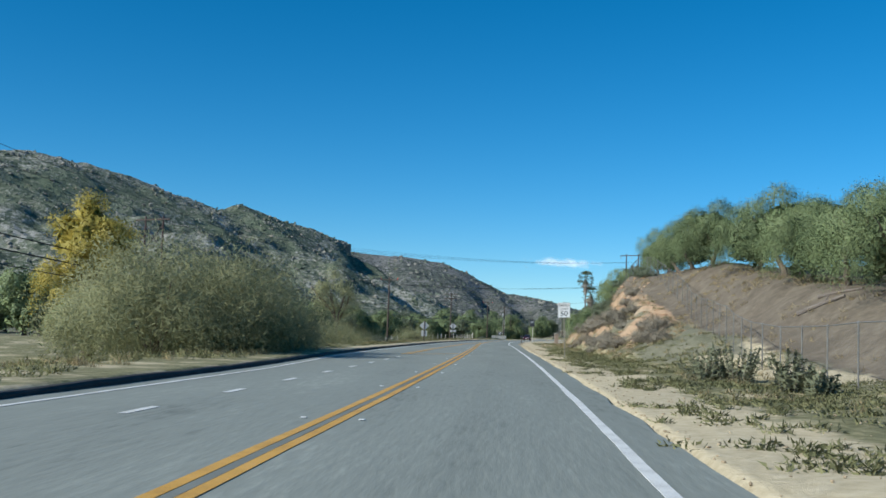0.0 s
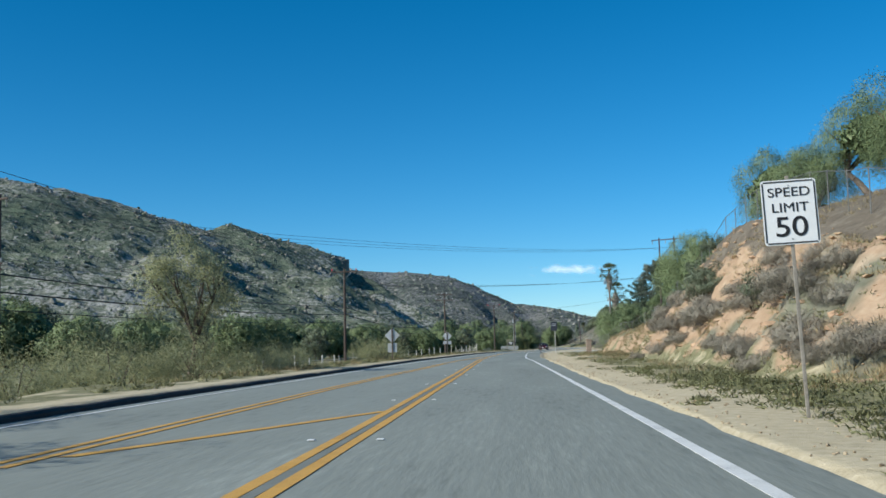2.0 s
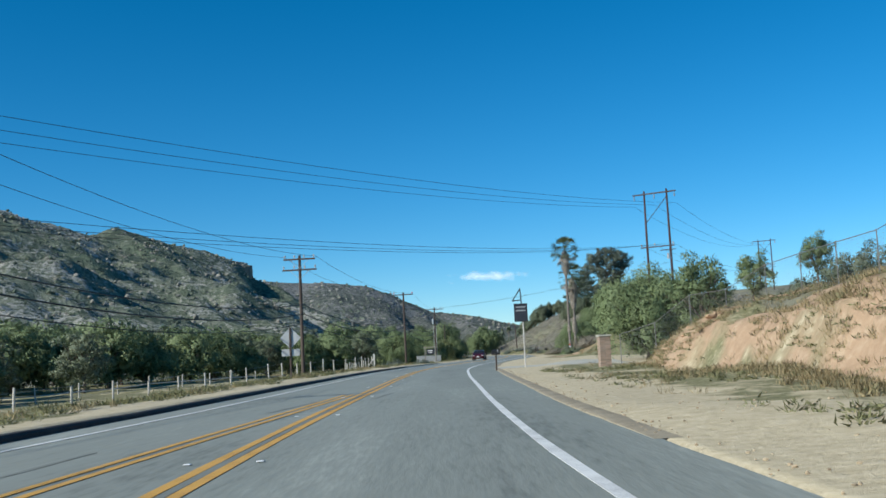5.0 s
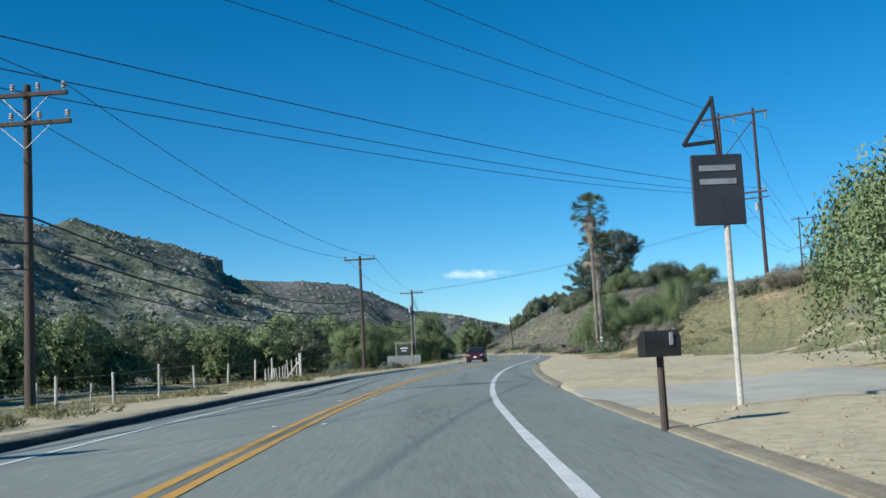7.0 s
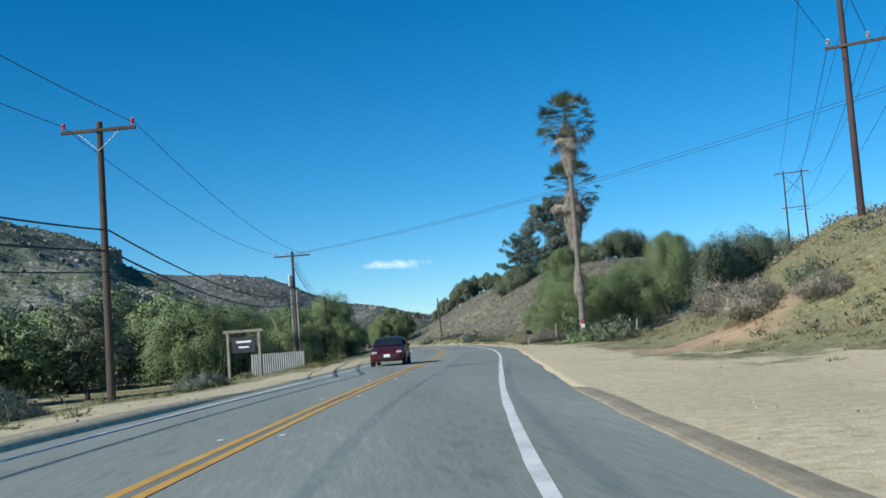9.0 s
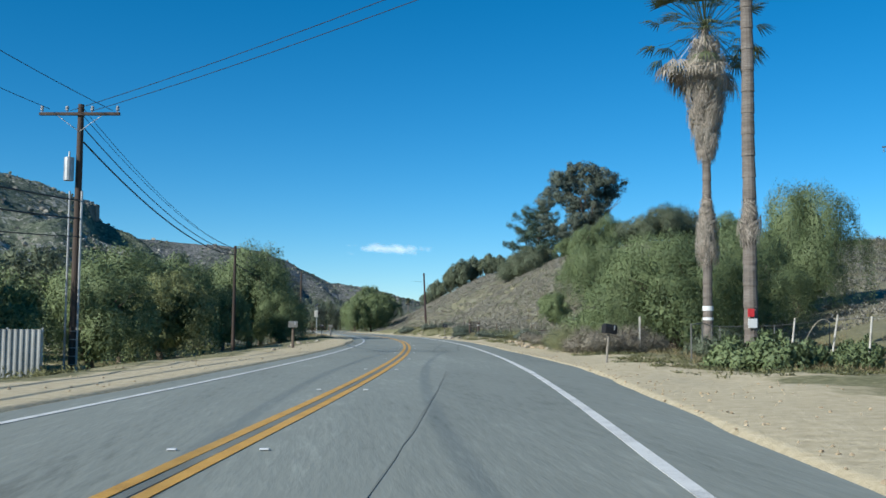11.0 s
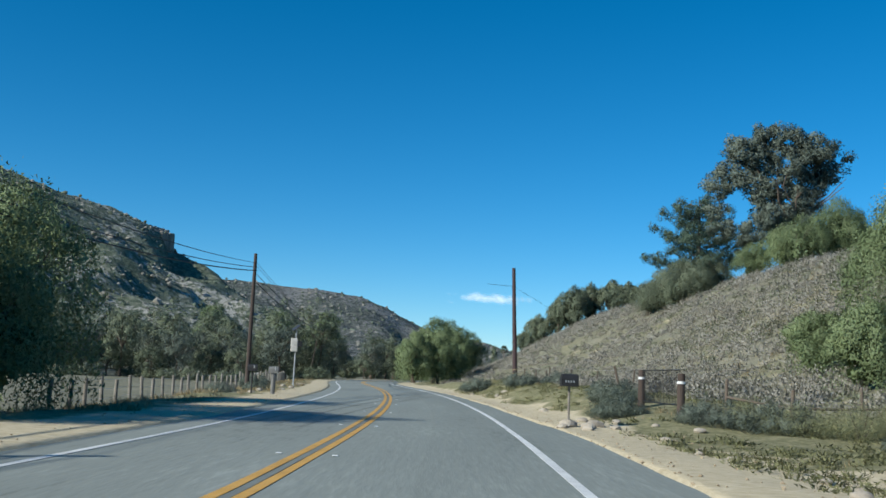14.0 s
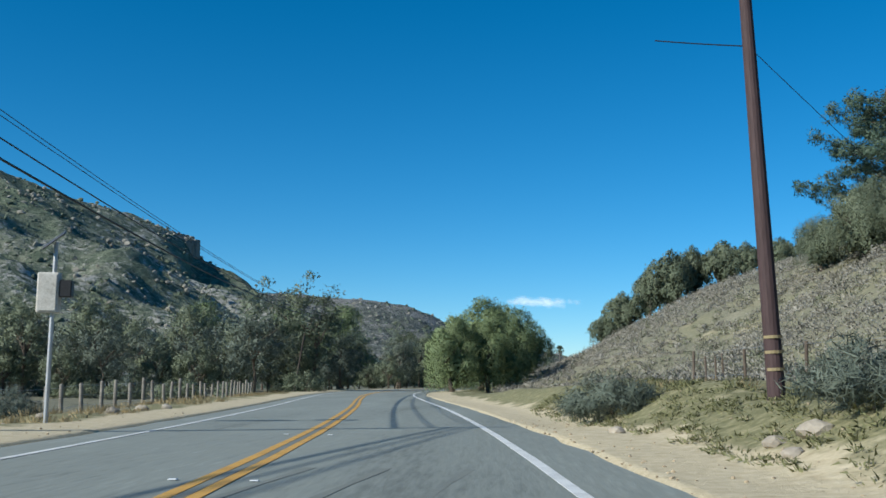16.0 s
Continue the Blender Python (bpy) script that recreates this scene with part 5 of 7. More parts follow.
h_frame(30.2, 273.1, 22.9, -34, "tall wooden two-pole transmission frame on the hill", 6.2, 7.8, 1)
h_frame(91.9, 419, 29.0, -27, "distant wooden two-pole transmission frame", 13.5)
h_frame(-50.5, 143.5, 15.6, -27, "wooden two-pole transmission frame in the valley", -0.8, 6.0)
HA, HB, HC = Vector((30.2, 273.1, 0)), Vector((91.9, 419, 0)), Vector((-50.5, 143.5, 0))
ax = Vector((math.cos(radians(-27)), math.sin(radians(-27)), 0))
for s in (-3.1, 0, 3.1):
    wire(HA + ax * s + Vector((0, 0, 21.2)), HC + ax * s + Vector((0, 0, 14.8)), 2.0, 0.018)
    wire(HA + ax * s + Vector((0, 0, 21.2)), HB + ax * s + Vector((0, 0, 28.2)), 2.5, 0.018)
for s in (-2.4, -0.4, 2.4):
    wire(HA + ax * s + Vector((0, 0, 15.4)), HC + ax * s + Vector((0, 0, 10.0)), 2.4, 0.018)
    wire(HA + ax * s + Vector((0, 0, 15.4)), HB + ax * s + Vector((0, 0, 22.0)), 2.5, 0.018)
LINE = [(-24, 40, 9.0), (-17.9, 150.1, 8.75), (-12.05, 201.5, 8.9), (-6.4, 257.7, 9.2), (-2.84, 313.9, 9.55), (-1.0, 356.1, 7.3), (2.0, 416.6, 8.1), (-4.0, 520, 8.5)]
for a, b in zip(LINE, LINE[1:]):
    up = a[1] < 300
    for o in (-1.2, 1.2) if up else (-0.12, 0.12):
        wire((a[0] + o, a[1], a[2]), (b[0] + (o if b[1] < 320 else o * 0.1), b[1], b[2]), 0.9, 0.012)
    for dz, r in ((-3.6, 0.03), (-4.3, 0.035), (-5.0, 0.022)) if up else ((-0.75, 0.022), (-1.3, 0.035)):
        k = a[2] + (dz if a[2] > 8 or not up else dz * 0.9)
        wire((a[0] + 0.15, a[1], k), (b[0] + 0.15, b[1], (b[2] + dz) if b[1] < 340 else b[2] + dz * 0.4), 1.0, r, "thick black communication cable between poles")
for o in (-0.4, 0.4):
    wire((-2.84 + o, 313.9, 9.5), (31.7 + o, 272.4, 12.8), 0.8, 0.012)
wire((19.27, 419.3, 7.6), (17.45, 419.2, 7.68), 0.01, 0.012, "short guy cable with an insulator")
wire((19.27, 419.3, 7.6), (24.0, 424.0, 5.6), 0.02, 0.008, "thin guy cable from the pole")


# ---- signs ----
def text_mesh(body, size, bold=0.0):
    cu = bpy.data.curves.new("letters", "FONT")
    cu.body, cu.size, cu.align_x, cu.align_y, cu.extrude, cu.offset = body, size, "CENTER", "CENTER", 0.003, bold
    ob = bpy.data.objects.new("letters", cu)
    scene.collection.objects.link(ob)
    bpy.context.view_layer.update()
    me = bpy.data.meshes.new_from_object(ob.evaluated_get(bpy.context.evaluated_depsgraph_get()))
    bpy.data.objects.remove(ob)
    me.materials.clear()
    me.materials.append(M["sign_black"])
    return me


def plate(w, h, thick=0.006, corner=0.04):
    """An upright plate in the xz plane, facing -y, with rounded corners."""
    bm = bmesh.new()
    pts = []
    for sx, sz, a0 in ((1, 1, 0), (-1, 1, 90), (-1, -1, 180), (1, -1, 270)):
        for k in range(5):
            a = radians(a0 + k * 22.5)
            pts.append((sx * (w / 2 - corner) + corner * math.cos(a), sz * (h / 2 - corner) + corner * math.sin(a)))
    f = bm.faces.new([bm.verts.new((x, -thick / 2, z)) for x, z in pts])
    r = bmesh.ops.extrude_face_region(bm, geom=[f])
    bmesh.ops.translate(bm, vec=(0, thick, 0), verts=[v for v in r["geom"] if isinstance(v, bmesh.types.BMVert)])
    bmesh.ops.recalc_face_normals(bm, faces=bm.faces)
    return bm


def lay(ob, dx, dy, dz, ry=0):
    ob.matrix_basis = pose(dx, dy, dz, 0, ry, 0)
    return ob


def speed_sign(x, y):
    ob = thing("speed_limit_sign", "white speed limit sign on a slim steel post", "road sign", (x, y, gz(x, y)), -2)
    ob.matrix_basis = pose(x, y, gz(x, y), 0, -2.2, -2)
    zc = 2.88
    part("post", boxed((0, 0.04, 1.55), (0.05, 0.035, 3.7), 0.006), M["post_grey"], ob)
    pl = lay(part("plate", plate(0.76, 0.92), M["sign_white"], ob), 0, 0, zc)
    bm = bmesh.new()
    for a, b, w, h in ((0, 0.435, 0.68, 0.016), (0, -0.435, 0.68, 0.016), (0.355, 0, 0.016, 0.84), (-0.355, 0, 0.016, 0.84)):
        box(bm, (a, -0.008, b), (w, 0.006, h))
    part("border", bm, M["sign_black"], pl)
    for word, size, dz, bold in (("SPEED", 0.185, 0.28, 0.0), ("LIMIT", 0.185, 0.06, 0.0), ("50", 0.4, -0.22, 0.002)):
        t = part("lettering", text_mesh(word, size, bold), None, pl)
        t.matrix_basis = pose(0, -0.008, dz, 90, 0, 0) @ Matrix.Diagonal((1.18, 1, 1, 1))
    for dz in (0.38, -0.38):
        part("bolt", rodded((0, -0.012, dz), (0, -0.002, dz), 0.012, seg=8), M["steel"], pl)


speed_sign(3.14, 65.8)


def diamond_sign(x, y, zc, size, plate_below, turn, label):
    b = gz(x, y)
    ob = thing("warning_sign", label, "road sign", (x, y, b), turn, group="backs of warning signs")
    part("post", boxed((0, -0.05, (zc - b) / 2 + 0.2), (0.1, 0.1, zc - b + 0.8), 0.01), M["pole"], ob, "square wooden post")
    d = lay(part("plate", plate(size, size, 0.006, 0.05), M["steel"], ob, "bare aluminium back of a diamond plate"), 0, 0.01, zc - b, 45)
    lay(part("plate", plate(size * plate_below[0], size * plate_below[1], 0.006, 0.03), M["steel"], ob, "bare aluminium supplementary plate"), 0, 0.01, zc - b - size * 0.72 - size * plate_below[1] / 2)


diamond_sign(-11.2, 133.4, 2.1, 0.86, (0.85, 0.85), 0, "diamond warning sign seen from its grey back")
diamond_sign(-10.6, 185.5, 2.5, 0.9, (1.2, 0.45), -4, "diamond warning sign with a wide lower plate, grey back")


def tall_sign(x, y):
    b = gz(x, y)
    ob = thing("sign_on_pole", "dark banner sign with a triangular bracket on a pole", "sign", (x, y, b), 3)
    part("pole", rodded((0, 0, -0.2), (0, 0, 3.0), 0.05, 0.05, 10), M["post_white"], ob, "pale lower pole")
    part("mast", rodded((0, 0, 3.0), (-0.1, 0, 5.0), 0.045, 0.035, 8), M["dark_steel"], ob)
    bd = part("board", boxed((-0.12, -0.05, 3.45), (0.85, 0.06, 1.15), 0.015), M["board"], ob)
    for k in range(2):
        part("lettering", boxed((-0.12, -0.09, 3.8 - 0.22 * k), (0.6, 0.01, 0.09)), M["steel"], bd, "pale unreadable line of writing")
    for a, c in (((-0.1, 0, 4.95), (-0.62, 0, 4.2)), ((-0.62, 0, 4.2), (-0.1, 0, 4.25))):
        part("bracket", rodded(a, c, 0.035, seg=6), M["dark_steel"], ob)


tall_sign(3.5, 189.9)


def mailbox(x, y, turn, label, mat="dark_steel", zc=1.15, post="pole", r=0.05, number=False, w=0.26, lift=0.0, lean=0):
    b = gz(x, y) + lift
    ob = thing("mailbox", label, "mailbox", (x, y, b), turn, group="mailboxes")
    ob.matrix_basis = pose(x, y, b, 0, lean, turn)
    part("post", rodded((0, 0, -0.3), (0, 0.02, zc - 0.1), r, r * 0.9, 10), M[post], ob)
    bm = bmesh.new()
    n = 12
    ring = [(w / 2 * math.cos(a), 0.1 + w / 2 * math.sin(a)) for a in np.linspace(0, math.pi, n)]
    ring = [(w / 2, -0.1), *ring, (-w / 2, -0.1)]
    f = bm.faces.new([bm.verts.new((-0.23, px, zc + pz)) for px, pz in ring])
    e = bmesh.ops.extrude_face_region(bm, geom=[f])
    bmesh.ops.translate(bm, vec=(0.46, 0, 0), verts=[v for v in e["geom"] if isinstance(v, bmesh.types.BMVert)])
    bmesh.ops.recalc_face_normals(bm, faces=bm.faces)
    bx = part("box", bm, M[mat], ob)
    part("door", boxed((-0.242, 0, zc + 0.03), (0.015, w * 0.92, 0.26), 0.004), M[mat], bx)
    if not number:
        part("flag", boxed((0.1, -w / 2 - 0.012, zc + 0.12), (0.05, 0.01, 0.16), 0.003), M["steel"], bx)
    if number:
        for k in range(4):
            part("number_bar", boxed((-0.13 + 0.075 * k, -w / 2 - 0.008, zc + 0.04), (0.035, 0.008, 0.065)), M["steel"], bx, "pale bar in place of a digit")
    return ob


mailbox(1.5, 186.5, 10, "black mailbox on a dark post at the road edge")
mailbox(16.4, 307.2, 20, "dark mailbox on a leaning grey post", "dark_steel", 1.1, "post_grey", 0.045, lean=7)
mailbox(18.1, 378.1, 4, "black mailbox with a number on a slim post among stones", "dark_steel", 0.84, "post_grey", 0.035, True, 0.3, 0.38)
mailbox(5.0, 326.5, 0, "grey mailbox on a wooden post beside the shoulder", "dull_steel", 1.15, "bark", 0.08)
mailbox(5.2, 400.5, 0, "dark mailbox on a black post", "dark_steel", 1.2, "dark_steel", 0.04)
mailbox(6.3, 400.2, 0, "grey standing mailbox with a rounded top", "dull_steel", 1.1, "dull_steel", 0.12)


def board_sign(x, y, top):
    b = gz(x, y)
    ob = thing("hanging_sign", "dark entrance sign hanging in a grey timber frame", "sign", (x, y, b), -8)
    h = top - b
    for s in (-0.75, 0.75):
        part("post", boxed((s, 0, h / 2), (0.13, 0.13, h), 0.012), M["post_grey"], ob)
    part("beam", boxed((0, 0, h), (1.9, 0.14, 0.14), 0.012), M["post_grey"], ob)
    bd = part("board", boxed((0, 0, h - 0.65), (1.1, 0.05, 0.75), 0.012), M["board"], ob)
    part("lettering", boxed((0, -0.035, h - 0.5), (0.7, 0.01, 0.1)), M["sign_white"], bd, "pale unreadable writing")
    part("lettering", boxed((0, -0.035, h - 0.75), (0.5, 0.01, 0.08)), M["sign_white"], bd, "pale unreadable writing")
    for s in (-0.4, 0.4):
        part("chain", rodded((s, 0, h - 0.28), (s, 0, h - 0.05), 0.012, seg=5), M["dark_steel"], ob)


board_sign(-3.4, 272.1, 2.2)


def box_sign(x, y, zc):
    b = gz(x, y)
    ob = thing("equipment_box", "white cabinet on a steel pole with a solar panel", "traffic device", (x, y, b), 6)
    h = zc - b
    part("pole", rodded((0, 0, -0.2), (0, 0, h + 1.2), 0.055, 0.05, 10), M["steel"], ob)
    bd = part("cabinet", boxed((-0.1, 0, h), (0.5, 0.28, 0.95), 0.03), M["post_white"], ob)
    part("door", boxed((-0.1, -0.15, h), (0.42, 0.02, 0.85), 0.008), M["post_white"], bd)
    part("speaker", boxed((0.3, 0, h + 0.1), (0.28, 0.24, 0.4), 0.02), M["dark_steel"], ob, "dark side housing")
    pn = part("panel", boxed((0, 0, 0), (0.62, 0.5, 0.03), 0.006), M["board"], ob, "solar panel")
    pn.matrix_basis = pose(-0.05, 0, h + 1.25, 20, -38, 0)


box_sign(4.08, 423.3, 2.98)


# ---- fences ----

def post_mesh(name, w, h, mat, round_top=True):
    bm = bmesh.new()
    rod(bm, (0, 0, -0.25), (0, 0, h - 0.03), w / 2, w / 2 * 0.94, 9)
    rod(bm, (0, 0, h - 0.03), (0, 0, h), w / 2 * 0.94, w / 2 * 0.6, 9)
    me = bpy.data.meshes.new(name)
    bm.to_mesh(me)
    bm.free()
    me.materials.append(mat)
    return me


def post_fence(label, line, spacing, w, h, mat, wires=3, seed=1, rails=0, name="post_fence"):
    """Posts along a line of points, with strands between them."""
    rng = np.random.default_rng(seed)
    ob = thing(name, label, "fence")
    line = np.array(line, dtype=float)
    seg = np.hypot(*np.diff(line, axis=0).T)
    s = np.concatenate([[0], np.cumsum(seg)])
    n = int(s[-1] / spacing)
    me = post_mesh("post", w, h, mat)
    spots = []
    for k in range(n + 1):
        q = k * spacing + rng.uniform(-0.12, 0.12) * spacing
        x, y = np.interp(q, s, line[:, 0]), np.interp(q, s, line[:, 1])
        z = gz(x, y)
        p = new("post", me)
        p.parent = ob
        p.matrix_basis = pose(x, y, z, rng.uniform(-3, 3), rng.uniform(-3, 3), rng.uniform(0, 360)) @ Matrix.Diagonal((1, 1, rng.uniform(0.9, 1.08), 1))
        spots.append((x, y, z))
    for k in range(wires):
        bm = bmesh.new()
        for a, b in zip(spots, spots[1:]):
            hz = h * (0.3 + 0.62 * k / max(1, wires - 1))
            rod(bm, (a[0], a[1], a[2] + hz), (b[0], b[1], b[2] + hz), 0.006, 0.006, 4)
        part("strand", bm, M["steel"], ob)
    for k in range(rails):
        for a, b in zip(spots, spots[1:]):
            hz = h * (0.45 + 0.42 * k)
            part("rail", rodded((a[0], a[1], a[2] + hz), (b[0], b[1], b[2] + hz), 0.045, 0.045, 6), mat, ob)
    return ob


post_fence("weathered white wooden posts with wire strands round a pasture", [(-26, 96), (-21, 130), (-17.4, 170.5), (-13.5, 205), (-9.6, 236)], 4.3, 0.105, 1.35, M["post_white"], 3, 3)
post_fence("row of white wooden pickets by the pasture corner", [(-13.6, 252), (-10.5, 241), (-9.3, 237.8)], 1.2, 0.085, 1.5, M["post_white"], 0, 4, name="picket_fence")
post_fence("far white wooden paddock rails across the pasture", [(-55, 150), (-34, 205), (-22, 240)], 5, 0.12, 1.2, M["post_white"], 0, 6, 1, name="rail_fence")
post_fence("pale rounded wooden posts with wire along the paddock", [(0.6, 386), (0.2, 402), (-0.6, 425), (-2.2, 450), (-4.5, 474), (-6.8, 492)], 2.15, 0.17, 1.25, M["post_grey"], 3, 7)
post_fence("grey weathered posts with wire beside the hill", [(26, 452), (21.5, 437), (23.5, 424), (27, 410)], 5.0, 0.1, 1.3, M["bark"], 2, 8)
cp = thing("gate_post", "thick white wooden corner post with a brace", "post", (-9.15, 237.5, gz(-9.15, 237.5)))
part("post", boxed((0, 0, 0.8), (0.16, 0.16, 1.7), 0.02), M["post_white"], cp)
part("brace", rodded((-0.9, 0.2, 0.1), (0, 0, 1.2), 0.05), M["post_white"], cp)


def chain_link(label, line, h=1.8, bay=3.0, name="chain_link_fence", first_h=None):
    ob = thing(name, label, "fence", group="chain-link fences")
    line = np.array(line, dtype=float)
    s = np.concatenate([[0], np.cumsum(np.hypot(*np.diff(line, axis=0).T))])
    n = int(round(s[-1] / bay))
    me = post_mesh("post", 0.05, h + 0.05, M["dull_steel"])
    pts = []
    for k in range(n + 1):
        q = s[-1] * k / n
        x, y = float(np.interp(q, s, line[:, 0])), float(np.interp(q, s, line[:, 1]))
        z = gz(x, y)
        pts.append(Vector((x, y, z)))
        p = new("post", me)
        p.parent = ob
        p.location = (x, y, z)
    for a, b in zip(pts, pts[1:]):
        part("top_rail", rodded(a + Vector((0, 0, h)), b + Vector((0, 0, h)), 0.018, 0.018, 6), M["dull_steel"], ob)
        V, F = [], []
        L = (b - a).length
        m = 22
        w = 0.003
        for sgn in (1, -1):
            for i in range(-int(h / L * m) - 1, m + 1):
                u0, v0, u1, v1 = i / m, 0.0, i / m + h / L, 1.0
                if u0 < 0:
                    v0, u0 = -u0 * L / h, 0.0
                if u1 > 1:
                    v1, u1 = 1 - (u1 - 1) * L / h, 1.0
                if u1 <= u0:
                    continue
                if sgn < 0:
                    u0, u1 = 1 - u0, 1 - u1
                p, q = a.lerp(b, u0) + Vector((0, 0, v0 * h)), a.lerp(b, u1) + Vector((0, 0, v1 * h))
                o = len(V)
                V += [p + Vector((0, 0, -w)), q + Vector((0, 0, -w)), q + Vector((0, 0, w)), p + Vector((0, 0, w))]
                F.append((o, o + 1, o + 2, o + 3))
        part("mesh_panel", mesh_np("mesh_panel", np.array([tuple(v) for v in V]), np.array(F), M["dull_steel"]), None, ob)
    return ob


chain_link("galvanised chain-link fence along the bank crest", [(10.5, 8), (9.2, 26), (9.6, 44), (11, 60), (12.2, 78), (12.8, 95), (13.2, 110), (13.0, 125), (12.8, 140), (12.7, 148), (13.2, 153), (14.4, 158), (14.8, 163), (13.6, 171), (10.6, 178.5), (8.3, 182.6)])
chain_link("low wire fence behind the palms", [(20, 309), (24.5, 318), (31, 320), (41, 316), (52, 312)], 1.3, 3.4)


def pillar(x, y, h):
    """A brick pillar, brick by brick, with a cap."""
    b = gz(x, y)
    ob = thing("brick_pillar", "square buff brick gate pillar with a flat cap", "pillar", (x, y, b), 5)
    part("core", boxed((0, 0, h / 2 - 0.1), (0.58, 0.58, h + 0.1)), M["mortar"], ob)
    cap = part("cap", boxed((0, 0, h + 0.05), (0.74, 0.74, 0.1), 0.015), M["concrete"], ob)
    bm = boxed((0, 0, 0), (0.29, 0.1, 0.085), 0.006)
    me = bpy.data.meshes.new("brick")
    bm.to_mesh(me)
    bm.free()
    me.materials.append(M["brick"])
    rows = int(h / 0.097)
    for r in range(rows):
        for k in range(4):
            for j in (-1, 1):
                p = new("brick", me)
                p.parent = ob
                off = 0.15 * j + (0.02 if r % 2 else -0.02)
                p.matrix_basis = Matrix.Rotation(k * math.pi / 2, 4, "Z") @ Matrix.Translation((off, -0.26, 0.05 + r * 0.097))
    return ob


pillar(7.5, 183.4, 1.85)


def ranch_gate():
    """Metal gate between dark timber posts by the mailbox."""
    a, b = (21.7, 386.2), (22.0, 381.4)
    ob = thing("metal_gate", "rusty dark metal gate with upright bars", "gate", (a[0], a[1], gz(*a)), 0)
    L = math.hypot(b[0] - a[0], b[1] - a[1])
    ob.matrix_basis = pose(a[0], a[1], gz(*a) + 0.1, 0, 0, math.degrees(math.atan2(b[1] - a[1], b[0] - a[0])))
    for z in (0.1, 1.2):
        part("rail", rodded((0.15, 0, z), (L - 0.15, 0, z), 0.02, 0.02, 6), M["dark_steel"], ob)
    n = 26
    me = bpy.data.meshes.new("bar")
    bm = rodded((0, 0, 0.1), (0, 0, 1.2), 0.01, 0.01, 6)
    bm.to_mesh(me)
    bm.free()
    me.materials.append(M["dark_steel"])
    for k in range(n):
        p = new("bar", me)
        p.parent = ob
        p.location = (0.2 + (L - 0.4) * k / (n - 1), 0, 0)
    for q in (a, b):
        po = thing("gate_post", "thick dark timber gate post with a white band", "post", (q[0], q[1], gz(*q)), group="gate posts")
        part("post", rodded((0, 0, -0.3), (0, 0, 1.3), 0.13, 0.12, 12), M["pole"], po)
        part("band", rodded((0, 0, 0.98), (0, 0, 1.06), 0.134, 0.133, 12), M["sign_white"], po, "white reflective band")


ranch_gate()
post_fence("old brown timber rail fence across the field", [(24.5, 386), (25.5, 379.8), (30, 383.5), (38, 380)], 4.6, 0.12, 1.1, M["bark"], 0, 9, 1, name="rail_fence")
lp_ = thing("leaning_post", "old leaning grey wooden post in the grass", "post", (24.4, 406.2, gz(24.4, 406.2)))
lp_.matrix_basis = pose(24.4, 406.2, gz(24.4, 406.2), 0, -14, 0)
part("post", rodded((0, 0, -0.2), (0, 0, 1.25), 0.075, 0.065, 8), M["bark"], lp_)


def metal_panel_fence():
    ob = thing("panel_fence", "pale grey corrugated metal panel fence", "fence", (-6.2, 306.3, gz(-6, 306)), 6)
    for k in range(4):
        bm = bmesh.new()
        rows = [[bm.verts.new((k * 1.05 + 1.05 * i / 24, (0.015, 0.015, -0.015, -0.015)[i % 4] + d, z)) for i in range(25)] for d, z in ((0, 0.02), (0, 1.9), (0.008, 1.9), (0.008, 0.02))]
        for a, b in zip(rows, rows[1:] + rows[:1]):
            for i in range(24):
                bm.faces.new((a[i], a[i + 1], b[i + 1], b[i]))
        part("panel", bm, M["sign_panel"], ob)
    for k in range(5):
        part("post", boxed((k * 1.05, 0.06, 0.95), (0.06, 0.06, 2.0), 0.006), M["steel"], ob)


M["sign_panel"] = material("weathered_sheet_metal", [(0.22, 0.235, 0.235), (0.3, 0.315, 0.315), (0.38, 0.395, 0.395)], 0.8, 0.6, 0.1, bump=0.2, fine=20)
metal_panel_fence()


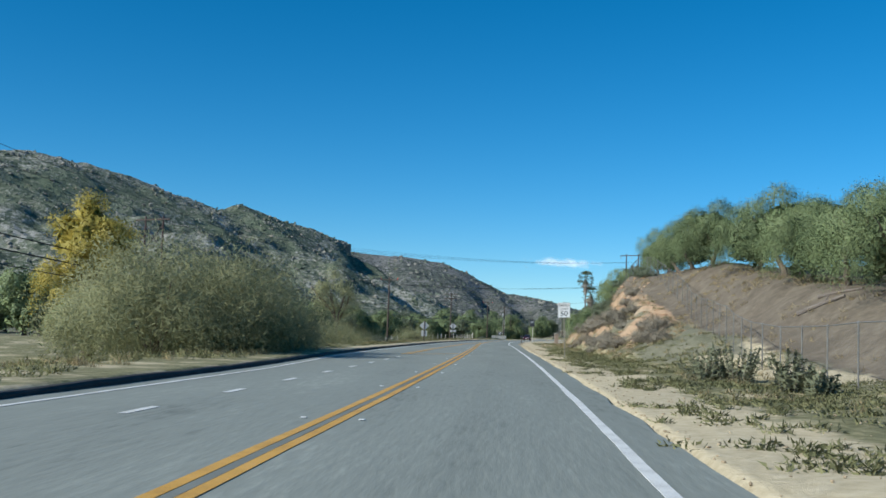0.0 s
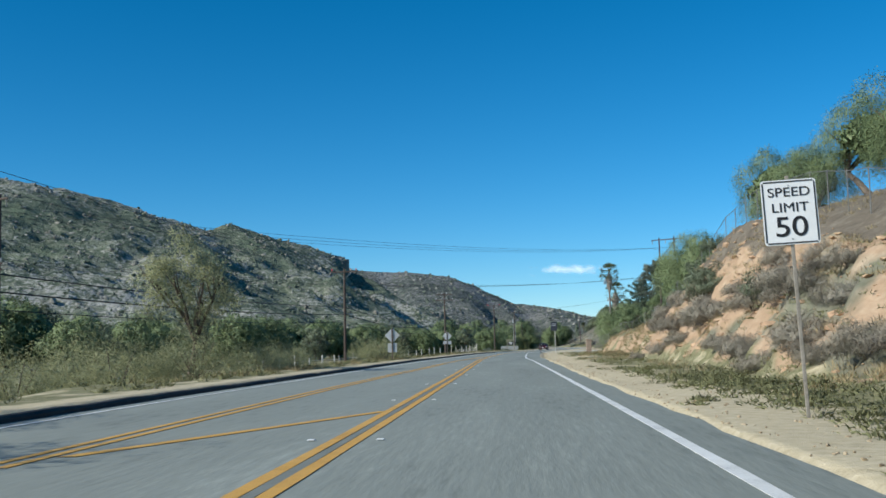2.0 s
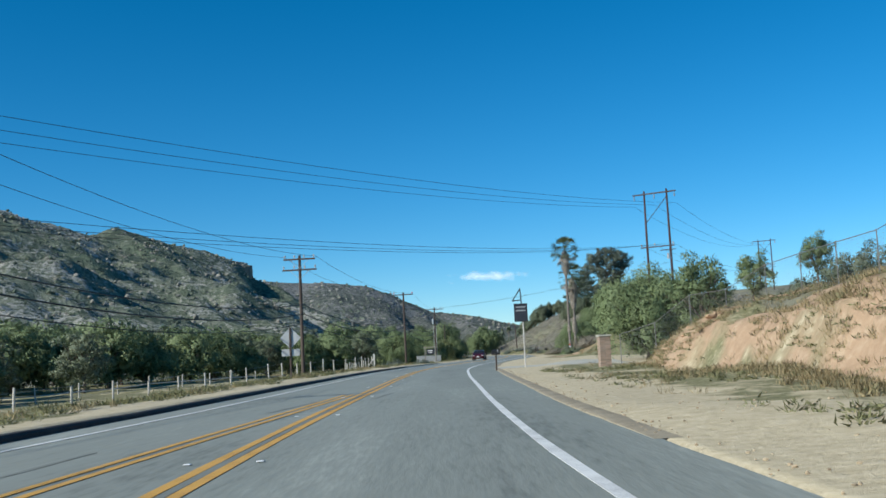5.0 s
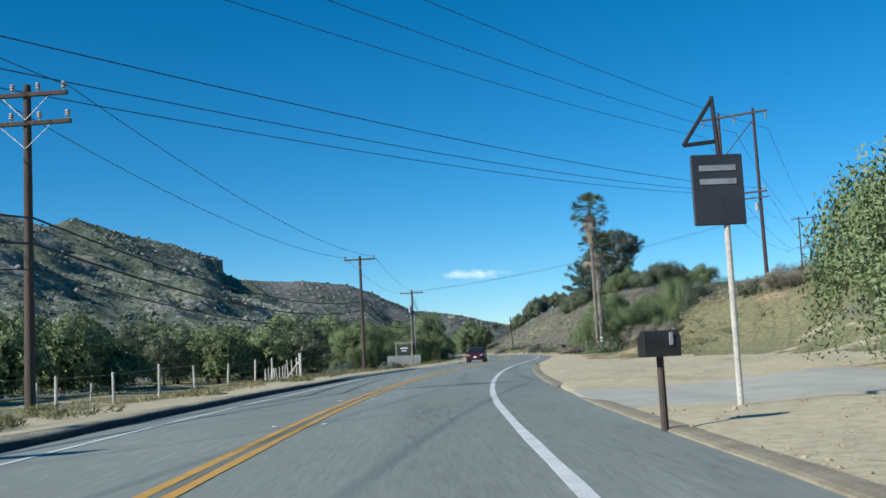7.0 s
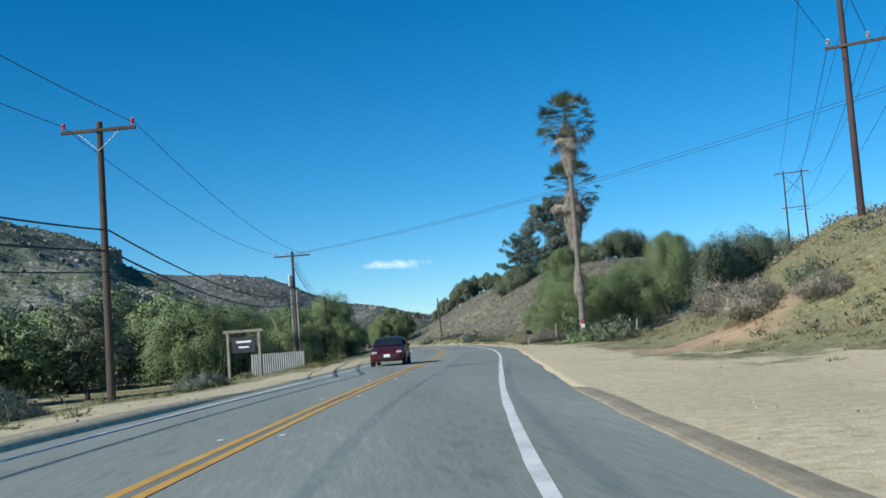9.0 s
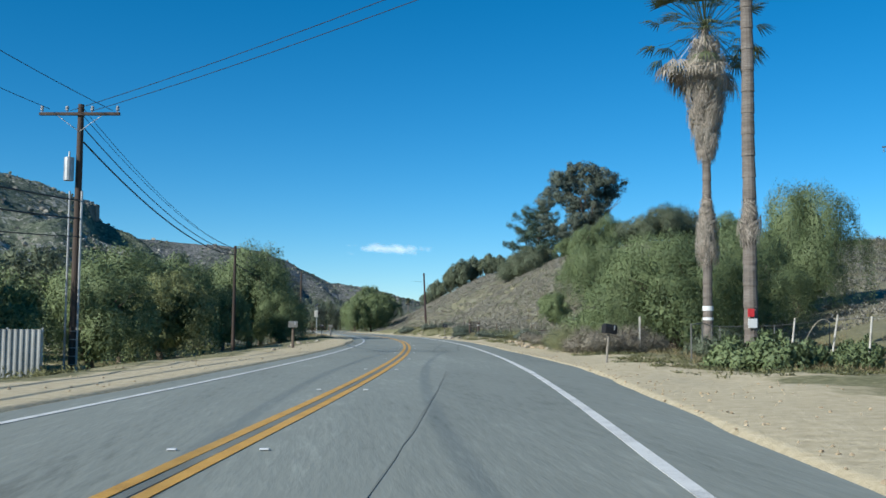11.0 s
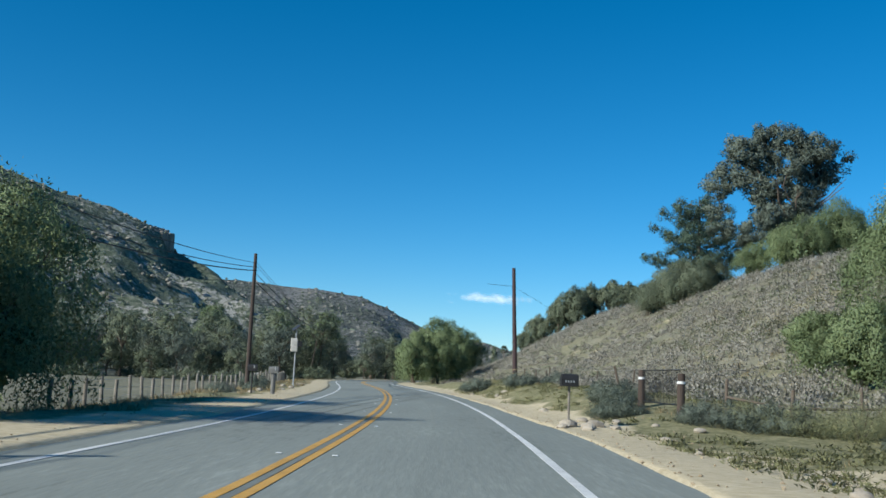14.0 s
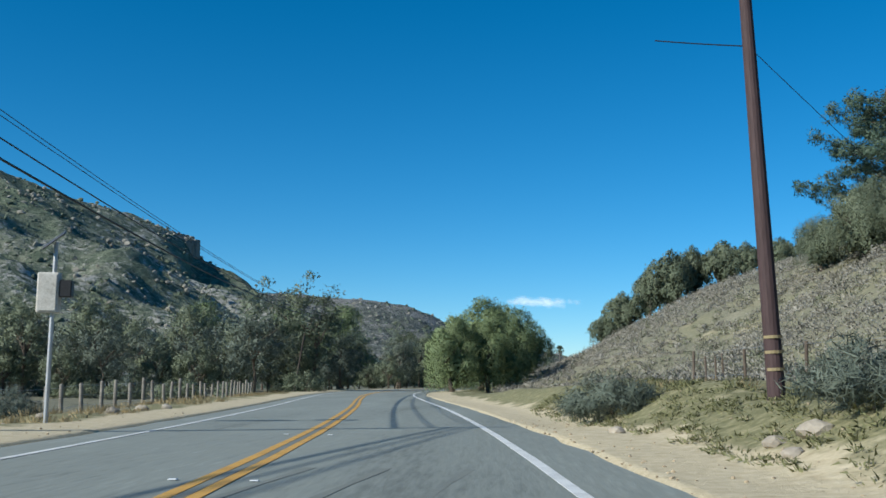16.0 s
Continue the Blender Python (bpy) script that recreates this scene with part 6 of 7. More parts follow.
# ---- the oncoming car ----
def car(x, y, turn):
    ob = thing("car", "dark maroon compact hatchback with a dark windscreen", "car", (x, y, 0.0), turn)
    # sections front to back: y, half width, low z, shoulder z, roof half width, roof z
    rows = [(-2.05, 0.62, 0.32, 0.55, 0.6, 0.6), (-1.95, 0.8, 0.24, 0.68, 0.74, 0.74), (-1.5, 0.87, 0.22, 0.8, 0.76, 0.9), (-0.95, 0.88, 0.22, 0.88, 0.74, 0.98), (-0.35, 0.88, 0.22, 0.9, 0.62, 1.36), (0.2, 0.88, 0.22, 0.92, 0.6, 1.46), (1.0, 0.88, 0.22, 0.93, 0.58, 1.43), (1.65, 0.86, 0.24, 0.92, 0.56, 1.2), (2.0, 0.8, 0.3, 0.85, 0.62, 0.92), (2.08, 0.7, 0.36, 0.7, 0.6, 0.74)]
    bm = bmesh.new()
    loops = []
    for q, w, lo, sh, rw, rz in rows:
        p = [(-w * 0.92, lo), (-w, (lo + sh) / 2), (-w * 0.97, sh), (-(w + rw) / 2, (sh + rz) / 2 + 0.02), (-rw, rz - 0.03), (-rw * 0.5, rz), (rw * 0.5, rz), (rw, rz - 0.03), ((w + rw) / 2, (sh + rz) / 2 + 0.02), (w * 0.97, sh), (w, (lo + sh) / 2), (w * 0.92, lo)]
        loops.append([bm.verts.new((a, q, b)) for a, b in p])
    for a, b in zip(loops, loops[1:]):
        for i in range(12):
            bm.faces.new((a[i], a[(i + 1) % 12], b[(i + 1) % 12], b[i]))
    bm.faces.new(loops[0])
    bm.faces.new(loops[-1][::-1])
    bmesh.ops.recalc_face_normals(bm, faces=bm.faces)
    for f in bm.faces:
        f.smooth = True
    body = part("body", bm, M["red_paint"], ob)
    gl = bmesh.new()
    vs = [gl.verts.new(p) for p in ((-0.74, -0.95, 1.0), (0.74, -0.95, 1.0), (0.6, -0.36, 1.37), (-0.6, -0.36, 1.37))]
    f = gl.faces.new(vs)
    e = bmesh.ops.extrude_face_region(gl, geom=[f])
    bmesh.ops.translate(gl, vec=(0, -0.03, 0.025), verts=[v for v in e["geom"] if isinstance(v, bmesh.types.BMVert)])
    part("windscreen", gl, M["glass_dark"], body)
    for s in (-1, 1):
        bm = bmesh.new()
        vs = [bm.verts.new(p) for p in ((s * 0.83, -0.6, 0.98), (s * 0.82, 1.2, 0.99), (s * 0.66, 0.95, 1.36), (s * 0.68, -0.25, 1.34))]
        f = bm.faces.new(vs)
        e = bmesh.ops.extrude_face_region(bm, geom=[f])
        bmesh.ops.translate(bm, vec=(s * 0.03, 0, 0.01), verts=[v for v in e["geom"] if isinstance(v, bmesh.types.BMVert)])
        bmesh.ops.recalc_face_normals(bm, faces=bm.faces)
        part("side_window", bm, M["glass_dark"], body)
        part("headlight", boxed((s * 0.62, -1.95, 0.68), (0.3, 0.16, 0.13), 0.04), M["ceramic"], body, "clear headlight")
        part("mirror", boxed((s * 0.98, -0.65, 1.0), (0.18, 0.12, 0.13), 0.04), M["red_paint"], body)
        for q in (-1.3, 1.3):
            wheel = part("wheel", rodded((s * 0.7, q, 0.31), (s * 0.89, q, 0.31), 0.31, 0.31, 20), M["tyre"], ob, "black tyre with alloy rim")
            part("rim", rodded((s * 0.885, q, 0.31), (s * 0.9, q, 0.31), 0.19, 0.17, 16), M["steel"], wheel)
    part("grille", boxed((0, -2.06, 0.42), (0.9, 0.04, 0.16), 0.01), M["tyre"], body)
    part("number_plate", boxed((0, -2.09, 0.52), (0.31, 0.02, 0.15), 0.004), M["sign_white"], body, "pale plate")
    return ob


gd = material("dark_glass", [(0.012, 0.014, 0.016), (0.02, 0.022, 0.025)], 2, 0.06, bump=0, spec=0.8)
M["glass_dark"] = gd
car(float(cx(276)) - 1.75, 276, -8)


# ---- undergrowth ----
def tufts(name, label, spots, size, per, leaf, mat, seed, category, up=0.6, squash=0.7):
    """Many small clumps as one object: spots (x, y, scale)."""
    rng = np.random.default_rng(seed)
    spots = np.asarray(spots, dtype=float)
    n = len(spots)
    z = ground_z(spots[:, 0], spots[:, 1])
    d = rng.normal(size=(n, per, 3))
    d[:, :, 2] = np.abs(d[:, :, 2])
    d /= np.linalg.norm(d, axis=2, keepdims=True)
    r = rng.uniform(0.3, 1.0, size=(n, per, 1)) * size * spots[:, 2][:, None, None]
    P = np.stack([spots[:, 0], spots[:, 1], z], 1)[:, None, :] + d * r * np.array([1, 1, squash])
    D = d * np.array([1, 1, 0.6]) + np.array([0, 0, up]) + rng.normal(size=d.shape) * 0.35
    V, F = leaf_quads(P.reshape(-1, 3), D.reshape(-1, 3), leaf[0], leaf[1], rng)
    O = unit(d + np.array([0, 0, 0.25])).reshape(-1, 3)
    ob = new(name, crown_mesh(V, F, O, M[mat], 0.8, name))
    return tagged(ob, label, category, kind="stuff")


def scatter(n, y0, y1, u0, u1, seed, patch=0.0, scale=(0.6, 1.3), side=1, rise=False):
    """Random places by distance along the road and offset beyond the asphalt edge."""
    rng = np.random.default_rng(seed)
    y = rng.uniform(y0, y1, n)
    o = rng.uniform(u0, u1, n)
    e = table(y, EDGES, 3 if side > 0 else 2)
    x = cx(y) + e + side * o
    s = rng.uniform(*scale, n)
    keep = fbm(x * 0.22, y * 0.22, 3, seed) > patch
    if rise:
        keep &= x - cx(y) > table(y, RIGHT, 1) - 2 + 3 * fbm(x * 0.3, y * 0.3, 2, 4)
    return np.stack([x, y, s], 1)[keep]


def mats(places, seed):
    """Weeds in mats: (x, y, spread)."""
    rng = np.random.default_rng(seed)
    out = [(x + rng.normal() * w * 0.5, y + rng.normal() * w * 0.9, rng.uniform(0.5, 1.0) * (0.6 + 0.4 * w)) for x, y, w in places for _ in range(int(14 * w))]
    return np.array(out)


WEED_MATS = [(3.4, 15.5, 1.0), (4.6, 13.2, 0.6), (3.2, 30.3, 0.7), (3.5, 19.4, 1.0), (3.4, 22.4, 0.9), (4.3, 33.2, 1.2), (5.2, 19.2, 1.5), (2.7, 40.8, 0.7), (5.2, 25, 1.6), (6.2, 29, 1.6), (2.5, 59, 0.6), (3.0, 57, 0.8), (2.9, 51.8, 0.8), (3.0, 50, 0.7), (6, 63.7, 1.3), (6.8, 62, 1.2), (2.3, 69.4, 0.5), (5.4, 55, 1.2), (4.5, 46, 1.2), (3.6, 75, 0.8), (5.0, 80, 1.3), (3.2, 86, 0.7), (5.6, 90, 1.3), (6.4, 10, 1.4), (6.8, 38, 1.5), (7.4, 34, 1.4), (18, 302, 1.4), (19.6, 301, 1.5), (17.4, 306.5, 0.9), (21.4, 299.5, 1.5), (22.5, 301.5, 1.4), (18.4, 311, 1.0)]
tufts("roadside_weeds", "low green weeds scattered over sandy ground", np.concatenate([mats(WEED_MATS, 61), scatter(2600, -5, 185, 2.0, 9.5, 1, 0.05), scatter(1100, 2, 100, 1.1, 8, 62, 0.18, (0.4, 1.0)), scatter(1500, 132, 182, 5, 14, 64, -0.1, (0.5, 1.1)), scatter(1500, -5, 90, 1.5, 7.5, 31, 0.12, (0.9, 1.7)), scatter(1200, 296, 345, 2.0, 16, 2, -0.1), scatter(1300, 244, 300, 6, 34, 22, 0.1, (0.5, 1.6)), scatter(3400, 345, 440, 1.7, 11, 3, -0.25), scatter(2600, 372, 450, 22, 60, 38, -0.1, (1.0, 2.0))]), 0.36, 32, (0.11, 0.035), "weed", 11, "weeds", 0.2, 0.4)
tufts("dry_grass", "pale dry grass on the verge and slopes", np.concatenate([scatter(900, -5, 190, 2.5, 12, 4, 0.1), scatter(2600, 20, 250, 1.6, 14, 5, -0.1, side=-1), scatter(2600, 244, 300, 8, 34, 6, -0.3), scatter(3400, 60, 165, 4.5, 17, 26, -0.15), scatter(900, 15, 100, 7, 24, 29, 0.05, (0.5, 1.2)), scatter(2400, 134, 183, 6.5, 15.5, 33, -0.2), scatter(900, 300, 345, 5, 16, 27, -0.3), scatter(1400, 375, 480, 2.0, 9, 7, 0.0, side=-1), scatter(1200, 300, 440, 4, 20, 8, 0.05), scatter(2200, 376, 450, 22, 60, 37, -0.1, (0.8, 1.6))]), 0.34, 28, (0.18, 0.022), "straw", 12, "grass", 1.2, 0.7)
tufts("verge_weeds", "green weeds and brush along the kerb", np.concatenate([scatter(3200, 10, 245, 1.2, 11, 9, -0.1, side=-1), scatter(900, 246, 300, 2.5, 9, 10, 0.1, side=-1)]), 0.42, 44, (0.12, 0.035), "weed", 13, "weeds", 0.4, 0.6)
def blobs(name, label, C, S, mat, seed, category, squash=0.7, detail=1, shade=False):
    """Many small lumpy clods or boulders as one object."""
    rng = np.random.default_rng(seed)
    bm = bmesh.new()
    bmesh.ops.create_icosphere(bm, subdivisions=detail, radius=1)
    bv = np.array([v.co for v in bm.verts])
    bf = np.array([[v.index for v in f.verts] for f in bm.faces])
    bm.free()
    n, k = len(C), len(bv)
    A = rng.uniform(0, 6.3, n)
    V = bv[None] * (1 + rng.normal(size=(n, k, 1)) * 0.2) * rng.uniform(0.7, 1.3, size=(n, 1, 3))
    V = V * np.array([1, 1, squash])
    X = V[:, :, 0] * np.cos(A)[:, None] - V[:, :, 1] * np.sin(A)[:, None]
    Y = V[:, :, 0] * np.sin(A)[:, None] + V[:, :, 1] * np.cos(A)[:, None]
    V = np.stack([X, Y, V[:, :, 2]], 2) * S[:, None, None] + C[:, None, :]
    F = bf[None] + (np.arange(n) * k)[:, None, None]
    ob = new(name, mesh_np(name, V.reshape(-1, 3), F.reshape(-1, 3), M[mat], shade))
    return tagged(ob, label, category, kind="stuff")


# rounded brush over the hillside
for label, mat, seed, spots, size, per in (
    ("grey dry brush covering the hillside", "scrub", 14, np.concatenate([scatter(11000, 376, 560, 6.5, 54, 14, -0.9, (0.35, 1.35), rise=True), scatter(1800, 330, 376, 12, 60, 15, -0.5, (0.5, 1.3)), scatter(420, 250, 280, 15, 30, 23, 0.0, (0.5, 1.1)), scatter(2600, 380, 450, 20, 62, 19, -0.2, (0.7, 1.6))]), 0.8, 46),
    ("olive green brush on the hillside", "scrub_green", 15, np.concatenate([scatter(3600, 355, 560, 7, 52, 16, 0.05, (0.5, 1.3), rise=True), scatter(4200, 370, 450, 22, 62, 18, -0.3, (0.6, 1.4)), scatter(400, 246, 300, 8, 30, 17, 0.1, (0.6, 1.2))]), 0.6, 40),
):
    tufts("hillside_scrub", label, spots, size, per, (0.17, 0.09), mat, seed, "scrub", 0.3, 0.8)
# single bushes on the cut bank and beside the road
rb = np.random.default_rng(12)
BANK = []
for k in range(20):
    y = rb.uniform(72, 128)
    q = rb.uniform(-0.05, 0.62)
    BANK.append((float(cx(y) + table(y, RIGHT, 1) * (1 - q) + table(y, RIGHT, 2) * q), y, rb.uniform(0.35, 0.75)))
dry = tree("bush", 90, 1.3, 1.1, "dry grey-brown bush on the bare bank", "bush", leaf_mat="twig", dense=1.6, group="bank bushes", leaf=(0.27, 0.015))
grow(dry, [(float(cx(y)) + u, y, s) for y, u, s in ((76, 10.4, 0.9), (81, 10.6, 1.0), (86, 11.4, 1.1), (92, 11.6, 0.9), (100.5, 11.6, 1.2), (103, 11.8, 1.1), (109.4, 11.3, 1.1), (123, 13.2, 0.9), (131, 14, 0.9), (72, 12.5, 1.1), (96, 14.2, 0.8), (66, 11.5, 1.0), (142, 17.2, 1.0), (95, 13.4, 0.7), (89, 13.6, 0.8), (263, 14, 1.6), (266, 15, 1.4), (259, 16, 1.0), (253, 25, 1.8), (250, 27, 1.5), (78, 12.6, 0.6), (84, 12.6, 0.65), (88.5, 11.8, 0.7), (92, 12.9, 0.6), (97.5, 12.4, 0.75), (106, 12.6, 0.7), (69.5, 11.2, 0.6), (93, 10.4, 0.6), (104.5, 10.8, 0.7))] + BANK + [(19.2, 320.4, 1.2), (20.6, 321.2, 1.35), (22.0, 322.6, 1.3), (21.2, 324.6, 1.0), (21.5, 344, 0.75), (23.1, 358, 0.8), (22.6, 352, 0.6)])
olive = tree("bush", 91, 1.6, 1.3, "olive green bush at the top of the bank", "bush", leaf_mat="leaf_dark", dense=1.2, group="bank bushes")
grow(olive, [(9.0, 106.6, 0.95), (9.3, 108, 0.8), (11.9, 119.3, 0.7), (8.6, 90.5, 0.8), (12.6, 104, 0.9), (13.4, 131, 1.2), (14.8, 157, 0.8), (16, 168, 1.1), (17, 176, 1.2), (20, 262, 0.7), (25, 256, 0.8), (19.5, 290, 1.3), (24.5, 319, 0.9), (22, 312, 0.8), (27, 316, 0.8)])
brownb = tree("bush", 92, 1.3, 1.5, "grey-brown brush beside the mailbox", "bush", leaf_mat="leaf_brown", dense=2.0, group="roadside brush", leaf=(0.3, 0.026))
grow(brownb, [(20.4, 383.2, 0.62), (21.2, 388.0, 0.75), (22.4, 379.0, 0.65), (24.0, 378.2, 0.8), (25.5, 371, 0.9), (24.5, 366, 0.7), (19.6, 414, 0.75), (22.8, 421, 0.9), (17.5, 426, 0.9), (27.5, 343, 0.6), (23, 335, 0.9), (22.4, 341, 0.8), (25, 329, 0.9), (25.4, 337, 0.9), (-7.5, 249, 0.9), (-4.6, 266, 0.7), (0.6, 428, 0.8), (2.2, 408, 0.6), (3.6, 411, 0.5)])
rightb = tree("pepper", 93, 3.6, 3.0, "low green weeping bush beside the shoulder", "bush", leaf_mat="leaf_pepper", dense=0.6)
grow(rightb, [(24.4, 338, 0.85), (27, 340.5, 0.8), (31, 350, 0.7)])
grey_bush = tree("bush", 98, 1.2, 0.95, "rounded grey-green bush beside the shoulder", "bush", leaf_mat="scrub_green", dense=1.6, leaf=(0.1, 0.04))
grow(grey_bush, [(21.9, 340.8, 1.0), (23.0, 346.5, 0.6)])
saps = tree("broad", 94, 4.3, 1.6, "small green tree behind the crest fence", leaf_mat="leaf_pepper", dense=0.8, group="crest saplings", leaf=(0.15, 0.055))
grow(saps, [(13.0, 182.5, 1.3), (14.4, 177, 0.75), (15.6, 171.5, 0.6)])


def tall_weed(x, y, H, R, seed):
    """Upright leafy stalks from one root."""
    rng = np.random.default_rng(seed)
    ob = thing("tall_weed", "dark upright leafy weed on the sandy shoulder", "weed", (x, y, gz(x, y) - 0.03), group="tall weeds")
    P, D = [], []
    for k in range(30):
        a, q, h = rng.uniform(0, 6.3), R * math.sqrt(rng.random()), H * rng.uniform(0.45, 1.0)
        foot = Vector((math.cos(a) * q * 0.5, math.sin(a) * q * 0.5, 0))
        tip = Vector((math.cos(a) * q * 1.1 + rng.normal() * 0.08, math.sin(a) * q * 1.1, h * (1 - 0.35 * q / R)))
        part("stalk", rodded(foot, tip, 0.012, 0.005, 5), M["twig"], ob)
        for t in np.linspace(0.15, 1.05, 34):
            p = foot.lerp(tip, t)
            e = unit(rng.normal(size=3) * np.array([1, 1, 0.5]) + np.array([0, 0, 0.3]))
            P.append(np.array(p) + e * 0.09 * (1.35 - t))
            D.append(e)
    P, D = np.array(P), np.array(D)
    V, F = leaf_quads(P, D, 0.19, 0.07, rng)
    part("foliage", crown_mesh(V, F, unit(D + 0.6 * unit(P - np.array([0, 0, H * 0.3]))), M["scrub_green"], 0.6, "foliage"), None, ob)


for x, y, H, R in ((6.6, 39.2, 1.4, 0.8), (7.5, 38.8, 1.8, 0.9), (7.3, 31.0, 1.3, 0.5), (7.9, 30.4, 0.9, 0.4)):
    tall_weed(x, y, H, R, int(x * 100))
shrub = tree("bush", 96, 1.3, 1.1, "broad-leaved dark green shrub at the foot of a palm", "bush", leaf_mat="leaf_pepper", dense=1.3, group="palm foot shrubs", leaf=(0.17, 0.11))
grow(shrub, [(19.4, 303.4, 0.8), (20.4, 302.9, 0.95), (21.3, 303.5, 0.9), (20.0, 304.6, 0.75), (23.4, 304.9, 0.6), (24.6, 306.0, 0.7), (27.5, 311, 0.7)])


def leaning_post(x, y, h, lean, turn):
    ob = thing("fence_post", "pale leaning weathered post in the field", "post", (x, y, gz(x, y)), group="leaning posts")
    ob.matrix_basis = pose(x, y, gz(x, y), 0, lean, turn)
    part("post", rodded((0, 0, -0.25), (0, 0, h), 0.045, 0.035, 8), M["post_white"], ob)


for row in ((23.7, 309.0, 1.75, 7, 5), (25.5, 309.5, 1.8, 9, -5), (25.4, 306.6, 1.75, 6, 10)):
    leaning_post(*row)
arch = thing("dry_branch", "thin dry arching branch beside a leaning post", "branch", (23.9, 308.9, gz(23.9, 308.9)))
bm = bmesh.new()
bow = [Vector((1.35 * q, 0, 1.7 * math.sin(math.pi * (0.02 + 0.62 * q)) + 0.02)) for q in np.linspace(0, 1, 12)]
for a_, b_ in zip(bow, bow[1:]):
    rod(bm, a_, b_, 0.022, 0.018, 6)
part("branch", bm, M["twig"], arch)
pale_post = thing("fence_post", "pale thin weathered post beside dry brush", "post", (21.5, 320.5, gz(21.5, 320.5)))
part("post", boxed((0, 0, 0.8), (0.09, 0.05, 2.0), 0.01), M["post_white"], pale_post)


clay = []
rq = np.random.default_rng(77)
for k in range(1700):
    y = rq.uniform(66, 140) if k % 4 else rq.uniform(168, 182)
    q = rq.random() ** 0.8
    x = float(cx(y) + table(y, RIGHT, 1) * (1 - q) + table(y, RIGHT, 2) * q)
    clay.append((x, y, gz(x, y) - 0.04))
CLAY = np.array(clay)

# ---- stones ----
def stone_mesh(seed, mat):
    rng = np.random.default_rng(seed)
    bm = bmesh.new()
    bmesh.ops.create_icosphere(bm, subdivisions=2, radius=1)
    for v in bm.verts:
        v.co *= 1 + 0.22 * noise.noise(v.co * 1.3 + Vector((seed, 0, 0)))
        v.co.z *= 0.62
    me = bpy.data.meshes.new("stone")
    bm.to_mesh(me)
    bm.free()
    me.materials.append(M[mat])
    return me


stones = [stone_mesh(k, "rock") for k in (1, 2, 3)]
rs2 = np.random.default_rng(44)
spots = [(18.1, 378.2, 0.36), (18.6, 377.7, 0.26), (18.9, 378.4, 0.3), (19.4, 377.9, 0.2), (17.9, 377.6, 0.22), (18.5, 377.0, 0.2), (18.6, 413.7, 0.3), (18.2, 414.2, 0.24), (16.8, 420.4, 0.22), (18.6, 389.8, 0.22), (18.9, 381.0, 0.22), (19.7, 379.6, 0.2), (20.6, 378.4, 0.16), (21.6, 377.4, 0.2), (18.1, 413.0, 0.2)]
for k in range(34):
    y = 322 + k * 1.6 + rs2.uniform(-0.5, 0.5)
    spots.append((float(cx(y) + table(y, EDGES, 3)) + 2.1 + rs2.uniform(-0.3, 0.8), y, rs2.uniform(0.06, 0.2)))
for k in range(12):
    y = 320 + k * 2.7
    spots.append((float(cx(y) + table(y, EDGES, 2)) - 2.4 - rs2.uniform(0, 0.8), y, rs2.uniform(0.08, 0.2)))
for k in range(12):
    y = 405 + k * 3
    spots.append((float(cx(y) + table(y, EDGES, 2)) - 2.0 - rs2.uniform(0, 1.5), y, rs2.uniform(0.1, 0.3)))
for k, (x, y, s) in enumerate(spots):
    s *= 0.75
    ob = tagged(new("stone", stones[k % 3]), "pale rounded granite stone at the road edge", "stone", "roadside stones")
    ob.matrix_basis = pose(x, y, gz(x, y) + s * 0.2, 0, 0, k * 47) @ Matrix.Diagonal((s, s * 1.2, s, 1))


peb = np.concatenate([scatter(900, -5, 190, -0.15, 0.7, 34, -1), scatter(500, 280, 430, -0.15, 0.6, 35, -1), scatter(1500, -5, 190, 0.2, 7, 30, -1), scatter(900, 280, 430, 0.2, 4, 31, -1), scatter(500, 186, 246, 0.5, 20, 32, -1), scatter(700, 240, 430, 0.3, 4, 33, -1, side=-1)])
blobs("gravel", "loose gravel and clods on the dirt shoulders", np.stack([peb[:, 0], peb[:, 1], ground_z(peb[:, 0], peb[:, 1]) + 0.01], 1), np.random.default_rng(3).uniform(0.008, 0.034, len(peb)), "dirt", 3, "gravel")


lump = scatter(110, 325, 350, 2.3, 3.4, 36, -1, (0.08, 0.3))
blobs("dirt_lumps", "pale lumps of broken dirt along the shoulder edge", np.stack([lump[:, 0], lump[:, 1], ground_z(lump[:, 0], lump[:, 1]) + 0.02], 1), lump[:, 2], "dirt", 12, "clods", 0.45)
blobs("clods", "clods of orange clay on the cut bank", CLAY, 0.04 + 0.2 * np.random.default_rng(8).random(len(CLAY)) ** 3, "clay", 9, "clods", 0.45)


def on_slope(grid, n, seed, zmin, zmax, bias):
    X, Y, Z = (g.ravel() for g in grid)
    rng = np.random.default_rng(seed)
    ok = np.where((Z > zmin) & (Z < zmax) & (fbm(X / 45, Y / 45, 3, seed) > bias))[0]
    i = rng.choice(ok, n)
    j = np.stack([X[i], Y[i], Z[i]], 1)
    j[:, :2] += rng.normal(size=(n, 2)) * 1.6
    return j


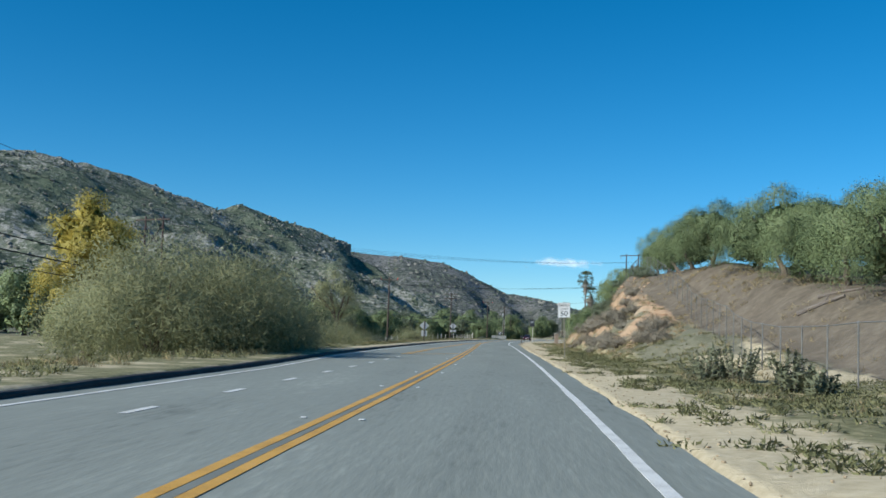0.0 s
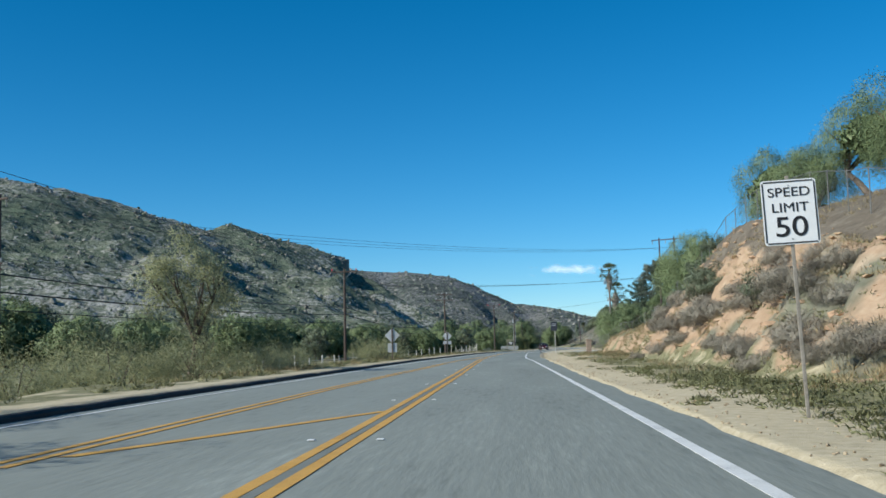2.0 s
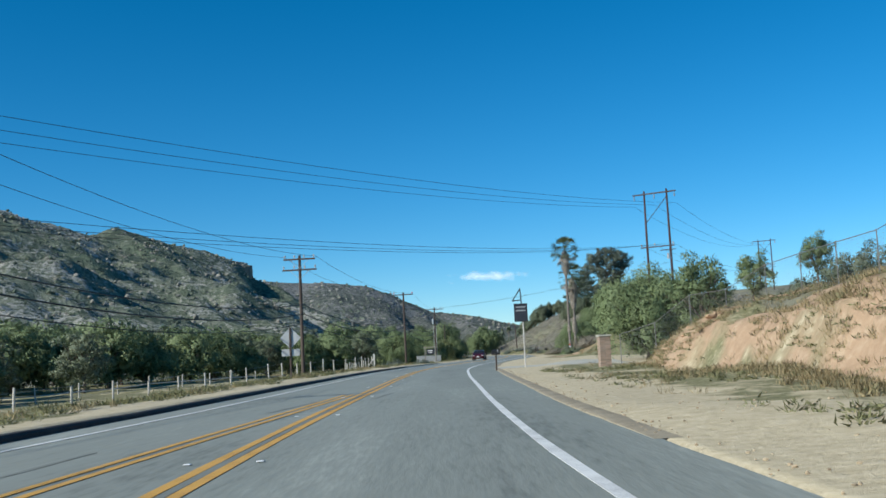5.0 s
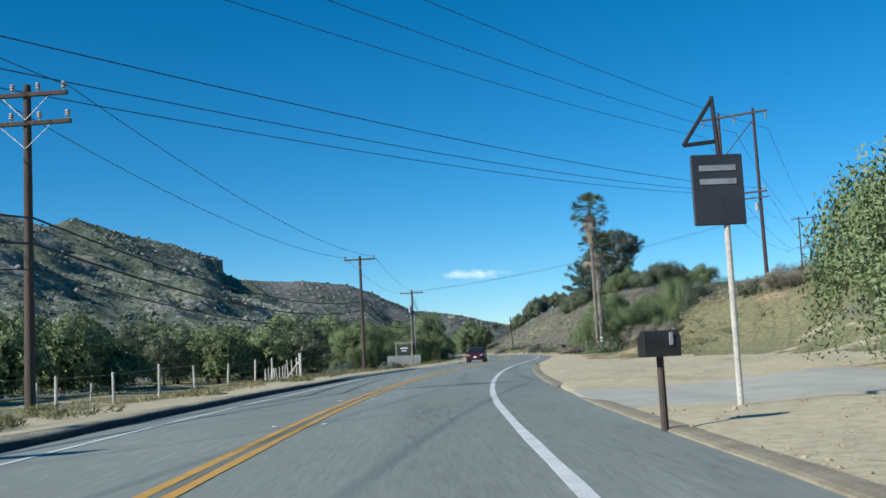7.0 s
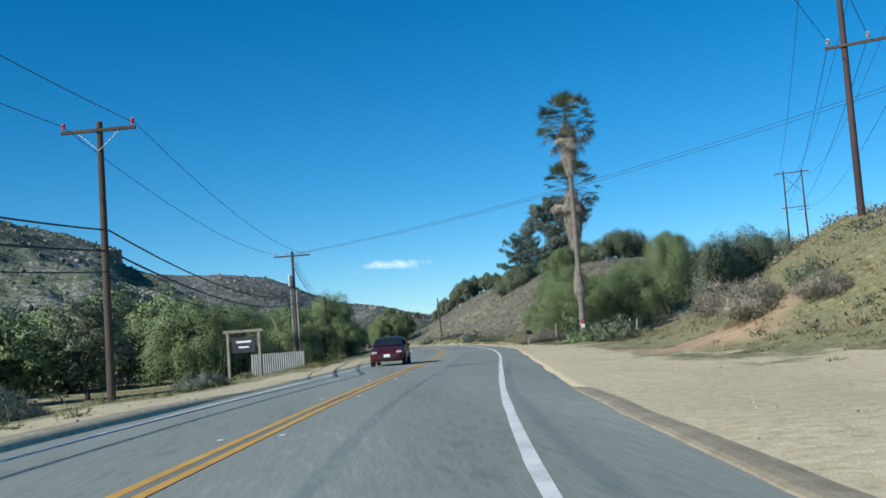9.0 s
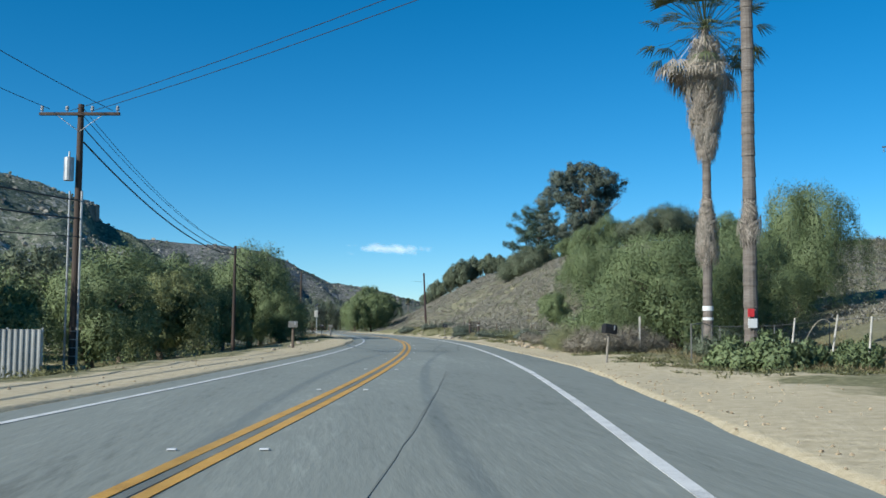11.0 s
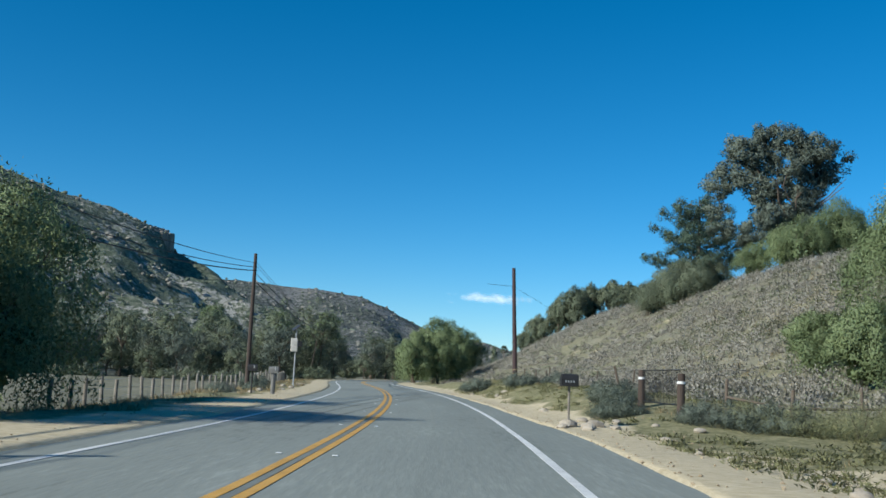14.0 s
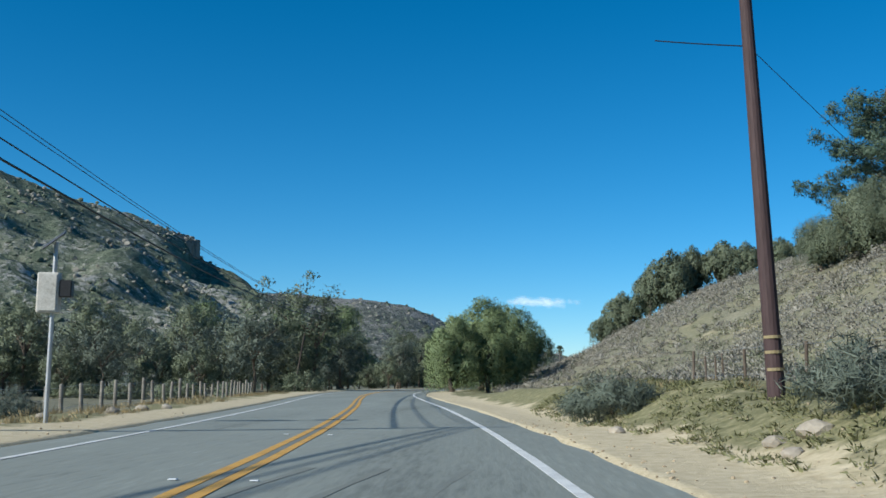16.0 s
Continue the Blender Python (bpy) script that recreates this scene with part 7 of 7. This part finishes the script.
c = on_slope(NEAR, 10000, 1, 3, 125, -0.8)
blobs("chaparral", "dark chaparral bushes over the mountain slope", c, np.random.default_rng(4).uniform(0.35, 1.15, len(c)) ** 1.5 + 0.2, "far_bush", 4, "chaparral", 0.75)
c = on_slope(NEAR, 9000, 2, 12, 140, -0.2)
blobs("boulders", "pale granite boulders strewn over the mountain", c, 0.3 + 1.5 * np.random.default_rng(5).random(len(c)) ** 3, "far_rock", 5, "boulders", 0.8)
c = on_slope(FAR, 6500, 3, 12, 400, -0.5)
blobs("chaparral", "dark bushes over the distant ridge", c, np.random.default_rng(6).uniform(2.5, 8, len(c)), "far_bush", 6, "chaparral", 0.7)
c = on_slope(FAR, 1800, 4, 50, 400, 0.1)
blobs("boulders", "grey boulders on the distant ridge", c, np.random.default_rng(7).uniform(3, 9, len(c)), "far_rock", 7, "boulders", 0.8)
M["far_cliff"] = material("dark_granite_cliff", [(0.12, 0.115, 0.1), (0.2, 0.19, 0.168), (0.28, 0.268, 0.24)], 0.15, 0.95, bump=0.8, fine=0.8, stretch=(1, 1, 0.4))
cb = bmesh.new()
rc = np.random.default_rng(8)
for k in range(26):
    m = 0.88 + 0.12 * (k % 13) / 12
    q = 3 + 5 * (k // 13) + rc.uniform(-1, 1)
    top_z = 89.7 - 3 * (k // 13) + rc.uniform(-1.6, 0.6)
    box(cb, (-247 + 72 * m + 0.8 * q, 937 + 98 * m - 0.6 * q, top_z - 5.5), (rc.uniform(3, 5), rc.uniform(4, 7), 12), 0.5, Matrix.Rotation(rc.uniform(-0.25, 0.25) + 0.9, 4, "Z") @ Matrix.Rotation(rc.uniform(-0.06, 0.06), 4, "X"))
tagged(part("cliff", cb, M["far_cliff"], None), "dark blocky cliff outcrop at the end of the ridge", "cliff", kind="structure")


# ---- small cloud low over the hills ----
def cloud():
    m = bpy.data.materials.new("cloud")
    m.use_nodes = True
    n, l = m.node_tree.nodes, m.node_tree.links
    b = n["Principled BSDF"]
    b.inputs["Base Color"].default_value = (0.9, 0.9, 0.92, 1)
    b.inputs["Roughness"].default_value = 1
    # faint bluish emission stands in for daylight scattered through the cloud
    b.inputs["Emission Color"].default_value = (0.62, 0.72, 0.85, 1)
    b.inputs["Emission Strength"].default_value = 0.22
    tc, no, gr, sub, rng = n.new("ShaderNodeTexCoord"), n.new("ShaderNodeTexNoise"), n.new("ShaderNodeTexGradient"), n.new("ShaderNodeMath"), n.new("ShaderNodeMapRange")
    mp = n.new("ShaderNodeMapping")
    mp.inputs["Location"].default_value, mp.inputs["Scale"].default_value = (-1, -1, 0), (2, 2, 0)
    gr.gradient_type = "SPHERICAL"
    l.new(tc.outputs["Generated"], mp.inputs[0])
    l.new(mp.outputs[0], gr.inputs[0])
    nm = n.new("ShaderNodeMapping")
    nm.inputs["Scale"].default_value = (9, 2.2, 1)
    l.new(tc.outputs["Generated"], nm.inputs[0])
    l.new(nm.outputs[0], no.inputs[0])
    no.inputs["Scale"].default_value, no.inputs["Detail"].default_value = 1.0, 6
    sub.operation = "MULTIPLY_ADD"
    l.new(no.outputs["Fac"], sub.inputs[0])
    sub.inputs[1].default_value = 1.3
    l.new(gr.outputs["Fac"], sub.inputs[2])
    rng.inputs[1].default_value, rng.inputs[2].default_value, rng.inputs[4].default_value = 0.8, 1.45, 0.6
    l.new(sub.outputs[0], rng.inputs[0])
    l.new(rng.outputs[0], b.inputs["Alpha"])
    bm = bmesh.new()
    bmesh.ops.create_grid(bm, x_segments=2, y_segments=2, size=0.5)
    me = bpy.data.meshes.new("cloud")
    bm.to_mesh(me)
    bm.free()
    me.materials.append(m)
    ob = new("cloud", me)
    ob.matrix_basis = look((205, 4500, 322), (0, 0, 0)) @ Matrix.Diagonal((350, 52, 1, 1))
    tagged(ob, "small thin white cloud low over the hills", "cloud", kind="structure")


cloud()


# ---- fallen branches and a block on the slope by the crest fence ----
def fallen_branch(a, b, r, label):
    za, zb = gz(*a) + r * 0.8, gz(*b) + r * 0.8
    ob = thing("fallen_branch", label, "branch", (a[0], a[1], za), group="fallen branches")
    d = Vector((b[0] - a[0], b[1] - a[1], zb - za))
    bm = bmesh.new()
    bend = d * 0.55 + Vector((0.06, 0.1, 0.05))
    rod(bm, (0, 0, 0), bend, r, r * 0.8, 9)
    rod(bm, bend, d, r * 0.8, r * 0.45, 9)
    part("trunk", bm, M["palm_bark"], ob)
    part("twig", rodded(bend, bend + Vector((0.35, 0.3, 0.45)), r * 0.4, r * 0.12, 6), M["palm_bark"], ob)
    return ob


fallen_branch((13.7, 54.2), (15.5, 52.8), 0.13, "pale grey fallen branch lying on the bare slope")
fallen_branch((14.9, 55.0), (16.6, 53.6), 0.1, "pale grey fallen branch lying under pepper trees")
block = thing("concrete_block", "pale cream weathered concrete block among weeds", "block", (8.0, 45.5, gz(8.0, 45.5) - 0.04), 20)
bm = boxed((0, 0, 0.21), (0.72, 0.42, 0.44))
bmesh.ops.bevel(bm, geom=bm.edges[:], offset=0.03, segments=2, affect="EDGES")
part("body", bm, M["dirt"], block)
